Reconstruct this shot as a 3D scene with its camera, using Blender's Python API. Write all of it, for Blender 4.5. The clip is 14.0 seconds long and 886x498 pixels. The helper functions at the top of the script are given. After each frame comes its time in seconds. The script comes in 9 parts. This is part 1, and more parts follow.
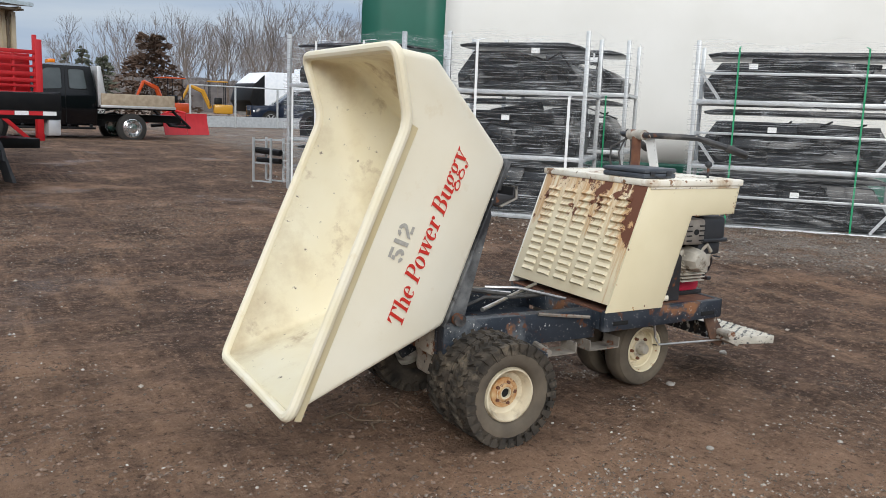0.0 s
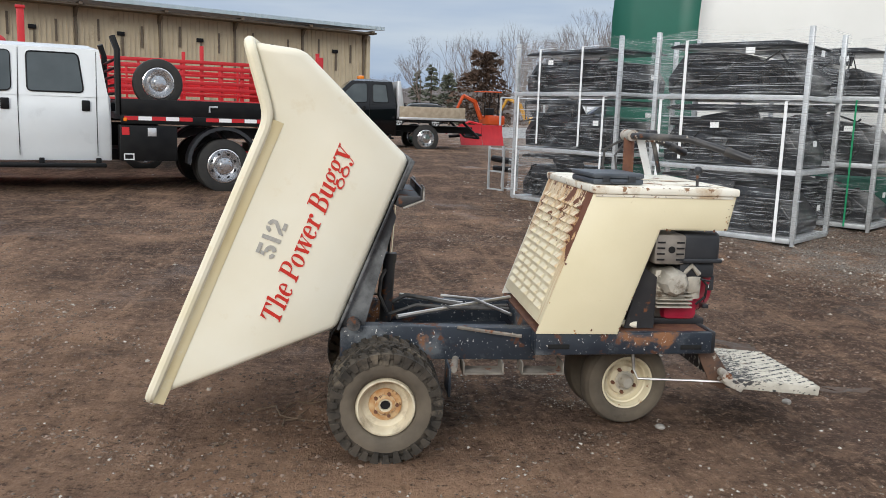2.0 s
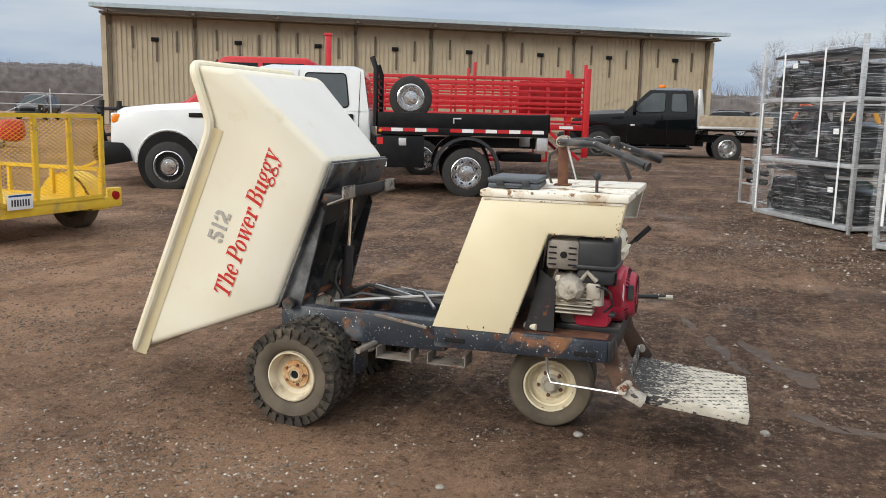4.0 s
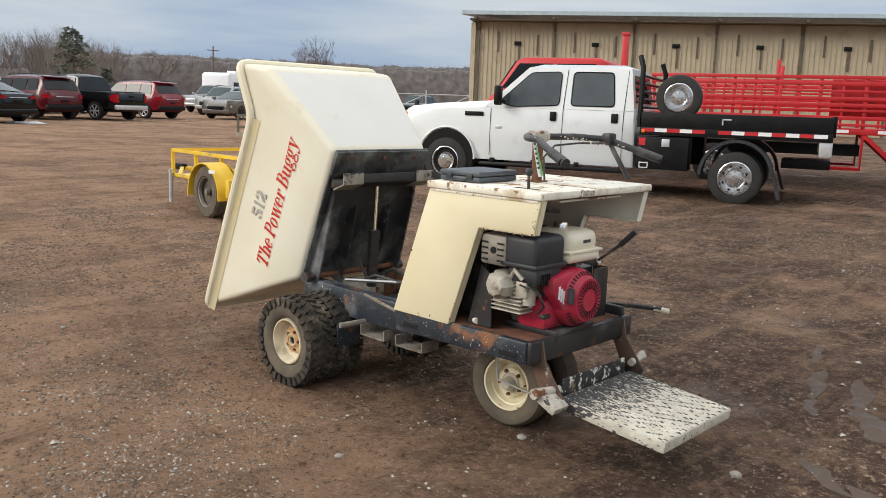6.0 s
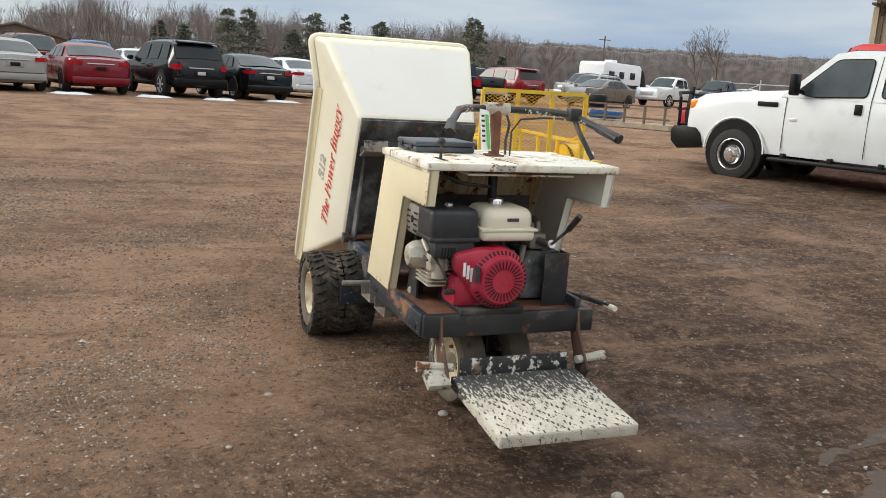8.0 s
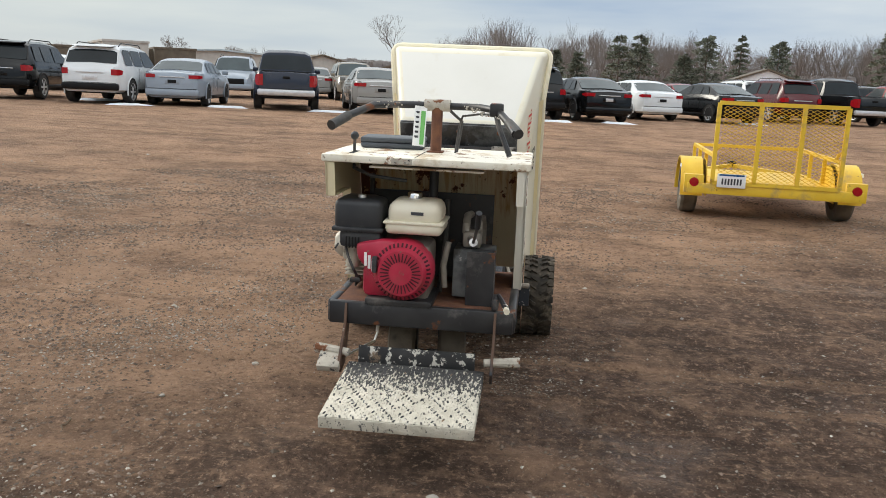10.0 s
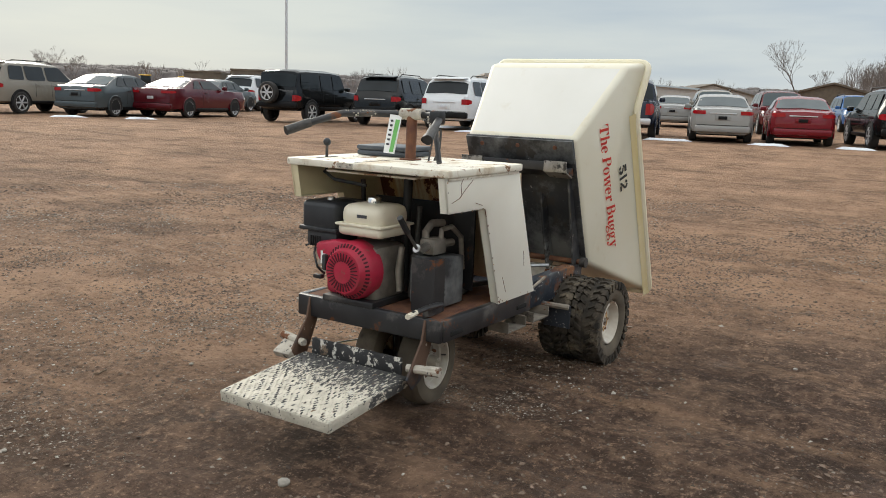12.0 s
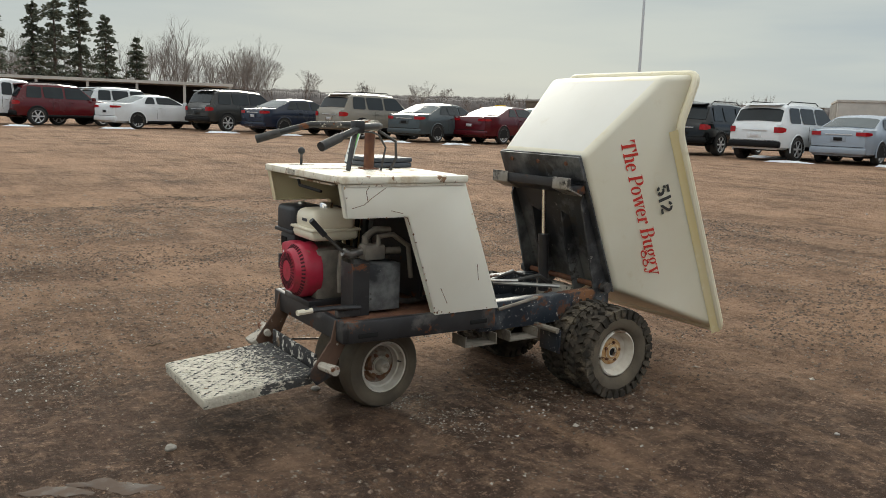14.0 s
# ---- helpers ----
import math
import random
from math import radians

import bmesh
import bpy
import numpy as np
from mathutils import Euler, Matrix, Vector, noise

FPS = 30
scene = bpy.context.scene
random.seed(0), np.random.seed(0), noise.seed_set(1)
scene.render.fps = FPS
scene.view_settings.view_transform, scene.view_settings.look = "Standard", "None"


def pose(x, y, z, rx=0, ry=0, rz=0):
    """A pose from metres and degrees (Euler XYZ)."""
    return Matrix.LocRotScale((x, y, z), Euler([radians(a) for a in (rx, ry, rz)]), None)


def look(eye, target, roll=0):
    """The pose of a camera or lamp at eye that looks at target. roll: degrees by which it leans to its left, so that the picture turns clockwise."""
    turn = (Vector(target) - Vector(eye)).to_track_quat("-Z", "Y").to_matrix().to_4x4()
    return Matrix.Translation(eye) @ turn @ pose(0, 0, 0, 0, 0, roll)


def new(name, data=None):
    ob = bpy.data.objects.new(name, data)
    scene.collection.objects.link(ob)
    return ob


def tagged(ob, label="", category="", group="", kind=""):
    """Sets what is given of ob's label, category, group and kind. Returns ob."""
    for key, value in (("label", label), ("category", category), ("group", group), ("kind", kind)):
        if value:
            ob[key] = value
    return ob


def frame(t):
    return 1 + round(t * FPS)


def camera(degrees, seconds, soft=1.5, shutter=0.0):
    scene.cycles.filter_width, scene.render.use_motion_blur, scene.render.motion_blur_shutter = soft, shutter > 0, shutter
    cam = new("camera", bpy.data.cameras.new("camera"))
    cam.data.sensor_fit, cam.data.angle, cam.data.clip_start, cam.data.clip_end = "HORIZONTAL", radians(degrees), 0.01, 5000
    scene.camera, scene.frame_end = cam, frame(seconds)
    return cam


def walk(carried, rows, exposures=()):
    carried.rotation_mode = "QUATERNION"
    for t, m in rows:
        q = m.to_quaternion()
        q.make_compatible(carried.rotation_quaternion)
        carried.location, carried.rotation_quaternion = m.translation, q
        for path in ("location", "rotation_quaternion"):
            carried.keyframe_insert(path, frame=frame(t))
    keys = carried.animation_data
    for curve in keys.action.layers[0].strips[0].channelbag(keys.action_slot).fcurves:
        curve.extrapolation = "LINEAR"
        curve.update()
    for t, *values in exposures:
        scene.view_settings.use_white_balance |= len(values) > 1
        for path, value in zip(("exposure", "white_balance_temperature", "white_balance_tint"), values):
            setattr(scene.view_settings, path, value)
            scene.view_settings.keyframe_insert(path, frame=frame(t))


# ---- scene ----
cam = camera(55.7, 14.0, 0.9)
METRES, EYE, TILT, LEAN, TURN = 14.151, 1.5, 0.0, 0.0, -29.7
ROWS = [
    (0.0, 0.0, 0.0, 0.0, 0.34, -9.06, -2.11),
    (0.5, 0.0324, 0.0093, -0.0014, 5.64, -9.0, -2.04),
    (1.0, 0.0668, 0.0146, -0.0027, 11.37, -8.97, -1.95),
    (1.5, 0.1018, 0.0211, 0.0016, 17.42, -8.95, -1.9),
    (2.0, 0.1325, 0.0418, -0.0004, 23.58, -8.99, -1.92),
    (2.7, 0.1823, 0.0595, 0.0013, 32.02, -8.97, -1.66),
    (3.2, 0.2159, 0.0754, 0.0021, 38.08, -8.94, -1.47),
    (3.7, 0.2471, 0.094, 0.0025, 44.17, -8.92, -1.35),
    (4.1, 0.27, 0.111, 0.0027, 49.08, -8.96, -1.32),
    (4.5, 0.2909, 0.1298, 0.0029, 54.02, -9.04, -1.37),
    (5.0, 0.3071, 0.1608, 0.0009, 60.32, -9.22, -1.45),
    (5.5, 0.3248, 0.1914, -0.0001, 66.75, -9.34, -1.64),
    (6.0, 0.3398, 0.2211, 0.0038, 73.22, -9.57, -1.97),
    (6.5, 0.3428, 0.2584, 0.002, 79.85, -9.94, -2.4),
    (7.0, 0.3546, 0.2949, 0.0007, 86.41, -10.4, -2.88),
    (7.5, 0.3601, 0.3275, 0.0039, 92.98, -10.96, -3.21),
    (8.0, 0.3504, 0.3634, 0.0038, 99.61, -11.49, -3.52),
    (8.6, 0.3413, 0.4071, 0.0038, 107.62, -11.62, -3.44),
    (9.1, 0.3294, 0.4424, 0.0035, 114.3, -11.59, -3.22),
    (9.6, 0.3138, 0.4759, 0.0031, 120.95, -11.42, -2.86),
    (10.1, 0.2948, 0.507, 0.0024, 127.58, -11.13, -2.42),
    (10.5, 0.2773, 0.5298, 0.0018, 132.87, -10.83, -2.04),
    (11.0, 0.2514, 0.5552, 0.0015, 139.39, -10.52, -1.92),
    (11.5, 0.227, 0.5798, 0.004, 146.12, -10.32, -1.92),
    (12.0, 0.1967, 0.5932, 0.0009, 152.7, -10.18, -1.95),
    (12.5, 0.1651, 0.607, 0.0002, 159.11, -9.83, -1.86),
    (13.0, 0.1343, 0.6214, 0.0029, 165.19, -9.5, -1.79),
    (13.5, 0.1008, 0.6255, 0.0007, 171.03, -9.17, -1.8),
    (14.0, 0.0659, 0.6334, -0.0007, 176.83, -8.99, -1.91),
]
walk(cam, [(t, pose(-2.084, -3.623, EYE, TILT, LEAN, TURN) @ pose(METRES * x, METRES * y, METRES * z, 90 + pitch, roll, yaw)) for t, x, y, z, yaw, pitch, roll in ROWS],
     [(0.0, 0.22, 6000, 10), (2.0, 0.30, 6050, 10), (5.0, 0.37, 6400, 10), (7.5, 0.43, 6400, 8), (11.0, 0.52, 6450, 8), (14.0, 0.20, 6550, 5)])

# ---- sky and sun ----
SUN_WAY = Vector((-0.42, -0.82, 0.42)).normalized()
world = bpy.data.worlds.new("world")
scene.world = world
world.use_nodes = True
wn, wl = world.node_tree.nodes, world.node_tree.links
wn.clear()
w_out = wn.new("ShaderNodeOutputWorld")
w_sky = wn.new("ShaderNodeTexSky")
w_sky.sky_type, w_sky.sun_disc = "NISHITA", False
w_sky.sun_elevation, w_sky.sun_rotation = math.asin(SUN_WAY.z), math.atan2(SUN_WAY.x, SUN_WAY.y)
w_clear = wn.new("ShaderNodeBackground")
w_clear.inputs["Strength"].default_value = 0.08
wl.new(w_sky.outputs[0], w_clear.inputs["Color"])
w_co = wn.new("ShaderNodeTexCoord")
w_sep = wn.new("ShaderNodeSeparateXYZ")
wl.new(w_co.outputs["Generated"], w_sep.inputs[0])
w_map = wn.new("ShaderNodeMapping")
w_map.inputs["Scale"].default_value = (1.0, 1.0, 7.5)
wl.new(w_co.outputs["Generated"], w_map.inputs[0])
w_noise = wn.new("ShaderNodeTexNoise")
w_noise.inputs["Scale"].default_value, w_noise.inputs["Detail"].default_value, w_noise.inputs["Roughness"].default_value = 2.4, 5.0, 0.5
wl.new(w_map.outputs[0], w_noise.inputs["Vector"])
w_ramp = wn.new("ShaderNodeValToRGB")
w_ramp.color_ramp.elements[0].position, w_ramp.color_ramp.elements[0].color = 0.34, (0.37, 0.47, 0.63, 1)
w_ramp.color_ramp.elements[1].position, w_ramp.color_ramp.elements[1].color = 0.66, (0.66, 0.71, 0.75, 1)
wl.new(w_noise.outputs["Fac"], w_ramp.inputs[0])
w_dot = wn.new("ShaderNodeVectorMath")
w_dot.operation = "DOT_PRODUCT"
w_dot.inputs[1].default_value = SUN_WAY
wl.new(w_co.outputs["Generated"], w_dot.inputs[0])
w_glow = wn.new("ShaderNodeMapRange")
w_glow.inputs["From Min"].default_value, w_glow.inputs["From Max"].default_value = 0.3, 1.0
w_glow.inputs["To Max"].default_value = 0.62
wl.new(w_dot.outputs["Value"], w_glow.inputs["Value"])
w_warm = wn.new("ShaderNodeMix")
w_warm.data_type = "RGBA"
w_warm.inputs[7].default_value = (0.66, 0.675, 0.60, 1)
wl.new(w_glow.outputs[0], w_warm.inputs[0])
wl.new(w_ramp.outputs[0], w_warm.inputs[6])
w_cloud = wn.new("ShaderNodeBackground")
# an overcast sky is brightest overhead
w_up = wn.new("ShaderNodeMapRange")
w_up.interpolation_type = "SMOOTHSTEP"
w_up.inputs["From Min"].default_value, w_up.inputs["From Max"].default_value = 0.16, 0.50
w_up.inputs["To Min"].default_value, w_up.inputs["To Max"].default_value = 0.74, 1.62
wl.new(w_sep.outputs[2], w_up.inputs["Value"])
wl.new(w_up.outputs[0], w_cloud.inputs["Strength"])
w_white = wn.new("ShaderNodeMix")
w_white.data_type = "RGBA"
w_white.inputs[7].default_value = (0.655, 0.66, 0.665, 1)
w_high = wn.new("ShaderNodeMapRange")
w_high.inputs["From Min"].default_value, w_high.inputs["From Max"].default_value = 0.2, 0.6
wl.new(w_sep.outputs[2], w_high.inputs["Value"])
wl.new(w_high.outputs[0], w_white.inputs[0])
wl.new(w_warm.outputs[2], w_white.inputs[6])
wl.new(w_white.outputs[2], w_cloud.inputs["Color"])
w_mix = wn.new("ShaderNodeMixShader")
w_mix.inputs[0].default_value = 0.94
wl.new(w_clear.outputs[0], w_mix.inputs[1])
wl.new(w_cloud.outputs[0], w_mix.inputs[2])
wl.new(w_mix.outputs[0], w_out.inputs[0])

sun_data = bpy.data.lights.new("sun", "SUN")
sun_data.energy, sun_data.angle, sun_data.color = 1.5, radians(24), (1.0, 0.93, 0.82)
sun = new("sun", sun_data)
sun.matrix_world = look(SUN_WAY * 50, (0, 0, 0))


# ---- materials ----
def mat(name, c1, c2=None, rough=0.6, metal=0.0, scale=6.0, bump=0.0, bscale=60.0, layers=(), coat=0.0, spread=0.35, random_tint=0.0, trans=0.0, spec=0.5):
    """A surface of two colours mixed by noise, fine relief, and layers of (colour, noise scale, threshold, softness, roughness)."""
    m = bpy.data.materials.new(name)
    m.use_nodes = True
    n, l = m.node_tree.nodes, m.node_tree.links
    b = n["Principled BSDF"]
    co = n.new("ShaderNodeTexCoord")
    no = n.new("ShaderNodeTexNoise")
    no.inputs["Scale"].default_value, no.inputs["Detail"].default_value = scale, 6.0
    l.new(co.outputs["Object"], no.inputs["Vector"])
    r = n.new("ShaderNodeValToRGB")
    r.color_ramp.elements[0].position, r.color_ramp.elements[1].position = 0.5 - spread / 2, 0.5 + spread / 2
    r.color_ramp.elements[0].color, r.color_ramp.elements[1].color = (*c1, 1), (*(c2 or c1), 1)
    l.new(no.outputs["Fac"], r.inputs[0])
    colour = r.outputs[0]
    rv = None
    for k, (lc, ls, lt, lsoft, lr) in enumerate(layers):
        ln = n.new("ShaderNodeTexNoise")
        ln.inputs["Scale"].default_value, ln.inputs["Detail"].default_value, ln.inputs["Roughness"].default_value = ls, 8.0, 0.65
        off = n.new("ShaderNodeVectorMath")
        off.inputs[1].default_value = (3.7 * k + 1.3, 7.1, 2.9 * k)
        l.new(co.outputs["Object"], off.inputs[0])
        l.new(off.outputs[0], ln.inputs["Vector"])
        mr = n.new("ShaderNodeMapRange")
        mr.inputs["From Min"].default_value, mr.inputs["From Max"].default_value = lt, lt + lsoft
        l.new(ln.outputs["Fac"], mr.inputs["Value"])
        mx = n.new("ShaderNodeMix")
        mx.data_type = "RGBA"
        l.new(mr.outputs[0], mx.inputs[0])
        l.new(colour, mx.inputs[6])
        mx.inputs[7].default_value = (*lc, 1)
        colour = mx.outputs[2]
        rm = n.new("ShaderNodeMix")
        l.new(mr.outputs[0], rm.inputs[0])
        if rv is None:
            rm.inputs[2].default_value = rough
        else:
            l.new(rv, rm.inputs[2])
        rm.inputs[3].default_value = lr
        rv = rm.outputs[0]
    if random_tint:
        oi = n.new("ShaderNodeObjectInfo")
        hs = n.new("ShaderNodeHueSaturation")
        mr = n.new("ShaderNodeMapRange")
        mr.inputs["To Min"].default_value, mr.inputs["To Max"].default_value = 1 - random_tint, 1 + random_tint
        l.new(oi.outputs["Random"], mr.inputs["Value"])
        l.new(mr.outputs[0], hs.inputs["Value"])
        l.new(colour, hs.inputs["Color"])
        colour = hs.outputs[0]
    l.new(colour, b.inputs["Base Color"])
    if rv is None:
        rr = n.new("ShaderNodeMapRange")
        rr.inputs["To Min"].default_value, rr.inputs["To Max"].default_value = rough * 0.85, min(1, rough * 1.15)
        l.new(no.outputs["Fac"], rr.inputs["Value"])
        rv = rr.outputs[0]
    l.new(rv, b.inputs["Roughness"])
    b.inputs["Metallic"].default_value = metal
    b.inputs["Specular IOR Level"].default_value = spec
    b.inputs["Coat Weight"].default_value = coat
    b.inputs["Coat Roughness"].default_value = 0.1
    b.inputs["Transmission Weight"].default_value = trans
    if bump:
        bn = n.new("ShaderNodeTexNoise")
        bn.inputs["Scale"].default_value, bn.inputs["Detail"].default_value = bscale, 5.0
        l.new(co.outputs["Object"], bn.inputs["Vector"])
        bu = n.new("ShaderNodeBump")
        bu.inputs["Strength"].default_value, bu.inputs["Distance"].default_value = bump, 0.01
        l.new(bn.outputs["Fac"], bu.inputs["Height"])
        l.new(bu.outputs[0], b.inputs["Normal"])
    return m


RUST = (0.16, 0.06, 0.025)
M = {}
M["tub"] = mat("cream_plastic", (0.74, 0.69, 0.545), (0.78, 0.745, 0.62), 0.42, scale=2.5, bump=0.03, bscale=120, layers=[((0.62, 0.52, 0.33), 5.0, 0.60, 0.25, 0.55)])
M["tub_pale"] = mat("pale_grey_cream_plastic", (0.70, 0.685, 0.63), (0.74, 0.725, 0.675), 0.45, scale=2.5, bump=0.03, bscale=120, layers=[((0.62, 0.57, 0.46), 4.0, 0.62, 0.25, 0.55)])
M["tub_in"] = mat("scuffed_cream_plastic", (0.80, 0.72, 0.50), (0.86, 0.80, 0.60), 0.5, scale=3.0, bump=0.05, bscale=80,
                  layers=[((0.62, 0.52, 0.34), 2.2, 0.48, 0.2, 0.6), ((0.42, 0.31, 0.18), 4.5, 0.58, 0.14, 0.65), ((0.16, 0.12, 0.09), 24.0, 0.655, 0.06, 0.8)])
M["cream"] = mat("cream_paint", (0.74, 0.66, 0.44), (0.80, 0.72, 0.50), 0.42, scale=3.0, bump=0.03, bscale=90, layers=[((0.42, 0.27, 0.13), 14.0, 0.70, 0.06, 0.7), (RUST, 30.0, 0.695, 0.02, 0.9)])
M["cream_worn"] = mat("worn_cream_paint", (0.84, 0.81, 0.71), (0.76, 0.71, 0.59), 0.5, scale=7.0, bump=0.06, bscale=60, layers=[((0.50, 0.38, 0.24), 5.0, 0.52, 0.14, 0.7), ((0.26, 0.15, 0.08), 11.0, 0.585, 0.03, 0.8), ((0.12, 0.06, 0.035), 34.0, 0.635, 0.03, 0.9)])
M["louvre"] = mat("rusted_cream_steel", (0.76, 0.68, 0.48), (0.70, 0.60, 0.40), 0.5, scale=6.0, bump=0.06, bscale=60)
M["rust"] = mat("rust", (0.11, 0.045, 0.03), (0.20, 0.09, 0.045), 0.9, scale=18, bump=0.3, bscale=120)
M["rust_orange"] = mat("orange_rust", (0.42, 0.19, 0.06), (0.60, 0.44, 0.24), 0.85, scale=30, bump=0.2, bscale=120, layers=[((0.14, 0.06, 0.03), 24.0, 0.58, 0.06, 0.9)])
M["frame"] = mat("chipped_dark_blue_paint", (0.012, 0.018, 0.028), (0.028, 0.036, 0.048), 0.42, scale=6, bump=0.10, bscale=70,
                 layers=[((0.10, 0.11, 0.12), 5.0, 0.56, 0.10, 0.6), ((0.22, 0.10, 0.045), 3.6, 0.56, 0.05, 0.9), ((0.11, 0.048, 0.028), 9.0, 0.59, 0.04, 0.9), ((0.62, 0.60, 0.55), 70.0, 0.63, 0.02, 0.8)])
M["black"] = mat("black_steel", (0.012, 0.012, 0.014), (0.03, 0.03, 0.032), 0.45, scale=6, bump=0.05, layers=[((0.13, 0.12, 0.11), 5.0, 0.54, 0.14, 0.8), (RUST, 9.0, 0.60, 0.05, 0.9)])
M["hanger"] = mat("rust_browned_steel", (0.085, 0.05, 0.035), (0.15, 0.085, 0.055), 0.8, scale=8, bump=0.15, layers=[((0.025, 0.027, 0.032), 6.0, 0.50, 0.08, 0.5), ((0.42, 0.38, 0.32), 18.0, 0.62, 0.04, 0.9)])
M["floor_sheet"] = mat("scuffed_black_sheet", (0.012, 0.013, 0.015), (0.03, 0.032, 0.036), 0.42, scale=3.5, bump=0.05, bscale=40, layers=[((0.17, 0.175, 0.175), 2.6, 0.45, 0.14, 0.7), ((0.045, 0.04, 0.036), 6.0, 0.56, 0.06, 0.8), ((0.34, 0.33, 0.31), 30.0, 0.66, 0.03, 0.9)])
M["kick"] = mat("black_steel_with_cement_flecks", (0.015, 0.016, 0.018), (0.04, 0.04, 0.042), 0.5, scale=8, bump=0.3, bscale=60, layers=[((0.60, 0.58, 0.52), 26.0, 0.56, 0.03, 0.9), ((0.22, 0.16, 0.11), 9.0, 0.60, 0.05, 0.9)])
M["tub_rim"] = mat("yellowed_cream_plastic", (0.80, 0.73, 0.52), (0.84, 0.79, 0.64), 0.5, scale=4, bump=0.03, layers=[((0.70, 0.58, 0.34), 5.0, 0.62, 0.10, 0.55), ((0.35, 0.26, 0.16), 22.0, 0.68, 0.05, 0.7)])
M["tub_flange"] = mat("amber_stained_plastic", (0.76, 0.67, 0.43), (0.72, 0.60, 0.32), 0.5, scale=3.5, bump=0.03, layers=[((0.80, 0.75, 0.60), 6.0, 0.58, 0.12, 0.5)])
M["dusty"] = mat("dust_caked_steel", (0.16, 0.14, 0.115), (0.27, 0.24, 0.20), 0.9, scale=14, bump=0.4, bscale=50, layers=[((0.05, 0.045, 0.045), 8.0, 0.58, 0.1, 0.7), (RUST, 12.0, 0.60, 0.06, 0.9)])
# whiter than cream_paint, for the flank on the +y side
M["flank"] = mat("pale_cream_paint", (0.84, 0.82, 0.73), (0.80, 0.77, 0.67), 0.42, scale=3.0, bump=0.03, bscale=90, layers=[((0.46, 0.32, 0.18), 12.0, 0.70, 0.06, 0.7), (RUST, 26.0, 0.735, 0.02, 0.9)])
def trodden(m):
    """Cement crust worn through to black steel towards the engine end."""
    n, l = m.node_tree.nodes, m.node_tree.links
    b = n["Principled BSDF"]
    base = b.inputs["Base Color"].links[0].from_socket
    co, sep, no, mp = n.new("ShaderNodeTexCoord"), n.new("ShaderNodeSeparateXYZ"), n.new("ShaderNodeTexNoise"), n.new("ShaderNodeMapping")
    l.new(co.outputs["Object"], sep.inputs[0])
    mp.inputs["Scale"].default_value = (0.5, 1.6, 1.0)
    l.new(co.outputs["Object"], mp.inputs[0])
    l.new(mp.outputs[0], no.inputs["Vector"])
    no.inputs["Scale"].default_value, no.inputs["Detail"].default_value, no.inputs["Roughness"].default_value = 55.0, 5.0, 0.65
    ramp, cut, add, mix = n.new("ShaderNodeMapRange"), n.new("ShaderNodeMapRange"), n.new("ShaderNodeMath"), n.new("ShaderNodeMix")
    for q, vals in ((ramp, (1.64, 1.96, 0.12, -0.09)), (cut, (0.50, 0.55, 0.0, 0.93))):
        for key, v in zip(("From Min", "From Max", "To Min", "To Max"), vals):
            q.inputs[key].default_value = v
    l.new(sep.outputs[0], ramp.inputs["Value"])
    l.new(ramp.outputs[0], add.inputs[0])
    l.new(no.outputs["Fac"], add.inputs[1])
    l.new(add.outputs[0], cut.inputs["Value"])
    mix.data_type = "RGBA"
    l.new(cut.outputs[0], mix.inputs[0])
    l.new(base, mix.inputs[6])
    mix.inputs[7].default_value = (0.022, 0.024, 0.03, 1)
    l.new(mix.outputs[2], b.inputs["Base Color"])
    return m


M["platform"] = trodden(mat("cement_caked_steel", (0.46, 0.43, 0.355), (0.62, 0.58, 0.49), 0.85, scale=14, bump=0.7, bscale=60))
M["cement"] = mat("cement_splatter", (0.36, 0.33, 0.28), (0.52, 0.48, 0.41), 0.9, scale=20, bump=0.8, bscale=40, layers=[(RUST, 16.0, 0.56, 0.05, 0.9), ((0.04, 0.04, 0.045), 25.0, 0.60, 0.04, 0.7)])
M["tyre"] = mat("dusty_rubber", (0.025, 0.023, 0.020), (0.075, 0.062, 0.048), 0.9, scale=14, bump=0.3, bscale=70, spec=0.3, layers=[((0.20, 0.165, 0.12), 9.0, 0.53, 0.18, 0.95)])
M["tyre_side"] = mat("muddy_rubber", (0.085, 0.070, 0.052), (0.15, 0.122, 0.088), 0.9, scale=7, bump=0.15, bscale=90, layers=[((0.04, 0.036, 0.03), 5.0, 0.60, 0.15, 0.9)])
M["rim"] = mat("cream_wheel_paint", (0.72, 0.65, 0.48), (0.58, 0.50, 0.35), 0.6, scale=12, bump=0.08, layers=[((0.34, 0.28, 0.19), 7.0, 0.50, 0.16, 0.85), ((0.40, 0.22, 0.09), 9.0, 0.64, 0.08, 0.8)])
M["rim_dish"] = mat("cream_dish_paint", (0.76, 0.69, 0.50), (0.68, 0.60, 0.41), 0.5, scale=9, bump=0.06, layers=[((0.44, 0.36, 0.24), 6.0, 0.57, 0.14, 0.8), ((0.32, 0.15, 0.06), 17.0, 0.64, 0.05, 0.9)])
# rusted, and darkened further for the shade in the deep wheel well
M["disc_rust_shade"] = mat("rusted_shaded_disc", (0.30, 0.27, 0.23), (0.20, 0.16, 0.12), 0.7, scale=14, bump=0.15, layers=[((0.16, 0.075, 0.035), 8.0, 0.50, 0.08, 0.9), ((0.5, 0.48, 0.43), 16.0, 0.62, 0.05, 0.7)])
M["rim_white"] = mat("chipped_white_wheel_paint", (0.70, 0.67, 0.60), (0.55, 0.50, 0.42), 0.55, scale=16, bump=0.1, layers=[((0.18, 0.12, 0.08), 9.0, 0.57, 0.06, 0.9)])
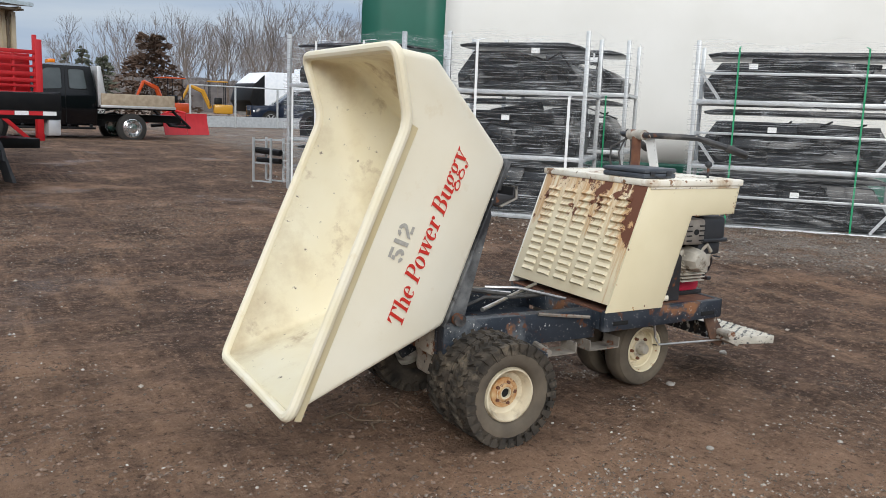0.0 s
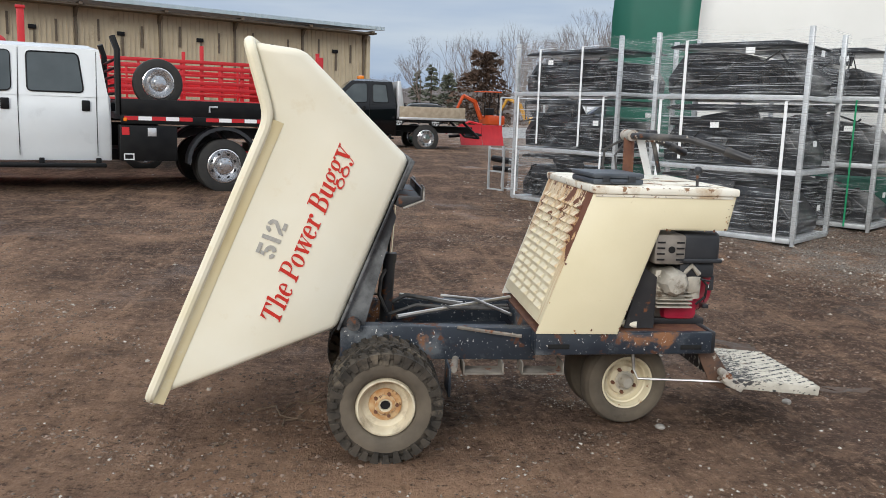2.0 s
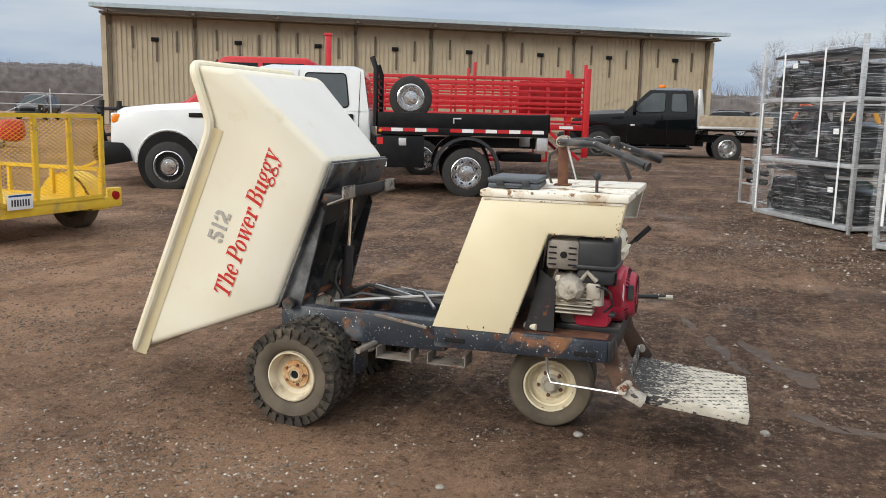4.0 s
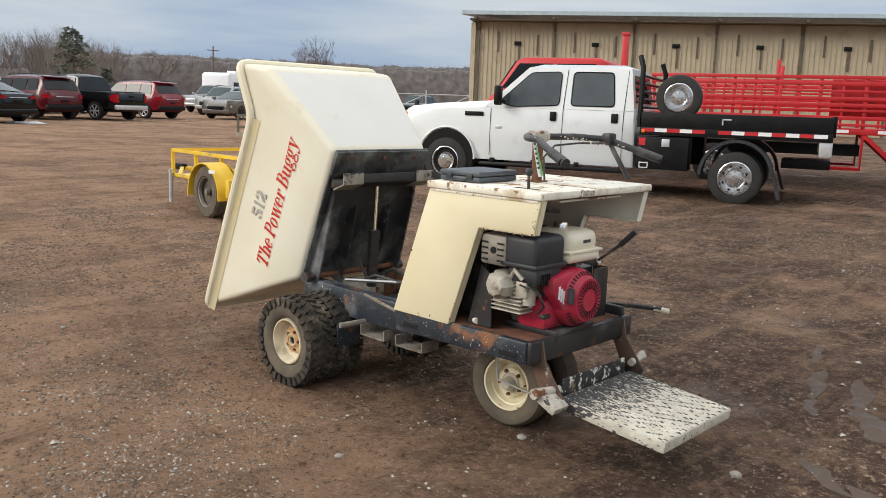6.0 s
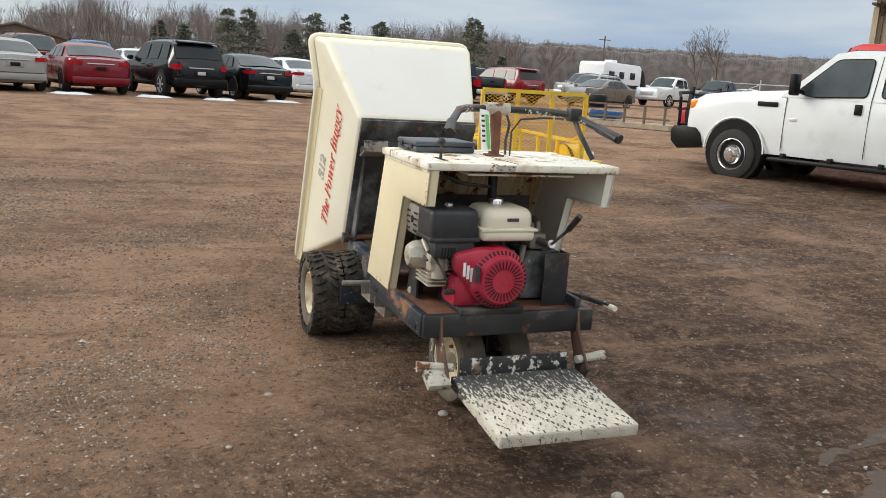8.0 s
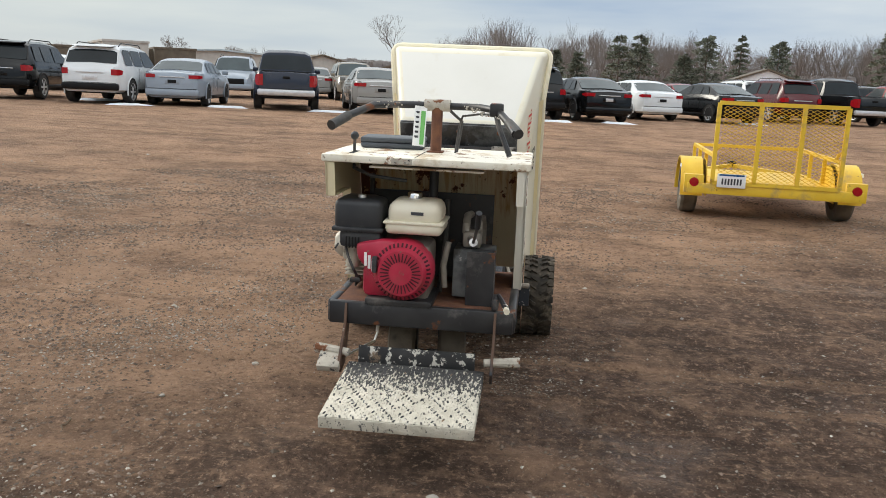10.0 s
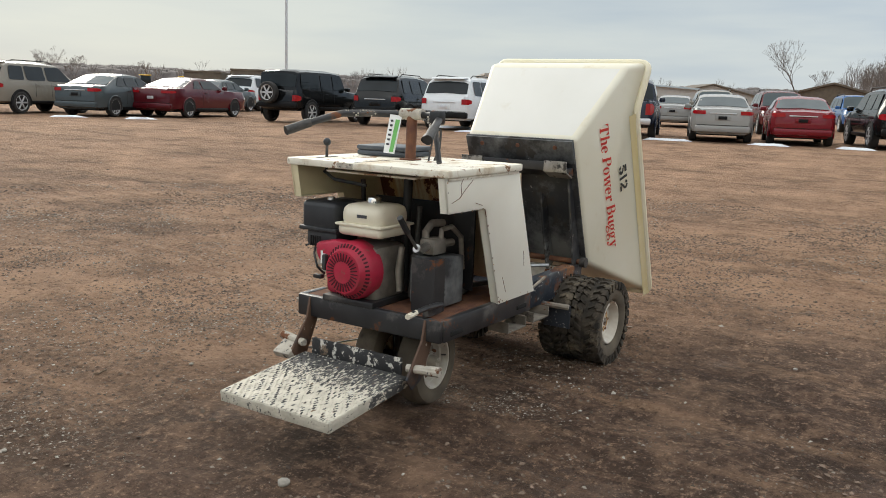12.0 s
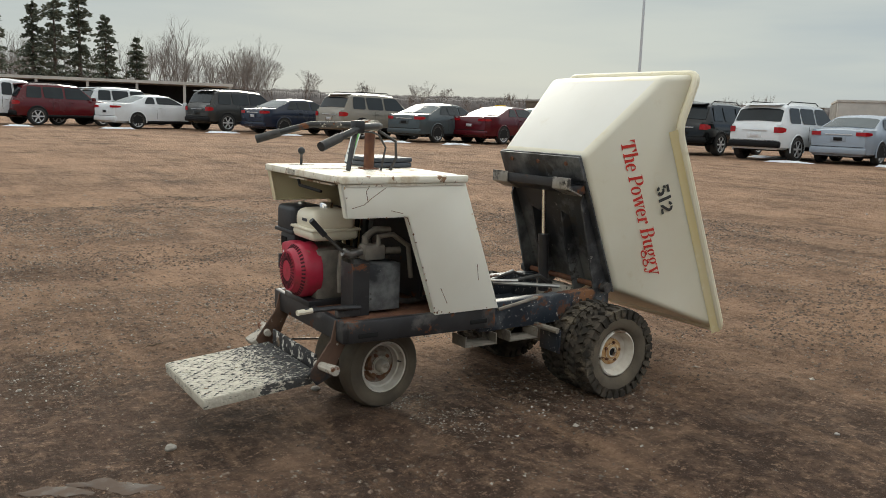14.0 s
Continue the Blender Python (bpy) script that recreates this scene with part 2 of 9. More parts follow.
M["steel"] = mat("bare_steel", (0.42, 0.41, 0.40), (0.55, 0.54, 0.52), 0.35, 0.9, scale=20)
M["bracket"] = mat("scuffed_bracket_steel", (0.36, 0.34, 0.31), (0.22, 0.20, 0.17), 0.5, 0.5, scale=14, bump=0.05, layers=[((0.05, 0.045, 0.04), 7.0, 0.52, 0.06, 0.7)])
M["chrome"] = mat("polished_rod", (0.75, 0.75, 0.75), None, 0.12, 1.0)
M["alu"] = mat("cast_aluminium", (0.42, 0.39, 0.33), (0.55, 0.51, 0.43), 0.55, 0.35, scale=25, bump=0.15, layers=[((0.18, 0.14, 0.10), 12.0, 0.56, 0.12, 0.9)])
M["muffler"] = mat("dull_muffler_steel", (0.20, 0.18, 0.16), (0.30, 0.27, 0.23), 0.6, 0.4, scale=20, bump=0.1)
M["red_shell"] = mat("red_engine_shroud", (0.40, 0.014, 0.045), (0.48, 0.028, 0.065), 0.42, scale=12, layers=[((0.26, 0.05, 0.05), 7.0, 0.54, 0.15, 0.7), ((0.20, 0.14, 0.10), 16.0, 0.64, 0.05, 0.9)])
# dark red stands in for the shade inside the shroud's vent slots
M["slot_red"] = mat("shaded_red_slot", (0.055, 0.006, 0.012), (0.09, 0.012, 0.02), 0.8, scale=30)
M["tank"] = mat("ivory_fuel_tank", (0.78, 0.73, 0.60), (0.72, 0.66, 0.52), 0.4, scale=9, layers=[((0.40, 0.32, 0.22), 11.0, 0.64, 0.08, 0.7)])
M["plastic"] = mat("black_plastic", (0.018, 0.020, 0.024), (0.03, 0.032, 0.036), 0.5, scale=10, bump=0.04, layers=[((0.10, 0.095, 0.09), 4.0, 0.60, 0.2, 0.8)])
# near-black stands in for the shade in holes, gaps and wheel wells
M["dark"] = mat("dark_gap", (0.006, 0.006, 0.006), None, 0.9)
M["case"] = mat("grey_blue_plastic_case", (0.045, 0.055, 0.068), (0.075, 0.085, 0.10), 0.5, scale=12, bump=0.05, layers=[((0.20, 0.20, 0.19), 9.0, 0.64, 0.1, 0.8)])
M["red_letter"] = mat("red_lettering", (0.62, 0.035, 0.02), (0.55, 0.03, 0.02), 0.45, scale=30)
M["grey_letter"] = mat("grey_stencil_paint", (0.36, 0.35, 0.32), (0.48, 0.46, 0.41), 0.7, scale=60)
M["black_letter"] = mat("black_stencil_paint", (0.02, 0.02, 0.02), (0.06, 0.06, 0.055), 0.7, scale=60)
M["paper"] = mat("paper_tag", (0.82, 0.83, 0.82), None, 0.7)
M["tag_green"] = mat("green_tag_print", (0.16, 0.45, 0.12), None, 0.7)
M["ink"] = mat("ink", (0.05, 0.05, 0.06), None, 0.7)
M["hose"] = mat("rubber_hose", (0.03, 0.03, 0.03), (0.07, 0.065, 0.06), 0.6, scale=30)
# grey base stands in for the daylight seen through the truck windows
M["truck_glass"] = mat("sky_lit_truck_glass", (0.045, 0.055, 0.06), (0.085, 0.10, 0.105), 0.04, scale=1.4, spec=0.3)
M["glass"] = mat("dark_vehicle_glass", (0.012, 0.016, 0.018), (0.02, 0.026, 0.03), 0.05, spec=0.24, scale=1.0)
# base paler than dark_vehicle_glass, the sky's light put into the colour
M["pale_glass"] = mat("sky_lit_glass", (0.035, 0.05, 0.055), (0.06, 0.08, 0.085), 0.06, spec=0.32, scale=1.0)
M["tail"] = mat("red_lens", (0.38, 0.008, 0.014), (0.28, 0.006, 0.010), 0.15, scale=12)
M["lamp"] = mat("clear_lens", (0.62, 0.63, 0.65), None, 0.12, 0.3)
M["amber"] = mat("amber_lens", (0.80, 0.22, 0.01), None, 0.25)
M["tyre_car"] = mat("car_tyre", (0.018, 0.018, 0.018), (0.035, 0.033, 0.03), 0.85, scale=8)
M["alloy"] = mat("alloy_wheel", (0.55, 0.55, 0.56), (0.66, 0.66, 0.67), 0.3, 0.45, scale=8)
M["trim"] = mat("black_trim", (0.006, 0.006, 0.007), (0.011, 0.011, 0.011), 0.45, spec=0.18, scale=6)
M["wood"] = mat("weathered_wood", (0.30, 0.24, 0.17), (0.42, 0.35, 0.26), 0.85, scale=9, bump=0.15)
M["yellow"] = mat("yellow_trailer_paint", (0.72, 0.46, 0.03), (0.80, 0.54, 0.04), 0.45, scale=5, bump=0.03, layers=[((0.48, 0.32, 0.10), 4.0, 0.56, 0.14, 0.7), ((0.26, 0.12, 0.04), 14.0, 0.64, 0.05, 0.9)])
M["red"] = mat("red_stake_paint", (0.46, 0.012, 0.018), (0.54, 0.018, 0.022), 0.45, scale=4, layers=[((0.40, 0.03, 0.03), 6.0, 0.62, 0.15, 0.6)])
M["white_tape"] = mat("white_reflector", (0.8, 0.8, 0.8), None, 0.4)
M["galv"] = mat("galvanised_steel", (0.46, 0.48, 0.49), (0.60, 0.62, 0.63), 0.45, 0.45, scale=9, bump=0.03)
M["cart"] = mat("black_cart_body", (0.005, 0.006, 0.008), (0.012, 0.014, 0.018), 0.3, spec=0.3, scale=5)
M["strap_white"] = mat("white_strap", (0.86, 0.87, 0.87), None, 0.5)
M["strap_green"] = mat("green_strap", (0.02, 0.30, 0.13), None, 0.5)
M["snow"] = mat("old_snow", (0.75, 0.78, 0.82), (0.85, 0.87, 0.89), 0.8, scale=5, bump=0.2, bscale=30)
M["siding"] = mat("tan_metal_siding", (0.44, 0.365, 0.25), (0.50, 0.42, 0.29), 0.55, scale=1.5, layers=[((0.28, 0.22, 0.15), 0.9, 0.58, 0.2, 0.7)])
M["siding_dark"] = mat("brown_steel", (0.10, 0.075, 0.05), (0.14, 0.11, 0.075), 0.6, scale=3)
M["roof"] = mat("pale_blue_roof_metal", (0.42, 0.50, 0.53), (0.50, 0.57, 0.60), 0.4, 0.3, scale=2)
M["bark"] = mat("grey_brown_bark", (0.10, 0.075, 0.06), (0.18, 0.14, 0.115), 0.95, scale=3, bump=0.3, bscale=20)
M["twigs"] = mat("bare_twigs", (0.135, 0.115, 0.105), (0.215, 0.185, 0.165), 0.95, scale=0.2)
M["needles"] = mat("conifer_needles", (0.115, 0.128, 0.098), (0.185, 0.195, 0.150), 0.95, scale=0.8, spec=0.1)
M["brown_needles"] = mat("dry_conifer_needles", (0.075, 0.052, 0.040), (0.13, 0.088, 0.066), 0.95, scale=0.8, spec=0.1)
M["brush"] = mat("winter_woods", (0.075, 0.064, 0.060), (0.15, 0.130, 0.122), 0.95, scale=0.6)
M["fabric_white"] = mat("white_tarp_fabric", (0.72, 0.71, 0.66), (0.80, 0.79, 0.75), 0.6, scale=0.6, bump=0.35, bscale=2.0)
M["fabric_green"] = mat("green_tarp_fabric", (0.006, 0.085, 0.055), (0.010, 0.115, 0.075), 0.5, scale=0.8, bump=0.2, bscale=2.5)
M["concrete"] = mat("pale_concrete", (0.42, 0.40, 0.37), (0.50, 0.48, 0.44), 0.85, scale=2)
M["stone"] = mat("gravel_stone", (0.22, 0.20, 0.18), (0.42, 0.39, 0.35), 0.9, scale=3.0)
M["twig"] = mat("dead_stick", (0.11, 0.075, 0.045), (0.17, 0.12, 0.08), 0.9, scale=10)


def flaking_rust(m):
    """Rust that eats in from the top edge and one side of the louvred front, with orange runs below."""
    n, l = m.node_tree.nodes, m.node_tree.links
    b = n["Principled BSDF"]
    base = b.inputs["Base Color"].links[0].from_socket
    g, sep = n.new("ShaderNodeNewGeometry"), n.new("ShaderNodeSeparateXYZ")
    l.new(g.outputs["Position"], sep.inputs[0])

    def nz(scale, sx=1.0, sy=1.0, sz=1.0):
        mp, q = n.new("ShaderNodeMapping"), n.new("ShaderNodeTexNoise")
        mp.inputs["Scale"].default_value = (sx, sy, sz)
        l.new(g.outputs["Position"], mp.inputs[0])
        l.new(mp.outputs[0], q.inputs["Vector"])
        q.inputs["Scale"].default_value, q.inputs["Detail"].default_value, q.inputs["Roughness"].default_value = scale, 8.0, 0.68
        return q.outputs["Fac"]

    def rg(src, a, c, t0=0.0, t1=1.0):
        q = n.new("ShaderNodeMapRange")
        for key, v in (("From Min", a), ("From Max", c), ("To Min", t0), ("To Max", t1)):
            q.inputs[key].default_value = v
        l.new(src, q.inputs["Value"])
        return q.outputs[0]

    def add(a, c, op="ADD"):
        q = n.new("ShaderNodeMath")
        q.operation = op
        l.new(a, q.inputs[0])
        l.new(c, q.inputs[1])
        return q.outputs[0]

    def mix(f, a, c):
        q = n.new("ShaderNodeMix")
        q.data_type = "RGBA"
        l.new(f, q.inputs[0])
        l.new(a, q.inputs[6])
        q.inputs[7].default_value = (*c, 1)
        return q.outputs[2]

    edge = add(rg(sep.outputs[2], 0.84, 1.19, 0.0, 0.18), rg(sep.outputs[1], -0.36, -0.41, 0.0, 0.20))
    edge = add(edge, rg(sep.outputs[2], 0.70, 0.92, -0.2, 0.0))
    runs = add(nz(3.0, 1.0, 9.0, 0.8), edge)
    col = mix(rg(runs, 0.53, 0.70, 0.0, 0.85), base, (0.50, 0.27, 0.09))
    flakes = add(nz(11.0), edge)
    col = mix(rg(flakes, 0.665, 0.69), col, (0.135, 0.052, 0.028))
    specks = nz(34.0)
    col = mix(rg(specks, 0.66, 0.69), col, (0.20, 0.09, 0.04))
    l.new(col, b.inputs["Base Color"])
    l.new(rg(flakes, 0.665, 0.69, 0.5, 0.92), b.inputs["Roughness"])


flaking_rust(M["louvre"])
PAINT = {}


def paint(name, c, rough=0.22):
    if name not in PAINT:
        deep = max(c) < 0.03
        PAINT[name] = mat(name + "_car_paint", c, tuple(min(1, v * 1.12) for v in c), 0.10 if deep else rough, 0.0, scale=1.2, coat=0.1 if deep else 0.3, spec=0.3 if deep else 0.25,
                          layers=[] if deep else [(tuple(0.8 * v + 0.006 for v in c), 1.4, 0.56, 0.25, 0.4)])
    return PAINT[name]


def wrap_material():
    """Clear stretch film; pale streaks draw its wrinkles and paint in their highlights."""
    m = bpy.data.materials.new("stretch_film")
    m.use_nodes = True
    n, l = m.node_tree.nodes, m.node_tree.links
    n.clear()
    out, mixs = n.new("ShaderNodeOutputMaterial"), n.new("ShaderNodeMixShader")
    tr, gl = n.new("ShaderNodeBsdfTransparent"), n.new("ShaderNodeBsdfPrincipled")
    gl.inputs["Base Color"].default_value, gl.inputs["Roughness"].default_value = (0.82, 0.84, 0.86, 1), 0.12
    co = n.new("ShaderNodeTexCoord")

    def streaks(scale, turn, lo, hi, to0, to1, sharp):
        mp, no, mr = n.new("ShaderNodeMapping"), n.new("ShaderNodeTexNoise"), n.new("ShaderNodeMapRange")
        mp.inputs["Scale"].default_value, mp.inputs["Rotation"].default_value = scale, turn
        no.inputs["Scale"].default_value, no.inputs["Detail"].default_value, no.inputs["Roughness"].default_value = 1.6, 6.0, sharp
        no.inputs["Distortion"].default_value = 0.35
        for key, v in (("From Min", lo), ("From Max", hi), ("To Min", to0), ("To Max", to1)):
            mr.inputs[key].default_value = v
        l.new(co.outputs["Object"], mp.inputs[0])
        l.new(mp.outputs[0], no.inputs["Vector"])
        l.new(no.outputs["Fac"], mr.inputs["Value"])
        return mr.outputs[0]

    a = streaks((0.6, 0.6, 46.0), (0.0, 0.13, 0), 0.575, 0.64, 0.025, 0.38, 0.55)
    b = streaks((1.4, 1.4, 60.0), (0.25, -0.22, 0.3), 0.57, 0.64, 0.0, 0.30, 0.55)
    c = streaks((1.6, 1.6, 2.6), (0.0, 0.3, 0), 0.55, 0.72, 0.0, 0.20, 0.75)
    s1, s2 = n.new("ShaderNodeMath"), n.new("ShaderNodeMath")
    s2.use_clamp = True
    l.new(a, s1.inputs[0]), l.new(b, s1.inputs[1]), l.new(s1.outputs[0], s2.inputs[0]), l.new(c, s2.inputs[1])
    l.new(s2.outputs[0], mixs.inputs[0]), l.new(tr.outputs[0], mixs.inputs[1]), l.new(gl.outputs[0], mixs.inputs[2])
    l.new(mixs.outputs[0], out.inputs[0])
    return m


M["wrap"] = wrap_material()


# ---- mesh helpers ----
def finish(name, bm, material, smooth=35.0):
    me = bpy.data.meshes.new(name)
    bmesh.ops.recalc_face_normals(bm, faces=bm.faces)
    bm.to_mesh(me)
    bm.free()
    me.materials.append(M[material] if isinstance(material, str) else material)
    if smooth:
        for p in me.polygons:
            p.use_smooth = True
        me.set_sharp_from_angle(angle=radians(smooth))
    return me


def part(name, bm, material, parent=None, label="", m=None, smooth=35.0):
    """Links a bmesh (or a ready mesh) as one object under its thing or part."""
    me = bm if isinstance(bm, bpy.types.Mesh) else finish(name, bm, material, smooth)
    ob = new(name, me)
    if parent is not None:
        ob.parent = parent
    if m is not None:
        ob.matrix_basis = m
    if label:
        tagged(ob, label)
    return ob


def thing(name, label, category, m=None, group="", kind=""):
    ob = new(name)
    ob.empty_display_size = 0.2
    if m is not None:
        ob.matrix_basis = m
    return tagged(ob, label, category, group, kind)


def B():
    return bmesh.new()


def merge(bm, t, m=None):
    me = bpy.data.meshes.new("t")
    if m is not None:
        bmesh.ops.transform(t, matrix=m, verts=t.verts)
    t.to_mesh(me)
    t.free()
    bm.from_mesh(me)
    bpy.data.meshes.remove(me)
    return bm


def box(bm, c, s, bev=0.0, m=None, seg=2):
    t = B()
    bmesh.ops.create_cube(t, size=1.0)
    bmesh.ops.transform(t, matrix=Matrix.Translation(c) @ Matrix.Diagonal((*s, 1)), verts=t.verts)
    if bev:
        bmesh.ops.bevel(t, geom=t.edges[:], offset=bev, segments=seg, affect="EDGES", profile=0.5)
    return merge(bm, t, m)


def prism(bm, pts, y0, y1, bev=0.0, m=None, seg=2):
    """A polygon in x and z, drawn out along y."""
    t = B()
    a = [t.verts.new((x, y0, z)) for x, z in pts]
    b = [t.verts.new((x, y1, z)) for x, z in pts]
    t.faces.new(a)
    t.faces.new(b[::-1])
    for i in range(len(pts)):
        j = (i + 1) % len(pts)
        t.faces.new((a[j], a[i], b[i], b[j]))
    bmesh.ops.recalc_face_normals(t, faces=t.faces)
    if bev:
        bmesh.ops.bevel(t, geom=t.edges[:], offset=bev, segments=seg, affect="EDGES", profile=0.5)
    return merge(bm, t, m)


def tube(bm, pts, r, n=8, closed=False, caps=True, m=None, flat=1.0):
    """A round bar along points; r: one radius or one a point."""
    pts = [Vector(p) for p in pts]
    t, rings, up = B(), [], None
    for i, p in enumerate(pts):
        a = pts[i - 1] if i or closed else p
        b = pts[(i + 1) % len(pts)] if i + 1 < len(pts) or closed else p
        d = (b - a).normalized()
        if up is None:
            up = d.orthogonal().normalized()
        up = (up - d * up.dot(d))
        up = up.normalized() if up.length > 1e-6 else d.orthogonal().normalized()
        side = d.cross(up)
        rr = r[i] if isinstance(r, (list, tuple)) else r
        rings.append([t.verts.new(p + up * (math.cos(2 * math.pi * k / n) * rr) + side * (math.sin(2 * math.pi * k / n) * rr * flat)) for k in range(n)])
    for i in range(len(rings) if closed else len(rings) - 1):
        a, b = rings[i], rings[(i + 1) % len(rings)]
        for k in range(n):
            t.faces.new((a[k], a[(k + 1) % n], b[(k + 1) % n], b[k]))
    if caps and not closed:
        t.faces.new(rings[0][::-1])
        t.faces.new(rings[-1])
    return merge(bm, t, m)


def lathe(bm, prof, n=24, m=None):
    """A profile of (radius, along) turned round the y axis."""
    t, rings = B(), []
    for r, y in prof:
        if r < 1e-5:
            rings.append([t.verts.new((0, y, 0))])
        else:
            rings.append([t.verts.new((r * math.cos(2 * math.pi * k / n), y, r * math.sin(2 * math.pi * k / n))) for k in range(n)])
    for a, b in zip(rings, rings[1:]):
        for k in range(n):
            j = (k + 1) % n
            if len(a) == 1 and len(b) > 1:
                t.faces.new((a[0], b[k], b[j]))
            elif len(b) == 1 and len(a) > 1:
                t.faces.new((a[j], a[k], b[0]))
            elif len(a) > 1:
                t.faces.new((a[k], a[j], b[j], b[k]))
    return merge(bm, t, m)


def quad(bm, *ps):
    return bm.faces.new([bm.verts.new(p) for p in ps])


class Glyph:
    """Collects the flat pieces of one letter: bars, diagonals and bowls of swelling width."""

    def __init__(self):
        self.polys = []

    def poly(self, *pts):
        self.polys.append([pts])
        return self

    def bar(self, x0, y0, x1, y1):
        return self.poly((x0, y0), (x1, y0), (x1, y1), (x0, y1))

    def slant(self, xa, ya, xb, yb, w):
        return self.poly((xa - w / 2, ya), (xa + w / 2, ya), (xb + w / 2, yb), (xb - w / 2, yb))

    def foot(self, x0, x1, y, up=1):
        """A thin serif with a small bracket towards the stem."""
        m = (x0 + x1) / 2
        q = (x1 - x0) * 0.22
        return self.poly((x0, y), (x1, y), (x1, y + 0.028 * up), (m + q, y + 0.062 * up), (m - q, y + 0.062 * up), (x0, y + 0.028 * up))

    def bowl(self, cx, cy, rx, ry, ix, irx, iry, a0=0.0, a1=360.0, n=22):
        """A ring between two ellipses, from angle a0 to a1; ix: the inner one's centre."""
        out, inn = [], []
        for k in range(n + 1):
            a = radians(a0 + (a1 - a0) * k / n)
            out.append((cx + rx * math.cos(a), cy + ry * math.sin(a)))
            inn.append((ix + irx * math.cos(a), cy + iry * math.sin(a)))
        self.polys.append([(out[k], out[k + 1], inn[k + 1], inn[k]) for k in range(n)])
        return self

    def ball(self, cx, cy, r):
        return self.poly(*[(cx + r * math.cos(2 * math.pi * k / 14), cy + r * math.sin(2 * math.pi * k / 14)) for k in range(14)])


def serif_glyph(ch):
    """Returns the letter and its advance, for a cap height of 0.70."""
    g = Glyph()
    if ch == "T":
        g.bar(0.26, 0.03, 0.41, 0.67).bar(0.02, 0.662, 0.65, 0.70).poly((0.02, 0.70), (0.0, 0.47), (0.03, 0.47), (0.17, 0.665)).poly((0.65, 0.70), (0.50, 0.665), (0.64, 0.47), (0.67, 0.47)).foot(0.17, 0.50, 0.0)
        return g, 0.69
    if ch == "h":
        g.bar(0.07, 0.0, 0.21, 0.72).poly((0.0, 0.695), (0.21, 0.72), (0.21, 0.67), (0.0, 0.67)).bar(0.36, 0.0, 0.50, 0.34)
        g.bowl(0.345, 0.33, 0.155, 0.155, 0.275, 0.085, 0.105, 0, 150).foot(0.0, 0.27, 0.0).foot(0.31, 0.56, 0.0)
        return g, 0.575
    if ch == "e":
        g.bowl(0.225, 0.235, 0.225, 0.25, 0.245, 0.095, 0.215, 8, 318).bar(0.12, 0.235, 0.435, 0.27)
        return g, 0.475
    if ch == "P":
        g.bar(0.08, 0.0, 0.23, 0.69).foot(0.0, 0.32, 0.0).bar(0.0, 0.668, 0.35, 0.70).bar(0.2, 0.30, 0.36, 0.335)
        g.bowl(0.345, 0.50, 0.235, 0.20, 0.335, 0.10, 0.165, -90, 90)
        return g, 0.60
    if ch == "o":
        g.bowl(0.235, 0.235, 0.235, 0.25, 0.235, 0.10, 0.22)
        return g, 0.49
    if ch == "w":
        g.slant(0.27, 0.0, 0.13, 0.46, 0.135).slant(0.26, 0.0, 0.42, 0.46, 0.04).slant(0.56, 0.0, 0.42, 0.46, 0.135).slant(0.55, 0.0, 0.70, 0.46, 0.04)
        g.foot(0.0, 0.27, 0.48, -1).foot(0.33, 0.52, 0.48, -1).foot(0.60, 0.78, 0.48, -1)
        return g, 0.77
    if ch == "r":
        g.bar(0.08, 0.0, 0.22, 0.46).foot(0.0, 0.31, 0.0).poly((0.0, 0.45), (0.22, 0.475), (0.22, 0.43), (0.0, 0.425)).bowl(0.335, 0.33, 0.13, 0.15, 0.335, 0.10, 0.115, 60, 180).ball(0.365, 0.405, 0.072)
        return g, 0.45
    if ch == "B":
        g.bar(0.08, 0.0, 0.23, 0.70).bar(0.0, 0.668, 0.36, 0.70).bar(0.0, 0.0, 0.38, 0.032).bar(0.2, 0.352, 0.37, 0.384)
        g.bowl(0.355, 0.526, 0.20, 0.174, 0.345, 0.075, 0.142, -90, 90).bowl(0.365, 0.192, 0.235, 0.192, 0.355, 0.095, 0.16, -90, 90)
        return g, 0.63
    if ch == "u":
        g.bar(0.07, 0.14, 0.21, 0.46).bar(0.37, 0.0, 0.51, 0.46).poly((0.0, 0.45), (0.21, 0.475), (0.21, 0.43), (0.0, 0.425)).poly((0.30, 0.45), (0.51, 0.475), (0.51, 0.43), (0.30, 0.425))
        g.bowl(0.225, 0.15, 0.155, 0.155, 0.305, 0.095, 0.10, 180, 340).foot(0.40, 0.60, 0.0)
        return g, 0.60
    if ch == "g":
        g.bowl(0.21, 0.31, 0.195, 0.17, 0.21, 0.075, 0.142).bowl(0.235, -0.09, 0.235, 0.125, 0.24, 0.15, 0.085)
        g.bowl(0.17, 0.10, 0.13, 0.085, 0.20, 0.10, 0.045, 90, 270).bar(0.15, 0.02, 0.30, 0.095).poly((0.33, 0.43), (0.45, 0.49), (0.45, 0.455), (0.36, 0.40)).ball(0.445, 0.445, 0.048)
        return g, 0.51
    if ch == "y":
        g.slant(0.31, -0.01, 0.15, 0.46, 0.14).slant(0.25, -0.16, 0.46, 0.46, 0.045).foot(0.0, 0.30, 0.48, -1).foot(0.36, 0.56, 0.48, -1).bowl(0.16, -0.14, 0.105, 0.085, 0.16, 0.075, 0.055, 230, 350).ball(0.10, -0.15, 0.065)
        return g, 0.54
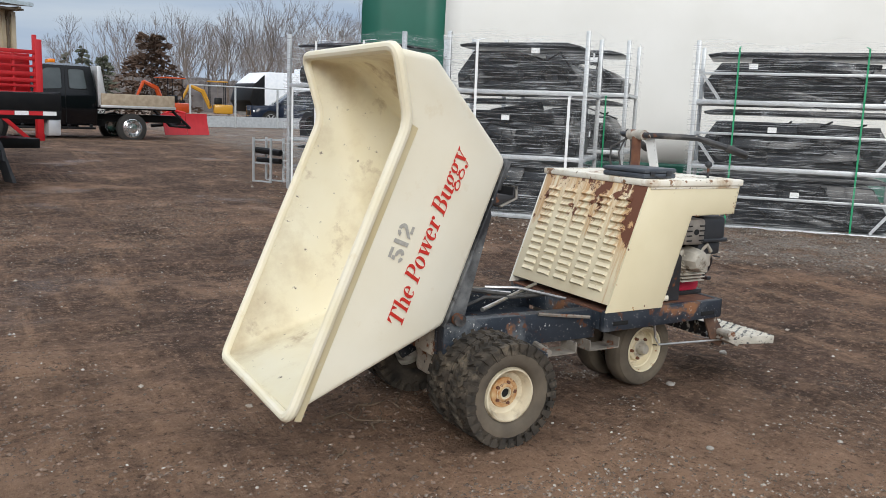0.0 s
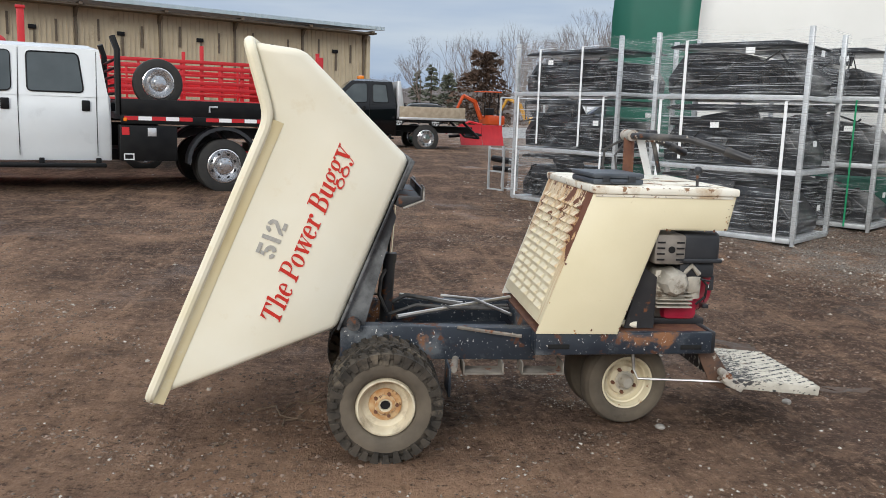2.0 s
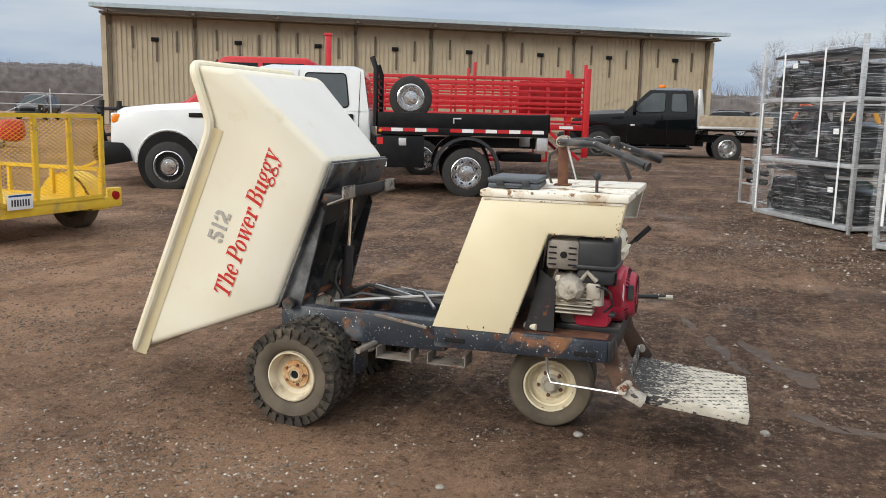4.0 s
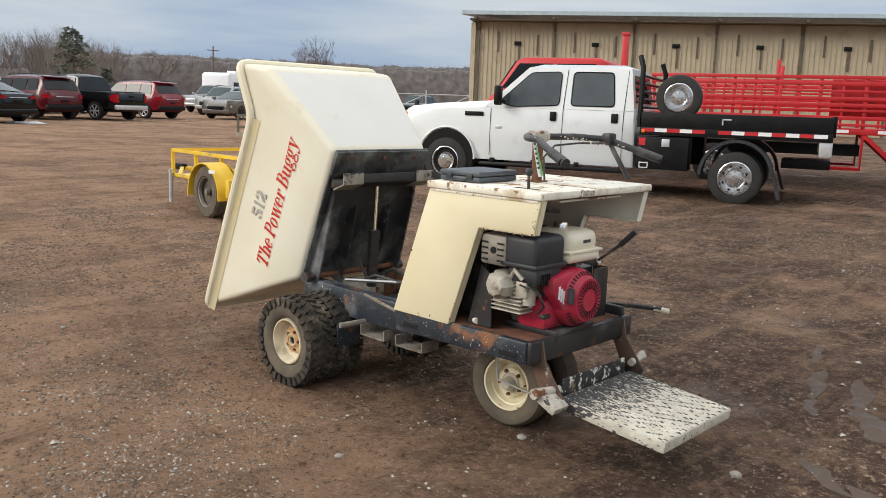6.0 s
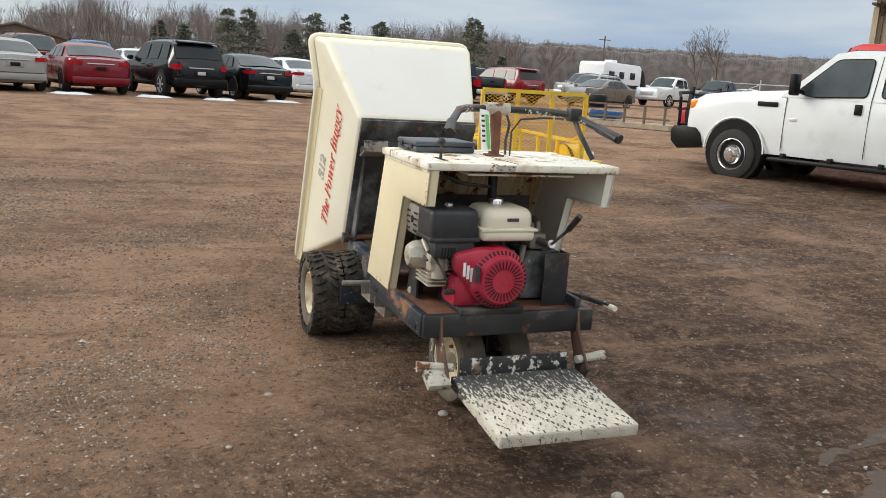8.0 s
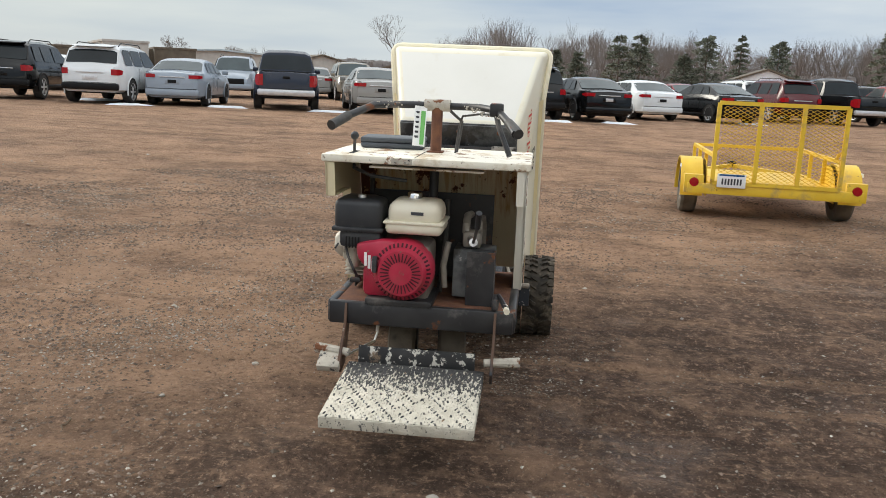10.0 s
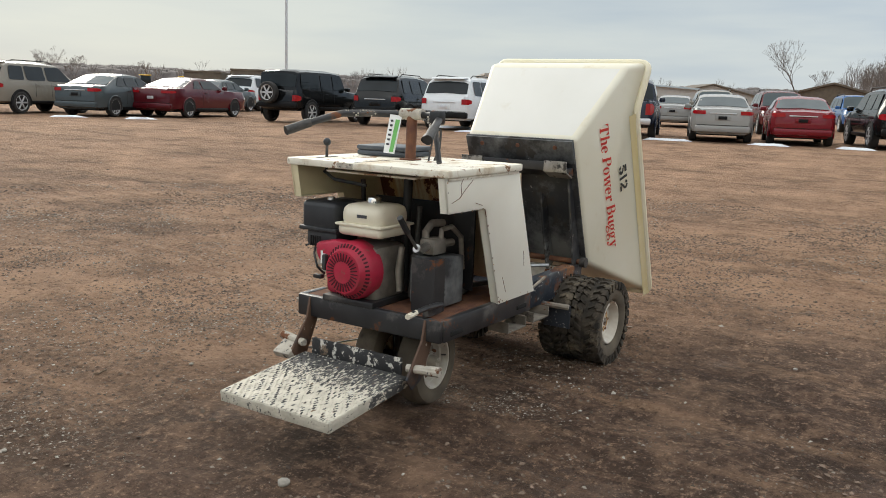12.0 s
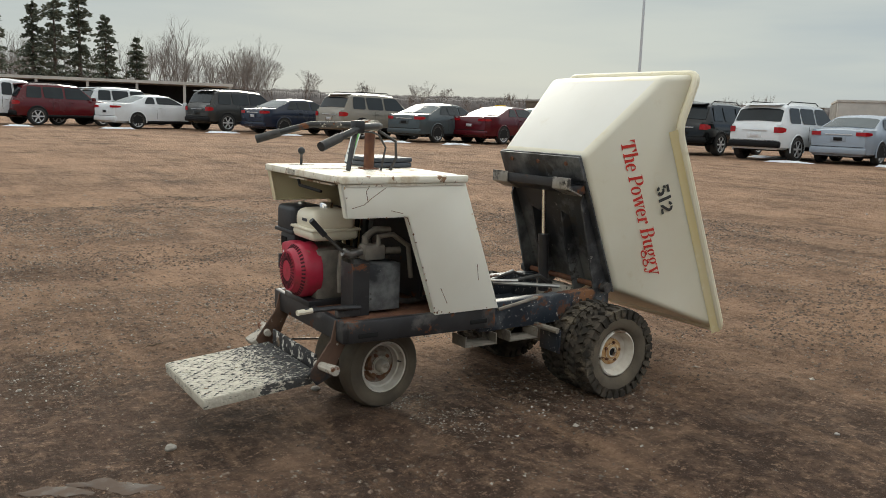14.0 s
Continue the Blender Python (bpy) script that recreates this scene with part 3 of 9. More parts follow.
    if ch == "5":
        g.bar(0.08, 0.56, 0.44, 0.70).poly((0.05, 0.36), (0.19, 0.40), (0.20, 0.53), (0.07, 0.53)).bowl(0.24, 0.215, 0.23, 0.215, 0.22, 0.095, 0.085, -70, 105).bowl(0.22, 0.215, 0.22, 0.215, 0.22, 0.08, 0.085, 195, 262, 8)
        return g, 0.54
    if ch == "1":
        g.bar(0.06, 0.0, 0.20, 0.70)
        return g, 0.30
    g.bowl(0.24, 0.48, 0.23, 0.22, 0.24, 0.095, 0.09, -35, 82).bowl(0.22, 0.48, 0.21, 0.22, 0.22, 0.08, 0.09, 98, 170, 9).poly((0.04, 0.0), (0.20, 0.14), (0.43, 0.36), (0.33, 0.43), (0.05, 0.17)).bar(0.22, 0.0, 0.47, 0.13)
    return g, 0.52


def glyph_lettering(name, text, size, shear, material, gap=0.0):
    """Flat letters in the x, y plane, each piece a hair above the last."""
    bm, x = B(), 0.0
    for ch in text:
        if ch == " ":
            x += 0.22 * size
            continue
        g, adv = serif_glyph(ch)
        for k, faces_ in enumerate(g.polys):
            for pts in faces_:
                bm.faces.new([bm.verts.new((x + (u + shear * v) * size, v * size, 0.00012 * k)) for u, v in pts])
        x += (adv + gap) * size
    bmesh.ops.remove_doubles(bm, verts=bm.verts, dist=0.00002)
    for f in bm.faces:
        f.normal_update()
        if f.normal.z < 0:
            f.normal_flip()
    me = bpy.data.meshes.new(name)
    bm.to_mesh(me)
    bm.free()
    me.materials.append(M[material])
    return me


def hgt(x, y):
    """The yard is lowest in its middle and rises gently to its edges."""
    r = math.hypot(x, y)
    return 0.02 + 0.0257 * (min(max(r, 3.0), 20.0) - 3.0) + 0.006 * (min(max(r, 20.0), 60.0) - 20.0)
# ---- ground ----
def spaced():
    vals, v, step = [0.0], 0.0, 0.038
    while v < 1500:
        v += step
        vals.append(v)
        if v > 6.0:
            step *= 1.06
    return [-q for q in vals[:0:-1]] + vals


# ruts left by tyres: (centre x, centre y, radius, from degrees, to degrees, half width, depth)
RUTS = [(14.0, -3.0, 11.2, 118, 190, 0.16, 0.016), (14.0, -3.0, 9.6, 118, 190, 0.16, 0.014), (9.5, 6.5, 7.3, 170, 262, 0.14, 0.014), (9.5, 6.5, 5.8, 170, 262, 0.14, 0.012),
        (-16.0, -2.0, 13.9, -28, 30, 0.15, 0.012), (-16.0, -2.0, 12.3, -28, 30, 0.15, 0.012), (-3.0, 17.0, 13.2, 240, 300, 0.17, 0.020), (-3.0, 17.0, 11.5, 240, 300, 0.17, 0.020),
        (2.0, -22.0, 15.5, 70, 140, 0.16, 0.012), (2.0, -22.0, 13.8, 70, 140, 0.16, 0.012)]


def rut_z(x, y):
    z = 0.0
    for cx, cy, rad, a0, a1, hw, depth in RUTS:
        q = math.hypot(x - cx, y - cy) - rad
        if abs(q) > 3 * hw:
            continue
        a = math.degrees(math.atan2(y - cy, x - cx)) % 360
        if not (a0 <= a <= a1 or a0 <= a - 360 <= a1):
            continue
        f = 0.55 + 0.9 * noise.noise(Vector((x * 0.5, y * 0.5, rad)))
        z += depth * max(0.0, f) * (0.6 * math.exp(-((abs(q) - 1.5 * hw) / (0.5 * hw)) ** 2) - math.exp(-(q / hw) ** 4))
    return z


def ground_z(x, y):
    r = math.hypot(x, y)
    fade = max(0.0, 1.0 - r / 34.0)
    if fade == 0.0:
        return hgt(x, y) - 0.004
    v = Vector((x, y, 0.0))
    n1 = noise.noise(v * 0.55 + Vector((0, 0, 0.3))) * 0.024
    n2 = noise.noise(v * 2.3 + Vector((0, 0, 5.1))) * 0.024
    n3 = noise.noise(v * 6.0 + Vector((0, 0, 9.4))) * 0.016
    z = n1 + n2 + n3
    if r < 11.0:
        rough = 0.5 + 0.5 * min(1.0, max(0.0, 0.5 + 2.0 * noise.noise(v * 0.7 + Vector((4, 2, 0)))))
        z += (0.011 * (0.5 - abs(noise.noise(v * 11.0 + Vector((1, 7, 2))))) + 0.007 * noise.noise(v * 19.0)) * rough
    return hgt(x, y) + z * fade + rut_z(x, y) - 0.004


gs = spaced()
gx = [v + 1.0 for v in gs]
verts = [(x, y, ground_z(x, y)) for y in gs for x in gx]
N = len(gs)
faces = [(j * N + i, j * N + i + 1, (j + 1) * N + i + 1, (j + 1) * N + i) for j in range(N - 1) for i in range(N - 1)]
me = bpy.data.meshes.new("ground")
me.from_pydata(verts, [], faces)
for p in me.polygons:
    p.use_smooth = True


def ground_material():
    m = bpy.data.materials.new("dirt_yard")
    m.use_nodes = True
    n, l = m.node_tree.nodes, m.node_tree.links
    b = n["Principled BSDF"]
    co = n.new("ShaderNodeTexCoord")

    def nz(scale, detail=8.0, rough=0.6, off=0.0):
        q = n.new("ShaderNodeTexNoise")
        q.inputs["Scale"].default_value, q.inputs["Detail"].default_value, q.inputs["Roughness"].default_value = scale, detail, rough
        a = n.new("ShaderNodeVectorMath")
        a.inputs[1].default_value = (off, off * 1.7, 0)
        l.new(co.outputs["Object"], a.inputs[0])
        l.new(a.outputs[0], q.inputs["Vector"])
        return q.outputs["Fac"]

    def ramp(src, p0, c0, p1, c1):
        r = n.new("ShaderNodeValToRGB")
        r.color_ramp.elements[0].position, r.color_ramp.elements[0].color = p0, (*c0, 1)
        r.color_ramp.elements[1].position, r.color_ramp.elements[1].color = p1, (*c1, 1)
        l.new(src, r.inputs[0])
        return r.outputs[0]

    def rng_(src, lo, hi, to0=0.0, to1=1.0):
        r = n.new("ShaderNodeMapRange")
        r.inputs["From Min"].default_value, r.inputs["From Max"].default_value = lo, hi
        r.inputs["To Min"].default_value, r.inputs["To Max"].default_value = to0, to1
        l.new(src, r.inputs["Value"])
        return r.outputs[0]

    def mixc(f, a, c):
        q = n.new("ShaderNodeMix")
        q.data_type = "RGBA"
        l.new(f, q.inputs[0])
        l.new(a, q.inputs[6])
        if isinstance(c, tuple):
            q.inputs[7].default_value = (*c, 1)
        else:
            l.new(c, q.inputs[7])
        return q.outputs[2]

    def math_(op, a, v):
        q = n.new("ShaderNodeMath")
        q.operation = op
        l.new(a, q.inputs[0])
        if isinstance(v, (int, float)):
            q.inputs[1].default_value = v
        else:
            l.new(v, q.inputs[1])
        return q.outputs[0]

    big, mid, fine, grit = nz(0.22, 6.0), nz(1.3, 8.0, 0.62, 3.1), nz(9.0, 8.0, 0.7, 7.7), nz(55.0, 5.0, 0.7, 1.9)
    dark = ramp(mid, 0.36, (0.071, 0.045, 0.032), 0.66, (0.180, 0.112, 0.079))
    pale = ramp(mid, 0.30, (0.260, 0.153, 0.095), 0.70, (0.589, 0.364, 0.227))
    # the drier, paler soil lies towards the car park side
    sep = n.new("ShaderNodeSeparateXYZ")
    l.new(co.outputs["Object"], sep.inputs[0])
    dry = math_("ADD", rng_(big, 0.34, 0.66, -0.48, 0.42), rng_(math_("ADD", math_("MULTIPLY", sep.outputs[0], -1.0), math_("MULTIPLY", sep.outputs[1], -0.9)), -2.0, 2.6, 0.0, 1.0))
    cl = n.new("ShaderNodeClamp")
    l.new(dry, cl.inputs[0])
    dry = cl.outputs[0]
    col = mixc(dry, dark, pale)
    # wheel tracks: long streaks worn along the yard
    mp = n.new("ShaderNodeMapping")
    mp.inputs["Rotation"].default_value, mp.inputs["Scale"].default_value = (0, 0, radians(-22)), (2.6, 0.22, 1.0)
    l.new(co.outputs["Object"], mp.inputs[0])
    tr = n.new("ShaderNodeTexNoise")
    tr.inputs["Scale"].default_value, tr.inputs["Detail"].default_value, tr.inputs["Roughness"].default_value = 1.0, 12.0, 0.72
    l.new(mp.outputs[0], tr.inputs["Vector"])
    track = tr.outputs["Fac"]
    col = mixc(rng_(track, 0.47, 0.36, 0.0, 0.55), col, (0.102, 0.059, 0.039))
    col = mixc(rng_(track, 0.54, 0.66, 0.0, 0.5), col, (0.550, 0.336, 0.205))
    mp2 = n.new("ShaderNodeMapping")
    mp2.inputs["Rotation"].default_value, mp2.inputs["Scale"].default_value = (0, 0, radians(38)), (5.5, 0.45, 1.0)
    l.new(co.outputs["Object"], mp2.inputs[0])
    tr2 = n.new("ShaderNodeTexNoise")
    tr2.inputs["Scale"].default_value, tr2.inputs["Detail"].default_value, tr2.inputs["Roughness"].default_value, tr2.inputs["Distortion"].default_value = 1.0, 12.0, 0.74, 0.5
    l.new(mp2.outputs[0], tr2.inputs["Vector"])
    col = mixc(rng_(tr2.outputs["Fac"], 0.46, 0.35, 0.0, 0.30), col, (0.086, 0.052, 0.034))
    col = mixc(rng_(tr2.outputs["Fac"], 0.55, 0.67, 0.0, 0.35), col, (0.519, 0.321, 0.205))
    blotch = nz(3.4, 9.0, 0.72, 21.0)
    col = mixc(rng_(blotch, 0.45, 0.34, 0.0, 0.42), col, (0.086, 0.050, 0.032))
    col = mixc(rng_(blotch, 0.55, 0.68, 0.0, 0.4), col, (0.503, 0.308, 0.195))
    col = mixc(rng_(fine, 0.50, 0.66, 0.0, 0.5), col, (0.456, 0.286, 0.186))
    col = mixc(rng_(fine, 0.44, 0.32, 0.0, 0.5), col, (0.078, 0.048, 0.031))
    col = mixc(rng_(grit, 0.58, 0.68, 0.0, 0.65), col, (0.566, 0.414, 0.298))
    col = mixc(rng_(grit, 0.41, 0.30, 0.0, 0.7), col, (0.034, 0.025, 0.019))
    speck = nz(24.0, 6.0, 0.75, 5.2)
    col = mixc(rng_(speck, 0.555, 0.64, 0.0, 0.65), col, (0.581, 0.375, 0.247))
    col = mixc(rng_(speck, 0.45, 0.36, 0.0, 0.75), col, (0.054, 0.031, 0.021))
    patch = nz(0.85, 12.0, 0.72, 31.0)
    col = mixc(rng_(patch, 0.52, 0.64, 0.0, 0.55), col, (0.519, 0.325, 0.210))
    col = mixc(rng_(patch, 0.47, 0.36, 0.0, 0.45), col, (0.078, 0.049, 0.034))
    # pale gravel strewn by the racks
    far = math_("ADD", rng_(sep.outputs[0], 3.0, 6.5), rng_(sep.outputs[1], -2.0, 4.0))
    grav = math_("MULTIPLY", rng_(far, 1.2, 1.55), rng_(nz(2.2, 8.0, 0.7, 4.4), 0.36, 0.54))
    grav = math_("MULTIPLY", grav, rng_(nz(38.0, 3.0, 0.6, 2.2), 0.42, 0.55))
    col = mixc(grav, col, (0.34, 0.31, 0.27))
    l.new(col, b.inputs["Base Color"])
    wet = math_("MULTIPLY", rng_(nz(0.7, 5.0, 0.5, 12.3), 0.58, 0.66), rng_(dry, 0.5, 0.1))
    l.new(rng_(wet, 0.0, 1.0, 0.92, 0.42), b.inputs["Roughness"])
    b.inputs["Specular IOR Level"].default_value = 0.22
    hsum = math_("ADD", math_("MULTIPLY", fine, 1.0), math_("ADD", math_("MULTIPLY", grit, 0.35), math_("ADD", math_("MULTIPLY", speck, 0.6), math_("ADD", math_("MULTIPLY", blotch, 1.2), math_("MULTIPLY", tr2.outputs["Fac"], 1.6)))))
    bu = n.new("ShaderNodeBump")
    bu.inputs["Strength"].default_value, bu.inputs["Distance"].default_value = 1.0, 0.085
    l.new(hsum, bu.inputs["Height"])
    l.new(bu.outputs[0], b.inputs["Normal"])
    return m


M["ground"] = ground_material()
me.materials.append(M["ground"])
ground = tagged(new("ground", me), "muddy brown dirt yard with scattered gravel", "ground", kind="structure")


# ---- fabric hall: green end bay, then white bays over a green skirt ----
WALL_M = pose(4.62, 11.6, 0, 0, 0, math.degrees(math.atan2(-3.63, 4.23)))
hall = thing("fabric_hall", "white tarp storage hall with a green end bay", "building", WALL_M, kind="structure")


def tarp(x0, x1, z0, z1, y0=0.0, bays=4):
    bm = B()
    nx, nzv = max(4, int((x1 - x0) * 3)), 14
    grid = []
    for j in range(nzv + 1):
        z = z0 + (z1 - z0) * j / nzv
        row = []
        for i in range(nx + 1):
            x = x0 + (x1 - x0) * i / nx
            back = max(0.0, z - 3.0) ** 2 * 0.10
            sag = 0.05 * math.sin(math.pi * ((x / 2.4) % 1.0)) + 0.012 * math.sin(z * 5 + x)
            row.append(bm.verts.new((x, y0 + back - 0.02 + sag, z)))
        grid.append(row)
    for j in range(nzv):
        for i in range(nx):
            bm.faces.new((grid[j][i], grid[j][i + 1], grid[j + 1][i + 1], grid[j + 1][i]))
    return bm


for nm, x0, x1, z0, z1, y0, mt in (("green_bay", 0.0, 1.62, 0.0, 8.0, 0.0, "fabric_green"), ("white_bay", 1.62, 26.0, 0.75, 8.0, 0.0, "fabric_white"), ("green_skirt", 1.62, 26.0, 0.0, 0.78, -0.03, "fabric_green")):
    ob = part(nm, tarp(x0, x1, z0, z1, y0), mt, hall)
    ob.modifiers.new("cloth", "SOLIDIFY").thickness = 0.01
part("end_wall", box(B(), (0.02, 4.05, 3.9), (0.03, 8.0, 7.8)), "fabric_green", hall)
part("roof_sheet", box(B(), (13.0, 6.4, 8.0), (26.0, 8.0, 0.05)), "fabric_white", hall)

# ---- long metal warehouse ----
BLD_A, BLD_B = Vector((-33.9, 37.7)), Vector((2.1, 58.8))
bd = (BLD_B - BLD_A)
BL = bd.length
warehouse = thing("metal_warehouse", "long tan ribbed metal warehouse with a pale roof edge", "warehouse", pose(BLD_A.x, BLD_A.y, 0.55, 0, 0, math.degrees(math.atan2(bd.y, bd.x))), kind="structure")
EAVE = 7.0
part("wall", box(B(), (BL / 2, 1.6, EAVE / 2 - 0.2), (BL - 0.8, 0.2, EAVE - 0.3)), "siding", warehouse)
part("side_wall", box(B(), (0.6, 10.5, EAVE / 2 - 0.2), (0.2, 18, EAVE - 0.3)), "siding", warehouse)
part("side_wall", box(B(), (BL - 0.6, 10.5, EAVE / 2 - 0.2), (0.2, 18, EAVE - 0.3)), "siding", warehouse)
bm = B()
k = 0
x = 0.6
while x < BL - 0.5:
    box(bm, (x, 1.48, EAVE / 2 - 0.2), (0.05, 0.06, EAVE - 0.4))
    x += 0.3
tagged(part("wall_rib", bm, "siding", warehouse), kind="stuff")
bm = B()
prism(bm, [(0, EAVE - 0.05), (0, EAVE + 0.12), (20, EAVE + 1.5), (20, EAVE + 1.3)], 0, BL, 0, Matrix(((0, 1, 0, 0), (1, 0, 0, 0), (0, 0, 1, 0), (0, 0, 0, 1))))
part("roof", bm, "roof", warehouse)
part("roof_edge", box(B(), (BL / 2, -0.03, EAVE + 0.07), (BL, 0.05, 0.24)), "roof", warehouse, "pale ribbed metal roof edge")
bm = B()
x = 0.2
while x < BL:
    box(bm, (x, -0.065, EAVE + 0.09), (0.07, 0.03, 0.26))
    x += 0.42
tagged(part("roof_rib", bm, "roof", warehouse), kind="stuff")
part("eave_beam", box(B(), (BL / 2, 0.9, EAVE - 0.3), (BL - 1.0, 1.3, 0.12)), "siding_dark", warehouse)
n_frames = 8
for k in range(n_frames + 1):
    xk = 0.9 + (BL - 1.8) * k / n_frames
    part("eave_bracket", prism(B(), [(0.05, EAVE - 0.15), (1.5, EAVE - 0.15), (1.5, EAVE - 0.95), (1.1, EAVE - 0.45), (0.05, EAVE - 0.3)], -0.1, 0.1, 0, Matrix.Translation((xk, 0, 0)) @ Matrix(((0, 1, 0, 0), (1, 0, 0, 0), (0, 0, 1, 0), (0, 0, 0, 1)))), "siding_dark", warehouse)
    part("downpipe", box(B(), (xk, 1.42, 3.1), (0.14, 0.12, 6.0)), "siding_dark", warehouse)
    if k < n_frames:
        part("wall_lamp", box(B(), (xk + 2.6, 1.40, 5.3), (0.45, 0.12, 0.25), 0.03), "trim", warehouse)
        for dx, zt in ((1.3, 5.4), (2.7, 4.6), (3.9, 5.2)):
            part("wall_slot", box(B(), (xk + dx, 1.44, zt), (0.13, 0.03, 1.3)), "siding_dark", warehouse)
part("corner_trim", box(B(), (0.55, 1.45, EAVE / 2 - 0.2), (0.3, 0.3, EAVE - 0.4)), "siding", warehouse)
part("corner_trim", box(B(), (BL - 0.55, 1.45, EAVE / 2 - 0.2), (0.3, 0.3, EAVE - 0.4)), "siding", warehouse)
# ---- the power buggy ----
buggy = thing("concrete_power_buggy", "cream concrete power buggy with raised dump tub and dual front tyres", "power buggy", pose(0, -0.03, 0))

# Tub: a = along its floor from the hinge end, p = from the floor to the rim.
HX, HZ, AX, AZ = -0.215, 0.545, 0.372, 0.928
TUB_W, TUB_FLARE = 0.355, 0.2


def tub_xz(a, p):
    return HX + a * AX - p * AZ, HZ + a * AZ + p * AX


def tub_point(a, p, side, out=0.0):
    x, z = tub_xz(a, p)
    return Vector((x, side * (TUB_W + TUB_FLARE * p + out), z))


TUB = [(0.0, 0.0), (0.819, 0.0), (1.06, 0.584), (1.0, 0.79), (0.75, 0.605), (-0.556, 0.622)]


def build_tub():
    bm = B()
    lv = [bm.verts.new(tub_point(a, p, -1)) for a, p in TUB]
    rv = [bm.verts.new(tub_point(a, p, 1)) for a, p in TUB]
    bm.faces.new(lv)
    bm.faces.new(rv[::-1])
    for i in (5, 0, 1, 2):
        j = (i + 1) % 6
        # the end panel takes a paler, less yellow plastic than the flanks
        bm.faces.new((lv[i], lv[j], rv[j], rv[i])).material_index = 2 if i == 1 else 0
    bmesh.ops.recalc_face_normals(bm, faces=bm.faces)
    edges = [e for e in bm.edges if len(e.link_faces) == 2]
    bmesh.ops.bevel(bm, geom=edges, offset=0.035, segments=4, affect="EDGES", profile=0.5)
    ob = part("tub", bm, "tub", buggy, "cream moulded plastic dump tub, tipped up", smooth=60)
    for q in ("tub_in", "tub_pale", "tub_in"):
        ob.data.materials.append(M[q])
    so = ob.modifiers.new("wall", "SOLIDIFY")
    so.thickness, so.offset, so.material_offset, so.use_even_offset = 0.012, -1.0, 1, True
    return ob


tub = build_tub()
rim_pts = []
for side, order in ((-1, (5, 4, 3)), (1, (3, 4, 5))):
    for k in order:
        a, p = TUB[k]
        rim_pts.append(tub_point(a, p, side, 0.008))


def rounded(pts, r, n=4):
    """Rounds the corners of a closed loop."""
    out = []
    for i, p in enumerate(pts):
        a, b = pts[i - 1], pts[(i + 1) % len(pts)]
        d1, d2 = (a - p), (b - p)
        r1 = min(r, d1.length * 0.4, d2.length * 0.4)
        q1, q2 = p + d1.normalized() * r1, p + d2.normalized() * r1
        for k in range(n + 1):
            t = k / n
            out.append(q1 * (1 - t) ** 2 + p * 2 * t * (1 - t) + q2 * t * t)
    return out


rim_loop = rounded(rim_pts, 0.06)
part("rim", tube(B(), rim_loop, 0.024, 10, closed=True), "tub_rim", tub, "thick rounded rim with yellowed edge")

for side in (-1, 1):
    bm = B()
    lo_, hi_ = (TUB[5], TUB[4])
    strip = []
    for k in range(13):
        f = k / 12
        a_, p_ = lo_[0] + (hi_[0] - lo_[0]) * f, lo_[1] + (hi_[1] - lo_[1]) * f
        strip.append([bm.verts.new(tub_point(a_, p_ - dp, side, o)) for dp, o in ((0.062, 0.0015), (0.05, 0.006), (0.034, 0.008), (0.018, 0.020))])
    for q, r in zip(strip, strip[1:]):
        for k in range(3):
            bm.faces.new((q[k], q[k + 1], r[k + 1], r[k]))
    part("rim_flange", bm, "tub_flange", tub, "amber-stained fold under the rim", smooth=60)

# steel sheet under the floor, with its stiffeners
bm = B()
base_m = Matrix((( AX, 0, AZ, HX), (0, 1, 0, 0), (AZ, 0, -AX, HZ), (0, 0, 0, 1)))
box(bm, (0.41, 0, 0.008), (0.83, 0.70, 0.012), 0.003, base_m)
box(bm, (0.75, 0, 0.02), (0.14, 0.70, 0.014), 0.003, base_m)
part("floor_plate", bm, "floor_sheet", buggy, "scuffed black steel tub floor plate")
for s in (-0.31, 0.31):
    bm = B()
    prism(bm, [(0.0, 0.016), (0.60, 0.016), (0.56, 0.05), (0.0, 0.12)], s - 0.006, s + 0.006, 0.0, base_m)
    part("stiffener", bm, "floor_sheet", buggy, "black steel rib under the tub")
for s in (-0.13, 0.13):
    bm = B()
    prism(bm, [(0.0, 0.016), (0.45, 0.016), (0.50, 0.06), (0.30, 0.09), (0.0, 0.11)], s - 0.006, s + 0.006, 0.0, base_m)
    part("stiffener", bm, "floor_sheet", buggy, "black steel rib under the tub")
part("cross_bar", prism(B(), [(0.61, 0.02), (0.655, 0.02), (0.685, 0.112), (0.722, 0.098), (0.725, 0.106), (0.68, 0.124), (0.61, 0.05)], -0.335, 0.335, 0.0015, base_m), "black", buggy, "black angle bar across the tub floor")
for s in (-1, 1):
    part("bar_end_bracket", prism(B(), [(0.615, 0.058), (0.678, 0.125), (0.732, 0.103), (0.735, 0.111), (0.678, 0.136), (0.608, 0.064)], s * 0.275 - 0.07, s * 0.275 + 0.07, 0.0015, base_m), "bracket", buggy, "bent steel bracket worn bare on its lip")
for s in (-0.24, 0.0, 0.24):
    part("bolt", lathe(B(), [(0, 0.034), (0.012, 0.034), (0.014, 0.024), (0.014, 0.0)], 8, base_m @ pose(0.78, s, 0, 90, 0, 0)), "rust", buggy)

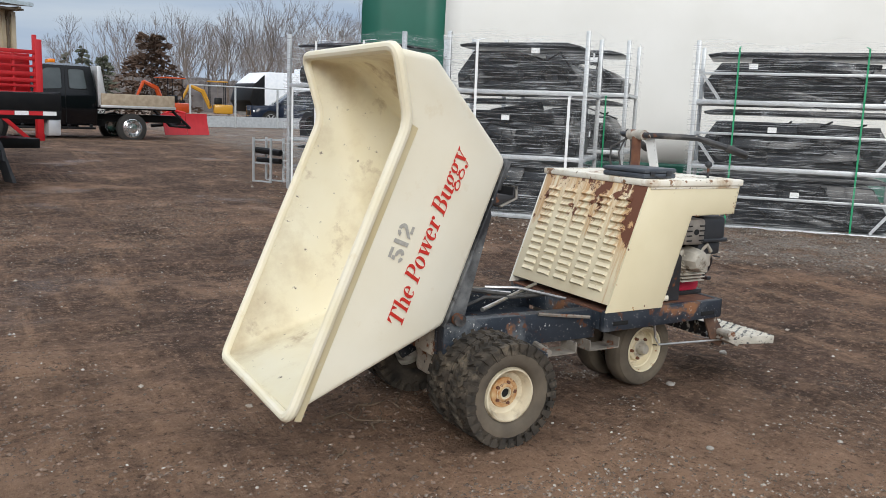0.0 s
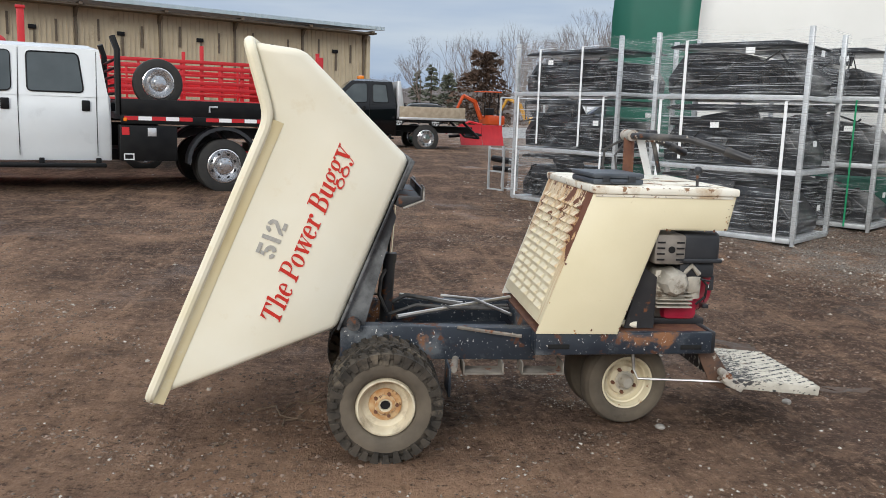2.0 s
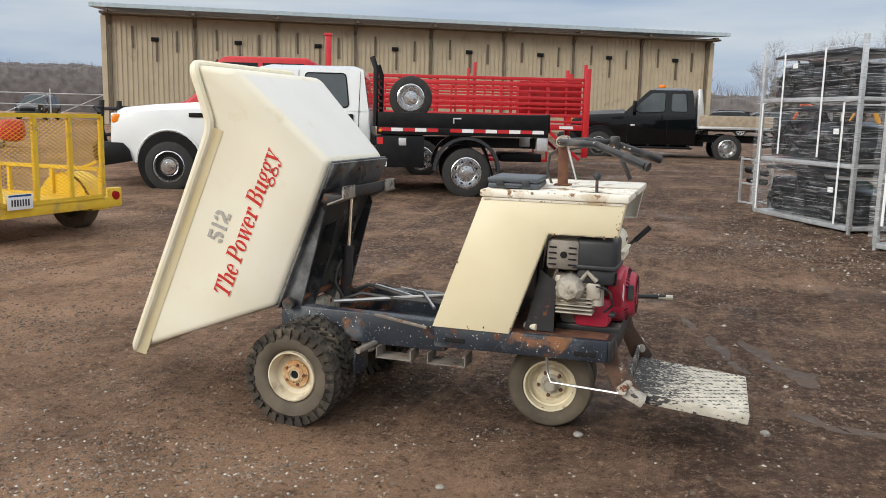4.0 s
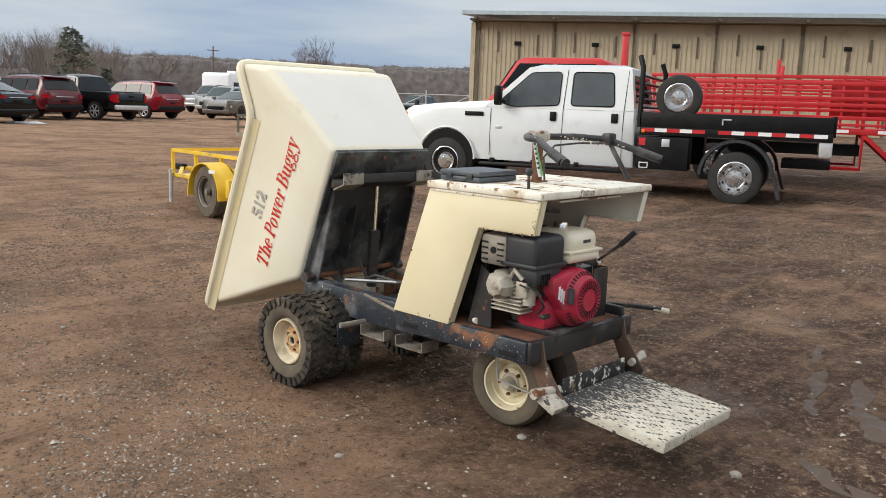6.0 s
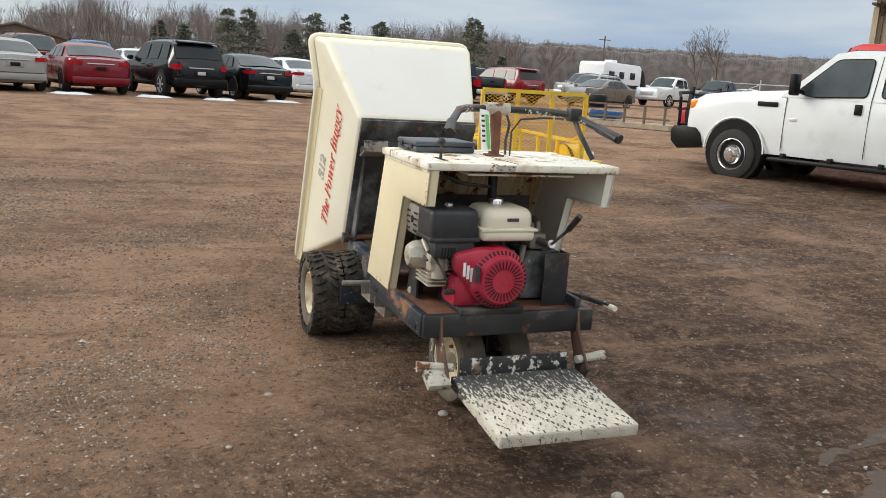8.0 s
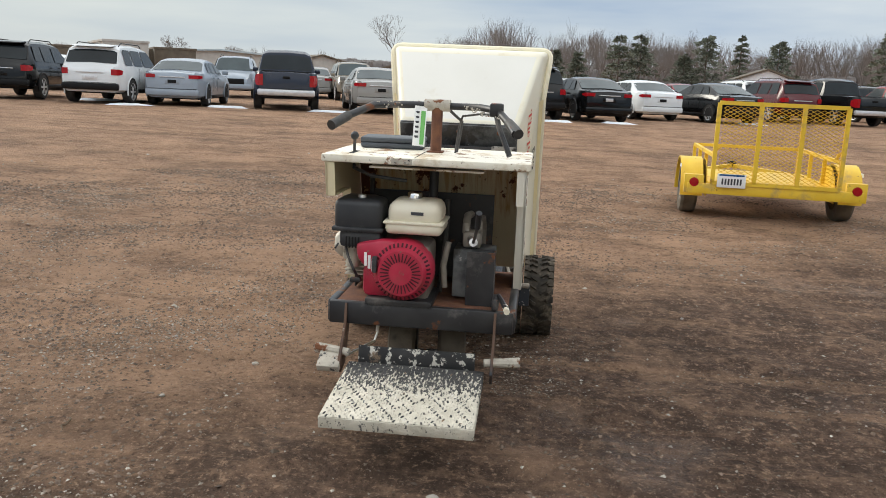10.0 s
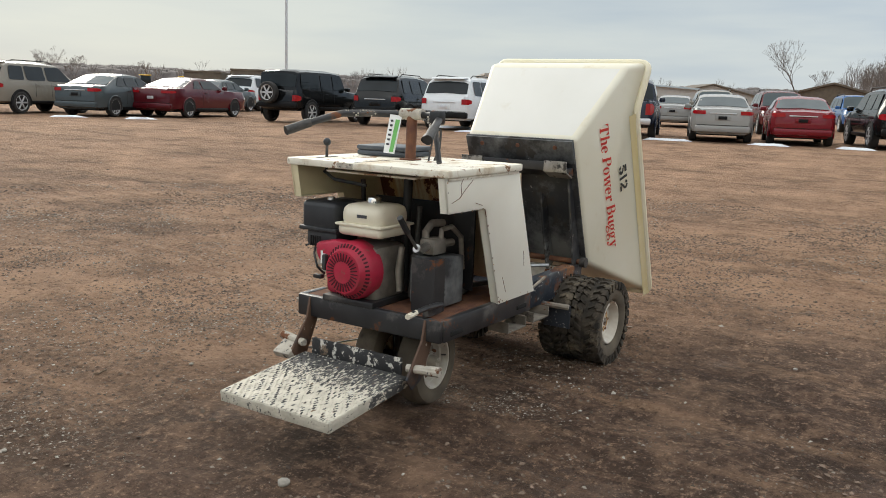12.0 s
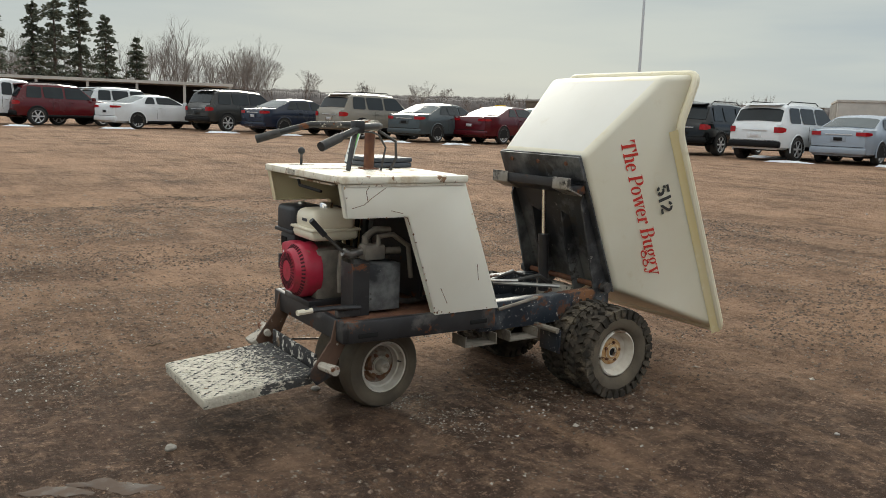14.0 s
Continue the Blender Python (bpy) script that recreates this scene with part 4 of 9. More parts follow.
# lettering on both flanks
for s in (-1, 1):
    along = (tub_point(0.8, 0.2, s) - tub_point(0.0, 0.2, s)).normalized()
    rise = (tub_point(0.2, 0.5, s) - tub_point(0.2, 0.0, s)).normalized()
    if s > 0:
        along = -along
    out = along.cross(rise)
    for text, shear, a0, p0, want, tall, mt, name in (("The Power Buggy", 0.27, -0.072 if s < 0 else 0.815, 0.245 if s < 0 else 0.235, 0.84, 0.128, "red_letter", "lettering"),
                                                      ("512", 0.0, 0.195 if s < 0 else 0.48, 0.372 if s < 0 else 0.392, 0.168, 0.118, "grey_letter" if s < 0 else "black_letter", "stencil_number")):
        me = glyph_lettering(name, text, tall, shear, mt)
        k = want / max(v.co.x for v in me.vertices)
        m = Matrix(((along.x * k, rise.x, out.x, 0), (along.y * k, rise.y, out.y, 0), (along.z * k, rise.z, out.z, 0), (0, 0, 0, 1)))
        ob = new(name, me)
        ob.parent = tub
        ob.matrix_basis = Matrix.Translation(tub_point(a0, p0, s) + out * 0.0045) @ m
        tagged(ob, "red bold serif lettering slanting along the tub" if name == "lettering" else ("grey" if s < 0 else "black") + " stencilled number on the tub flank")

# hydraulic cylinder and hinge
part("cylinder", tube(B(), [(0.015, 0, 0.50), (0.03, 0, 0.82)], 0.03, 14), "black", buggy, "black hydraulic cylinder")
part("piston_rod", tube(B(), [(0.03, 0, 0.82), (0.046, 0, 1.10)], 0.013, 12), "chrome", buggy, "bright chromed piston rod")
part("gland", tube(B(), [(0.029, 0, 0.79), (0.031, 0, 0.835)], 0.034, 14), "black", buggy)
part("hose", tube(B(), [(0.02, -0.04, 0.55), (-0.02, -0.06, 0.64), (-0.01, -0.05, 0.72), (0.01, -0.035, 0.76)], 0.009, 8), "hose", buggy)
part("hose", tube(B(), [(0.0, 0.05, 0.55), (0.12, 0.08, 0.61), (0.26, 0.06, 0.59), (0.42, 0.0, 0.57), (0.62, 0.03, 0.57)], 0.011, 8), "hose", buggy)
part("hose", tube(B(), [(0.03, -0.08, 0.55), (0.16, -0.1, 0.60), (0.34, -0.07, 0.58), (0.62, -0.04, 0.57)], 0.009, 8), "hose", buggy)
part("hinge_shaft", tube(B(), [(-0.14, -0.36, 0.57), (-0.14, 0.36, 0.57)], 0.016, 12), "rust", buggy, "rusty hinge shaft")
for s in (-1, 1):
    part("hinge_collar", tube(B(), [(-0.14, s * 0.34, 0.57), (-0.14, s * 0.375, 0.57)], 0.03, 14), "black", buggy)

# frame
def rail(s):
    bm = B()
    prism(bm, [(-0.20, 0.40), (0.70, 0.395), (0.70, 0.545), (-0.06, 0.555), (-0.20, 0.545)], s * 0.29 - 0.035, s * 0.29 + 0.035, 0.006)
    return bm


for s in (-1, 1):
    part("frame_rail", rail(s), "frame", buggy, "chipped dark blue steel frame rail")
    part("leg_plate", prism(B(), [(-0.20, 0.55), (0.02, 0.55), (0.05, 0.30), (-0.12, 0.22), (-0.20, 0.34)], s * 0.245 - 0.008, s * 0.245 + 0.008, 0.002), "frame", buggy)
part("front_crossmember", box(B(), (-0.16, 0, 0.44), (0.06, 0.52, 0.16), 0.006), "cement", buggy, "mud-caked crossmember")
part("axle_housing", tube(B(), [(0, -0.40, 0.275), (0, 0.40, 0.275)], 0.045, 12), "cement", buggy, "mud-caked axle tube")
part("motor_housing", box(B(), (-0.02, 0.0, 0.31), (0.2, 0.22, 0.22), 0.03), "cement", buggy)
for pts, rad in (([(0.06, -0.24, 0.575), (0.66, 0.16, 0.585)], 0.011), ([(0.10, 0.24, 0.575), (0.40, 0.02, 0.58)], 0.011), ([(0.30, 0.12, 0.60), (0.46, 0.04, 0.60), (0.60, -0.2, 0.58)], 0.008)):
    part("brace_rod", tube(B(), pts, rad, 8), "steel", buggy, "grey steel brace rod between the rails")
part("middle_tray", box(B(), (0.36, 0, 0.43), (0.6, 0.5, 0.012)), "frame", buggy)
for s in (-1, 1):
    for x0, x1 in ((0.36, 0.54), (0.63, 0.82)):
        t = B()
        for c, sz in (((0.5 * (x0 + x1), s * 0.32, 0.345), (x1 - x0, 0.12, 0.006)), ((x0, s * 0.32, 0.37), (0.006, 0.12, 0.055)), ((x1, s * 0.32, 0.37), (0.006, 0.12, 0.055))):
            box(t, c, sz)
        part("fork_pocket", t, "dusty", buggy, "dirty steel fork pocket under the frame")

# rear deck
part("deck_plate", box(B(), (1.09, 0, 0.548), (0.83, 0.80, 0.008)), "rust", buggy, "rusty engine deck plate")
for s in (-1, 1):
    bm = B()
    prism(bm, [(0.675, 0.445), (1.50, 0.455), (1.50, 0.556), (0.675, 0.553)], s * 0.405 - 0.02, s * 0.405 + 0.02, 0.008)
    part("deck_side_channel", bm, "frame" if s < 0 else "black", buggy, "chipped blue and rusty deck side channel" if s < 0 else "rust-browned black deck side channel")
    for x0 in (0.78, 1.40):
        part("slot", box(B(), (x0, s * 0.4265, 0.487), (0.10, 0.004, 0.022), 0.0015), "dark", buggy)
part("deck_front_channel", box(B(), (0.70, 0, 0.50), (0.05, 0.76, 0.10), 0.006), "frame", buggy)
part("deck_rear_channel", box(B(), (1.505, 0, 0.505), (0.035, 0.83, 0.105), 0.01), "black", buggy, "black rear deck channel with rust spots")

def lerp2(a, b, t):
    return a + (b - a) * t


# engine cover: two flanks, sloping louvred front, lid
FLANK = [(0.670, 0.549), (1.045, 0.549), (1.210, 1.028), (1.520, 1.03), (1.55, 1.182), (0.898, 1.182)]
for s in (-1, 1):
    bm = prism(B(), FLANK, s * 0.425, s * 0.437, 0.002)
    part("flank_panel", bm, "cream" if s < 0 else "flank", buggy, "cream painted side panel" if s < 0 else "pale cream side panel with scratches")
    bm = B()
    for (xa, za), (xb, zb) in zip(FLANK[1:4], FLANK[2:5]):
        d = Vector((xb - xa, 0, zb - za))
        nrm = Vector((-d.z, 0, d.x)).normalized() * 0.004
        lo, hi = (s * 0.395, s * 0.437) if s > 0 else (s * 0.437, s * 0.395)
        prism(bm, [(xa, za), (xb, zb), (xb + nrm.x, zb + nrm.z), (xa + nrm.x, za + nrm.z)], lo, hi)
    part("panel_flange", bm, "cream" if s < 0 else "flank", buggy)
    part("trim_strip", box(B(), (1.22, s * 0.4395, 1.176), (0.63, 0.005, 0.012), 0.002), "cream_worn", buggy)

# cracked and scratched paint on the pale flank
for pts in ([(1.50, 1.075), (1.44, 1.09), (1.40, 1.12), (1.33, 1.165)], [(1.42, 1.10), (1.43, 1.15), (1.41, 1.178)], [(1.235, 1.03), (1.215, 1.025), (1.20, 0.99)], [(1.30, 1.06), (1.24, 1.045)], [(0.98, 0.60), (1.02, 0.68)], [(0.80, 0.70), (0.81, 0.78)]):
    part("paint_crack", tube(B(), [(x, 0.4372, z) for x, z in pts], 0.0016, 4), "rust", buggy)
rng = random.Random(31)
for s in (-1, 1):
    for k in range(28):
        (xa, za), (xb, zb) = rng.choice(list(zip(FLANK, FLANK[1:] + FLANK[:1])))
        f, r0 = rng.random(), rng.uniform(0.0015, 0.006)
        cx, cz = lerp2(xa, xb, f), lerp2(za, zb, f)
        cx, cz = cx + (1.10 - cx) * rng.uniform(0.01, 0.05), cz + (0.95 - cz) * rng.uniform(0.01, 0.05)
        chip = B()
        chip.faces.new([chip.verts.new((cx + r0 * rng.uniform(0.5, 1.3) * math.cos(a), s * (0.4376 + 0.00002 * k), cz + r0 * rng.uniform(0.5, 1.6) * math.sin(a))) for a in [2 * math.pi * q / 7 for q in range(7)]])
        part("rust_chip", chip, "rust" if k % 3 else "rust_orange", buggy, smooth=0)

FRONT_M = Matrix(((0.0, 0.336, -0.942, 0.672), (1.0, 0, 0, 0), (0.0, 0.942, 0.336, 0.56), (0, 0, 0, 1)))
FRONT_L = 0.665


def front_panel():
    bm = B()
    box(bm, (0, FRONT_L / 2 + 0.02, -0.006), (0.848, FRONT_L - 0.02, 0.008), 0.002, FRONT_M)
    return bm


front = part("louvred_front_panel", front_panel(), "louvre", buggy, "louvred cream front panel streaked with rust")
bm = B()
t = B()
w, h, d = 0.108, 0.027, 0.015
vs = [(-w / 2, 0, 0), (w / 2, 0, 0), (w / 2, h, 0), (-w / 2, h, 0), (-w / 2 + 0.012, 0.006, d), (w / 2 - 0.012, 0.006, d)]
vv = [t.verts.new(v) for v in vs]
for f in ((0, 1, 5, 4), (4, 5, 2, 3), (0, 4, 3), (1, 2, 5)):
    t.faces.new([vv[i] for i in f])
louvre_mesh = finish("louvre", t, "louvre", 0)
for i in range(5):
    for j in range(13):
        part("louvre", louvre_mesh, None, front, m=FRONT_M @ pose(-0.30 + 0.15 * i, 0.085 + 0.0405 * j, 0.0))
lid = part("lid", box(B(), (1.225, 0, 1.2), (0.67, 0.905, 0.034), 0.008), "cream_worn", buggy, "worn cream steel lid with chipped paint")
part("lid_seam", box(B(), (1.34, -0.045, 1.2178), (0.44, 0.004, 0.001)), "dark", lid)
part("lid_slot", box(B(), (1.40, -0.34, 1.2178), (0.14, 0.022, 0.001)), "dark", lid)
part("faded_number", box(B(), (1.5607, -0.10, 1.2), (0.002, 0.09, 0.022)), "cement", lid, "worn unreadable stencil on the lid edge")
part("gear_lever", tube(B(), [(1.405, -0.34, 1.15), (1.403, -0.34, 1.285)], 0.007, 8), "black", buggy)
bm = B()
bmesh.ops.create_uvsphere(bm, u_segments=12, v_segments=8, radius=0.019, matrix=Matrix.Translation((1.403, -0.34, 1.29)))
part("lever_knob", bm, "plastic", buggy, "black ball knob")
part("lever_rod", tube(B(), [(1.42, -0.34, 1.15), (1.45, -0.25, 1.12), (1.40, -0.1, 1.10)], 0.008, 8), "black", buggy)
part("lid_lip", box(B(), (1.30, 0.0, 1.165), (0.42, 0.5, 0.008)), "cream_worn", buggy)

# handlebar
part("steering_post", tube(B(), [(1.19, 0.0, 1.20), (1.185, 0.0, 1.425)], 0.026, 12), "rust", buggy, "rusty steering post")
part("steering_column", tube(B(), [(1.20, 0.0, 1.2), (1.215, 0.0, 0.56)], 0.022, 12), "black", buggy)
part("post_foot", box(B(), (1.19, 0.0, 1.221), (0.08, 0.075, 0.008), 0.003), "rust", buggy)
bar = part("handlebar", tube(B(), [(1.615, -0.40, 1.347), (1.52, -0.345, 1.382), (1.385, -0.262, 1.428), (1.26, -0.18, 1.432), (1.185, -0.09, 1.432), (1.185, 0.10, 1.432), (1.26, 0.20, 1.435), (1.385, 0.29, 1.428), (1.52, 0.345, 1.382), (1.63, 0.378, 1.343)], 0.0165, 12), "black", buggy, "black steel handlebar spattered with cement")
for s in (-1, 1):
    grip = tube(B(), [Vector((1.52, s * 0.345, 1.382)), Vector((1.63, s * 0.392, 1.343))], [0.021, 0.0215], 12)
    part("grip", grip, "hose", bar, "ribbed black rubber grip")
rng = random.Random(14)
spat = B()
for k in range(70):
    f = rng.random()
    a, b_ = (Vector((1.185, 0.10, 1.432)), Vector((1.52, 0.345, 1.382))) if k % 2 else (Vector((1.385, -0.262, 1.428)), Vector((1.185, -0.09, 1.432)))
    c = a.lerp(b_, f) + Vector((rng.uniform(-1, 1), rng.uniform(-1, 1), rng.uniform(-0.3, 1))).normalized() * 0.0155
    bmesh.ops.create_icosphere(spat, subdivisions=1, radius=rng.uniform(0.0025, 0.006), matrix=Matrix.Translation(c))
tagged(part("cement_spatter", spat, "cement", bar, "crusted grey cement specks", smooth=50), kind="stuff")
part("clamp", tube(B(), [(1.185, -0.06, 1.434), (1.185, 0.06, 1.434)], 0.028, 12), "cement", buggy, "cement-crusted bar clamp")
for s in (-1, 1):
    part("brake_lever", tube(B(), [(1.40, s * 0.28, 1.43), (1.43, s * 0.30, 1.36), (1.48, s * 0.355, 1.24)] if s > 0 else [(1.385, -0.262, 1.43), (1.41, -0.27, 1.42)], 0.012, 8), "black", buggy)
part("throttle_bracket", box(B(), (1.40, 0.285, 1.43), (0.05, 0.06, 0.06), 0.01), "black", buggy)
part("cable", tube(B(), [(1.39, 0.26, 1.41), (1.28, 0.20, 1.405), (1.20, 0.12, 1.39), (1.15, 0.10, 1.33), (1.17, 0.09, 1.21)], 0.005, 6), "hose", buggy)
part("cable", tube(B(), [(1.17, 0.06, 1.41), (1.10, 0.11, 1.36), (1.09, 0.10, 1.28), (1.12, 0.09, 1.21)], 0.007, 6), "hose", buggy)
bm = B()
tag = [(1.205, -0.045, 1.425), (1.225, -0.10, 1.43), (1.275, -0.10, 1.25), (1.262, -0.045, 1.245)]
quad(bm, *tag)
quad(bm, *[(x - 0.002, y, z) for x, y, z in tag[::-1]])
ob = part("hanging_tag", bm, "paper", buggy, "white and green paper tag with marker writing", smooth=0)
bm = B()
quad(bm, (1.2105, -0.050, 1.405), (1.218, -0.070, 1.407), (1.2705, -0.068, 1.255), (1.264, -0.050, 1.255))
part("tag_stripe", bm, "tag_green", ob, smooth=0, m=Matrix.Translation((0.002, 0, 0)))
for k in range(6):
    z = 1.40 - 0.022 * k
    x = 1.2285 + 0.0062 * k
    part("mark", box(B(), (x + 0.0015, -0.085, z), (0.001, 0.016, 0.010), m=None), "ink", ob)

# engine
engine = part("engine_block", box(B(), (1.36, -0.10, 0.70), (0.24, 0.26, 0.26), 0.03), "muffler", buggy, "small petrol engine, dusty grey casting")
part("engine_base", box(B(), (1.38, -0.10, 0.566), (0.30, 0.30, 0.03), 0.004), "black", buggy)
for k in range(9):
    part("cooling_fin", box(B(), (1.33, -0.30, 0.66 + 0.018 * k), (0.17, 0.14, 0.007), 0.002), "alu", engine)
FAN = pose(1.485, -0.085, 0.715, 0, 0, -90)
bm = B()
lathe(bm, [(0.138, -0.03), (0.136, 0.03), (0.128, 0.055), (0.110, 0.072), (0.099, 0.098), (0.0, 0.103)], 40, FAN)
prism(bm, [(-0.02, -0.13), (0.06, -0.12), (0.205, 0.045), (0.215, 0.11), (0.10, 0.135), (-0.03, 0.132)], -0.02, 0.05, 0.02, FAN)
shroud = part("fan_shroud", bm, "red_shell", engine, "red recoil starter shroud, faded")
bm = B()
for k in range(30):
    a = 2 * math.pi * k / 30
    r0, r1 = 0.052, 0.090
    box(bm, (0, 0, 0), (r1 - r0, 0.003, 0.0052), 0, FAN @ pose(0.5 * (r0 + r1) * math.cos(a), 0.1035, 0.5 * (r0 + r1) * math.sin(a), 0, -math.degrees(a), 0))
for k in range(40):
    a = 2 * math.pi * k / 40
    if 20 < math.degrees(a) < 340:
        box(bm, (0, 0, 0), (0.02, 0.004, 0.008), 0, FAN @ pose(0.1195 * math.cos(a), 0.065, 0.1195 * math.sin(a), 0, -math.degrees(a), 0) @ pose(0, 0, 0, 0, 0, -38))
tagged(part("vent_slot", bm, "slot_red", shroud), kind="stuff")
part("crankcase", box(B(), (1.40, -0.205, 0.65), (0.17, 0.14, 0.15), 0.03), "red_shell", engine, "faded red crankcase cover")
part("pull_handle", box(B(), (0.118, 0.082, 0.03), (0.022, 0.03, 0.075), 0.008, FAN), "plastic", shroud, "black pull-cord handle")
bm = B()
for k in range(3):
    box(bm, (0.165 - 0.017 * k, 0.0525, 0.045 - 0.012 * k), (0.012, 0.003, 0.06), 0, FAN)
part("sticker", bm, "paper", shroud, "white warning sticker with unreadable bars")
# fuel tank
bm = B()
box(bm, (1.40, -0.045, 0.905), (0.25, 0.255, 0.06), 0.025, seg=3)
box(bm, (1.40, -0.045, 0.965), (0.235, 0.24, 0.115), 0.045, seg=3)
box(bm, (1.40, -0.045, 0.928), (0.262, 0.268, 0.012), 0.004)
tank = part("fuel_tank", bm, "tank", engine, "ivory fuel tank with stained seam")
part("tank_cap", lathe(B(), [(0, 0.03), (0.030, 0.03), (0.034, 0.024), (0.034, 0.0), (0, 0)], 20, pose(1.39, -0.06, 1.02, 90, 0, 0)), "chrome", tank, "shiny metal filler cap")
part("tank_mark", box(B(), (1.5185, -0.03, 0.972), (0.004, 0.055, 0.014)), "ink", tank)
# air cleaner
bm = B()
box(bm, (1.42, -0.295, 0.945), (0.19, 0.215, 0.145), 0.028, seg=3)
box(bm, (1.42, -0.295, 0.885), (0.205, 0.23, 0.02), 0.006)
box(bm, (1.42, -0.285, 0.84), (0.17, 0.19, 0.08), 0.02)
airbox = part("air_cleaner", bm, "plastic", engine, "black plastic air cleaner box, dusty")
part("wing_nut", lathe(B(), [(0, 0.012), (0.018, 0.012), (0.02, 0)], 12, pose(1.42, -0.295, 1.018, 90, 0, 0)), "steel", airbox)
bm = B()
for k in range(5):
    box(bm, (1.50, -0.345 + 0.014 * k, 0.825), (0.02, 0.005, 0.05))
part("intake_slats", bm, "dark", airbox)
# muffler
bm = B()
box(bm, (1.275, -0.33, 0.935), (0.15, 0.16, 0.14), 0.018)
muf = part("muffler", bm, "muffler", engine, "dull steel exhaust muffler with louvred guard")
for i in range(4):
    for j in (-1, 1):
        part("guard_slot", box(B(), (1.275 + j * 0.045, -0.412, 0.89 + 0.026 * i), (0.035, 0.004, 0.007)), "dark", muf)
part("exhaust_hole", tube(B(), [(1.28, -0.405, 0.935), (1.28, -0.414, 0.935)], 0.016, 12), "dark", muf)
# cylinder head cover, carburettor
bm = B()
lathe(bm, [(0, -0.075), (0.045, -0.07), (0.062, -0.05), (0.068, 0.0), (0.07, 0.05)], 8, pose(1.31, -0.365, 0.78))
box(bm, (1.31, -0.31, 0.76), (0.16, 0.09, 0.15), 0.02)
part("head_cover", bm, "alu", engine, "dirty cast aluminium valve cover")
bm = B()
box(bm, (1.415, -0.33, 0.775), (0.07, 0.09, 0.09), 0.015)
tube(bm, [(1.43, -0.33, 0.80), (1.43, -0.33, 0.70)], 0.03, 12)
tube(bm, [(1.36, -0.37, 0.82), (1.39, -0.39, 0.86), (1.43, -0.38, 0.82)], 0.012, 8)
part("carburettor", bm, "alu", engine, "dusty carburettor")
bm = B()
tube(bm, [(1.45, -0.36, 0.80), (1.49, -0.34, 0.76), (1.50, -0.31, 0.70), (1.46, -0.30, 0.66)], 0.006, 6)
tube(bm, [(1.43, -0.40, 0.80), (1.48, -0.40, 0.79)], 0.005, 6)
box(bm, (1.50, -0.30, 0.655), (0.03, 0.05, 0.02), 0.005)
part("linkage", bm, "black", engine)
# screens and rods beside the engine
part("heat_shield", prism(B(), [(1.10, 0.56), (1.24, 0.56), (1.24, 0.80), (1.17, 0.85)], -0.36, -0.352), "black", buggy, "black steel heat shield")
part("upright_rod", tube(B(), [(1.13, -0.30, 0.55), (1.17, -0.30, 1.1)], 0.012, 8), "black", buggy)
bm = B()
tube(bm, [(1.10, -0.33, 0.575), (1.16, -0.36, 0.575)], 0.016, 10)
part("fuel_filter", bm, "tank", buggy)
# hydraulic reservoir with valve
bm = B()
box(bm, (1.255, 0.215, 0.68), (0.17, 0.19, 0.225), 0.006)
part("hydraulic_reservoir", bm, "floor_sheet", buggy, "dark blue steel oil reservoir")
bm = B()
quad(bm, (1.42, 0.19, 0.553), (1.42, 0.315, 0.553), (1.42, 0.315, 0.80), (1.42, 0.19, 0.80))
quad(bm, (1.34, 0.315, 0.553), (1.42, 0.315, 0.553), (1.42, 0.315, 0.80), (1.34, 0.315, 0.80))
sh = part("shield_plate", bm, "black", buggy, "black angled shield plate", smooth=0)
sh.modifiers.new("wall", "SOLIDIFY").thickness = 0.006
bm = B()
box(bm, (1.27, 0.20, 0.835), (0.11, 0.085, 0.075), 0.012)
tube(bm, [(1.20, 0.20, 0.835), (1.12, 0.21, 0.835)], 0.018, 10)
tube(bm, [(1.29, 0.17, 0.86), (1.29, 0.17, 0.90), (1.24, 0.17, 0.935), (1.16, 0.18, 0.93)], 0.018, 10)
tube(bm, [(1.25, 0.23, 0.86), (1.25, 0.23, 0.91), (1.18, 0.24, 0.92), (1.09, 0.24, 0.86), (1.07, 0.24, 0.70)], 0.013, 10)
tube(bm, [(1.38, 0.10, 0.83), (1.38, 0.08, 0.72), (1.38, 0.09, 0.62)], 0.014, 10)
part("valve_block", bm, "muffler", buggy, "grey hydraulic valve with fittings")
bm = B()
tube(bm, [(1.33, 0.20, 0.84), (1.40, 0.215, 0.83), (1.43, 0.215, 0.845)], 0.02, 10)
part("valve_spool", bm, "steel", buggy)
part("valve_lever", tube(B(), [(1.43, 0.215, 0.845), (1.52, 0.235, 0.92), (1.60, 0.245, 1.0)], [0.007, 0.008, 0.013], 8), "black", buggy, "black control lever")
part("lever_grip", tube(B(), [(1.535, 0.237, 0.932), (1.607, 0.246, 1.005)], 0.0135, 10), "plastic", buggy)
part("inner_wall", box(B(), (1.03, -0.02, 0.80), (0.012, 0.60, 0.42), 0), "black", buggy, "dark engine bay bulkhead")
bm = B()
for s in (-0.13, 0.02):
    tube(bm, [(1.24, s + 0.03, 0.56), (1.22, s + 0.05, 0.8), (1.20, s + 0.05, 1.0)], 0.013, 8)
part("hose", bm, "hose", buggy)
part("floor_hose", tube(B(), [(0.72, 0.22, 0.575), (0.9, 0.2, 0.585), (1.08, 0.24, 0.58), (1.17, 0.26, 0.60)], 0.014, 8), "hose", buggy)
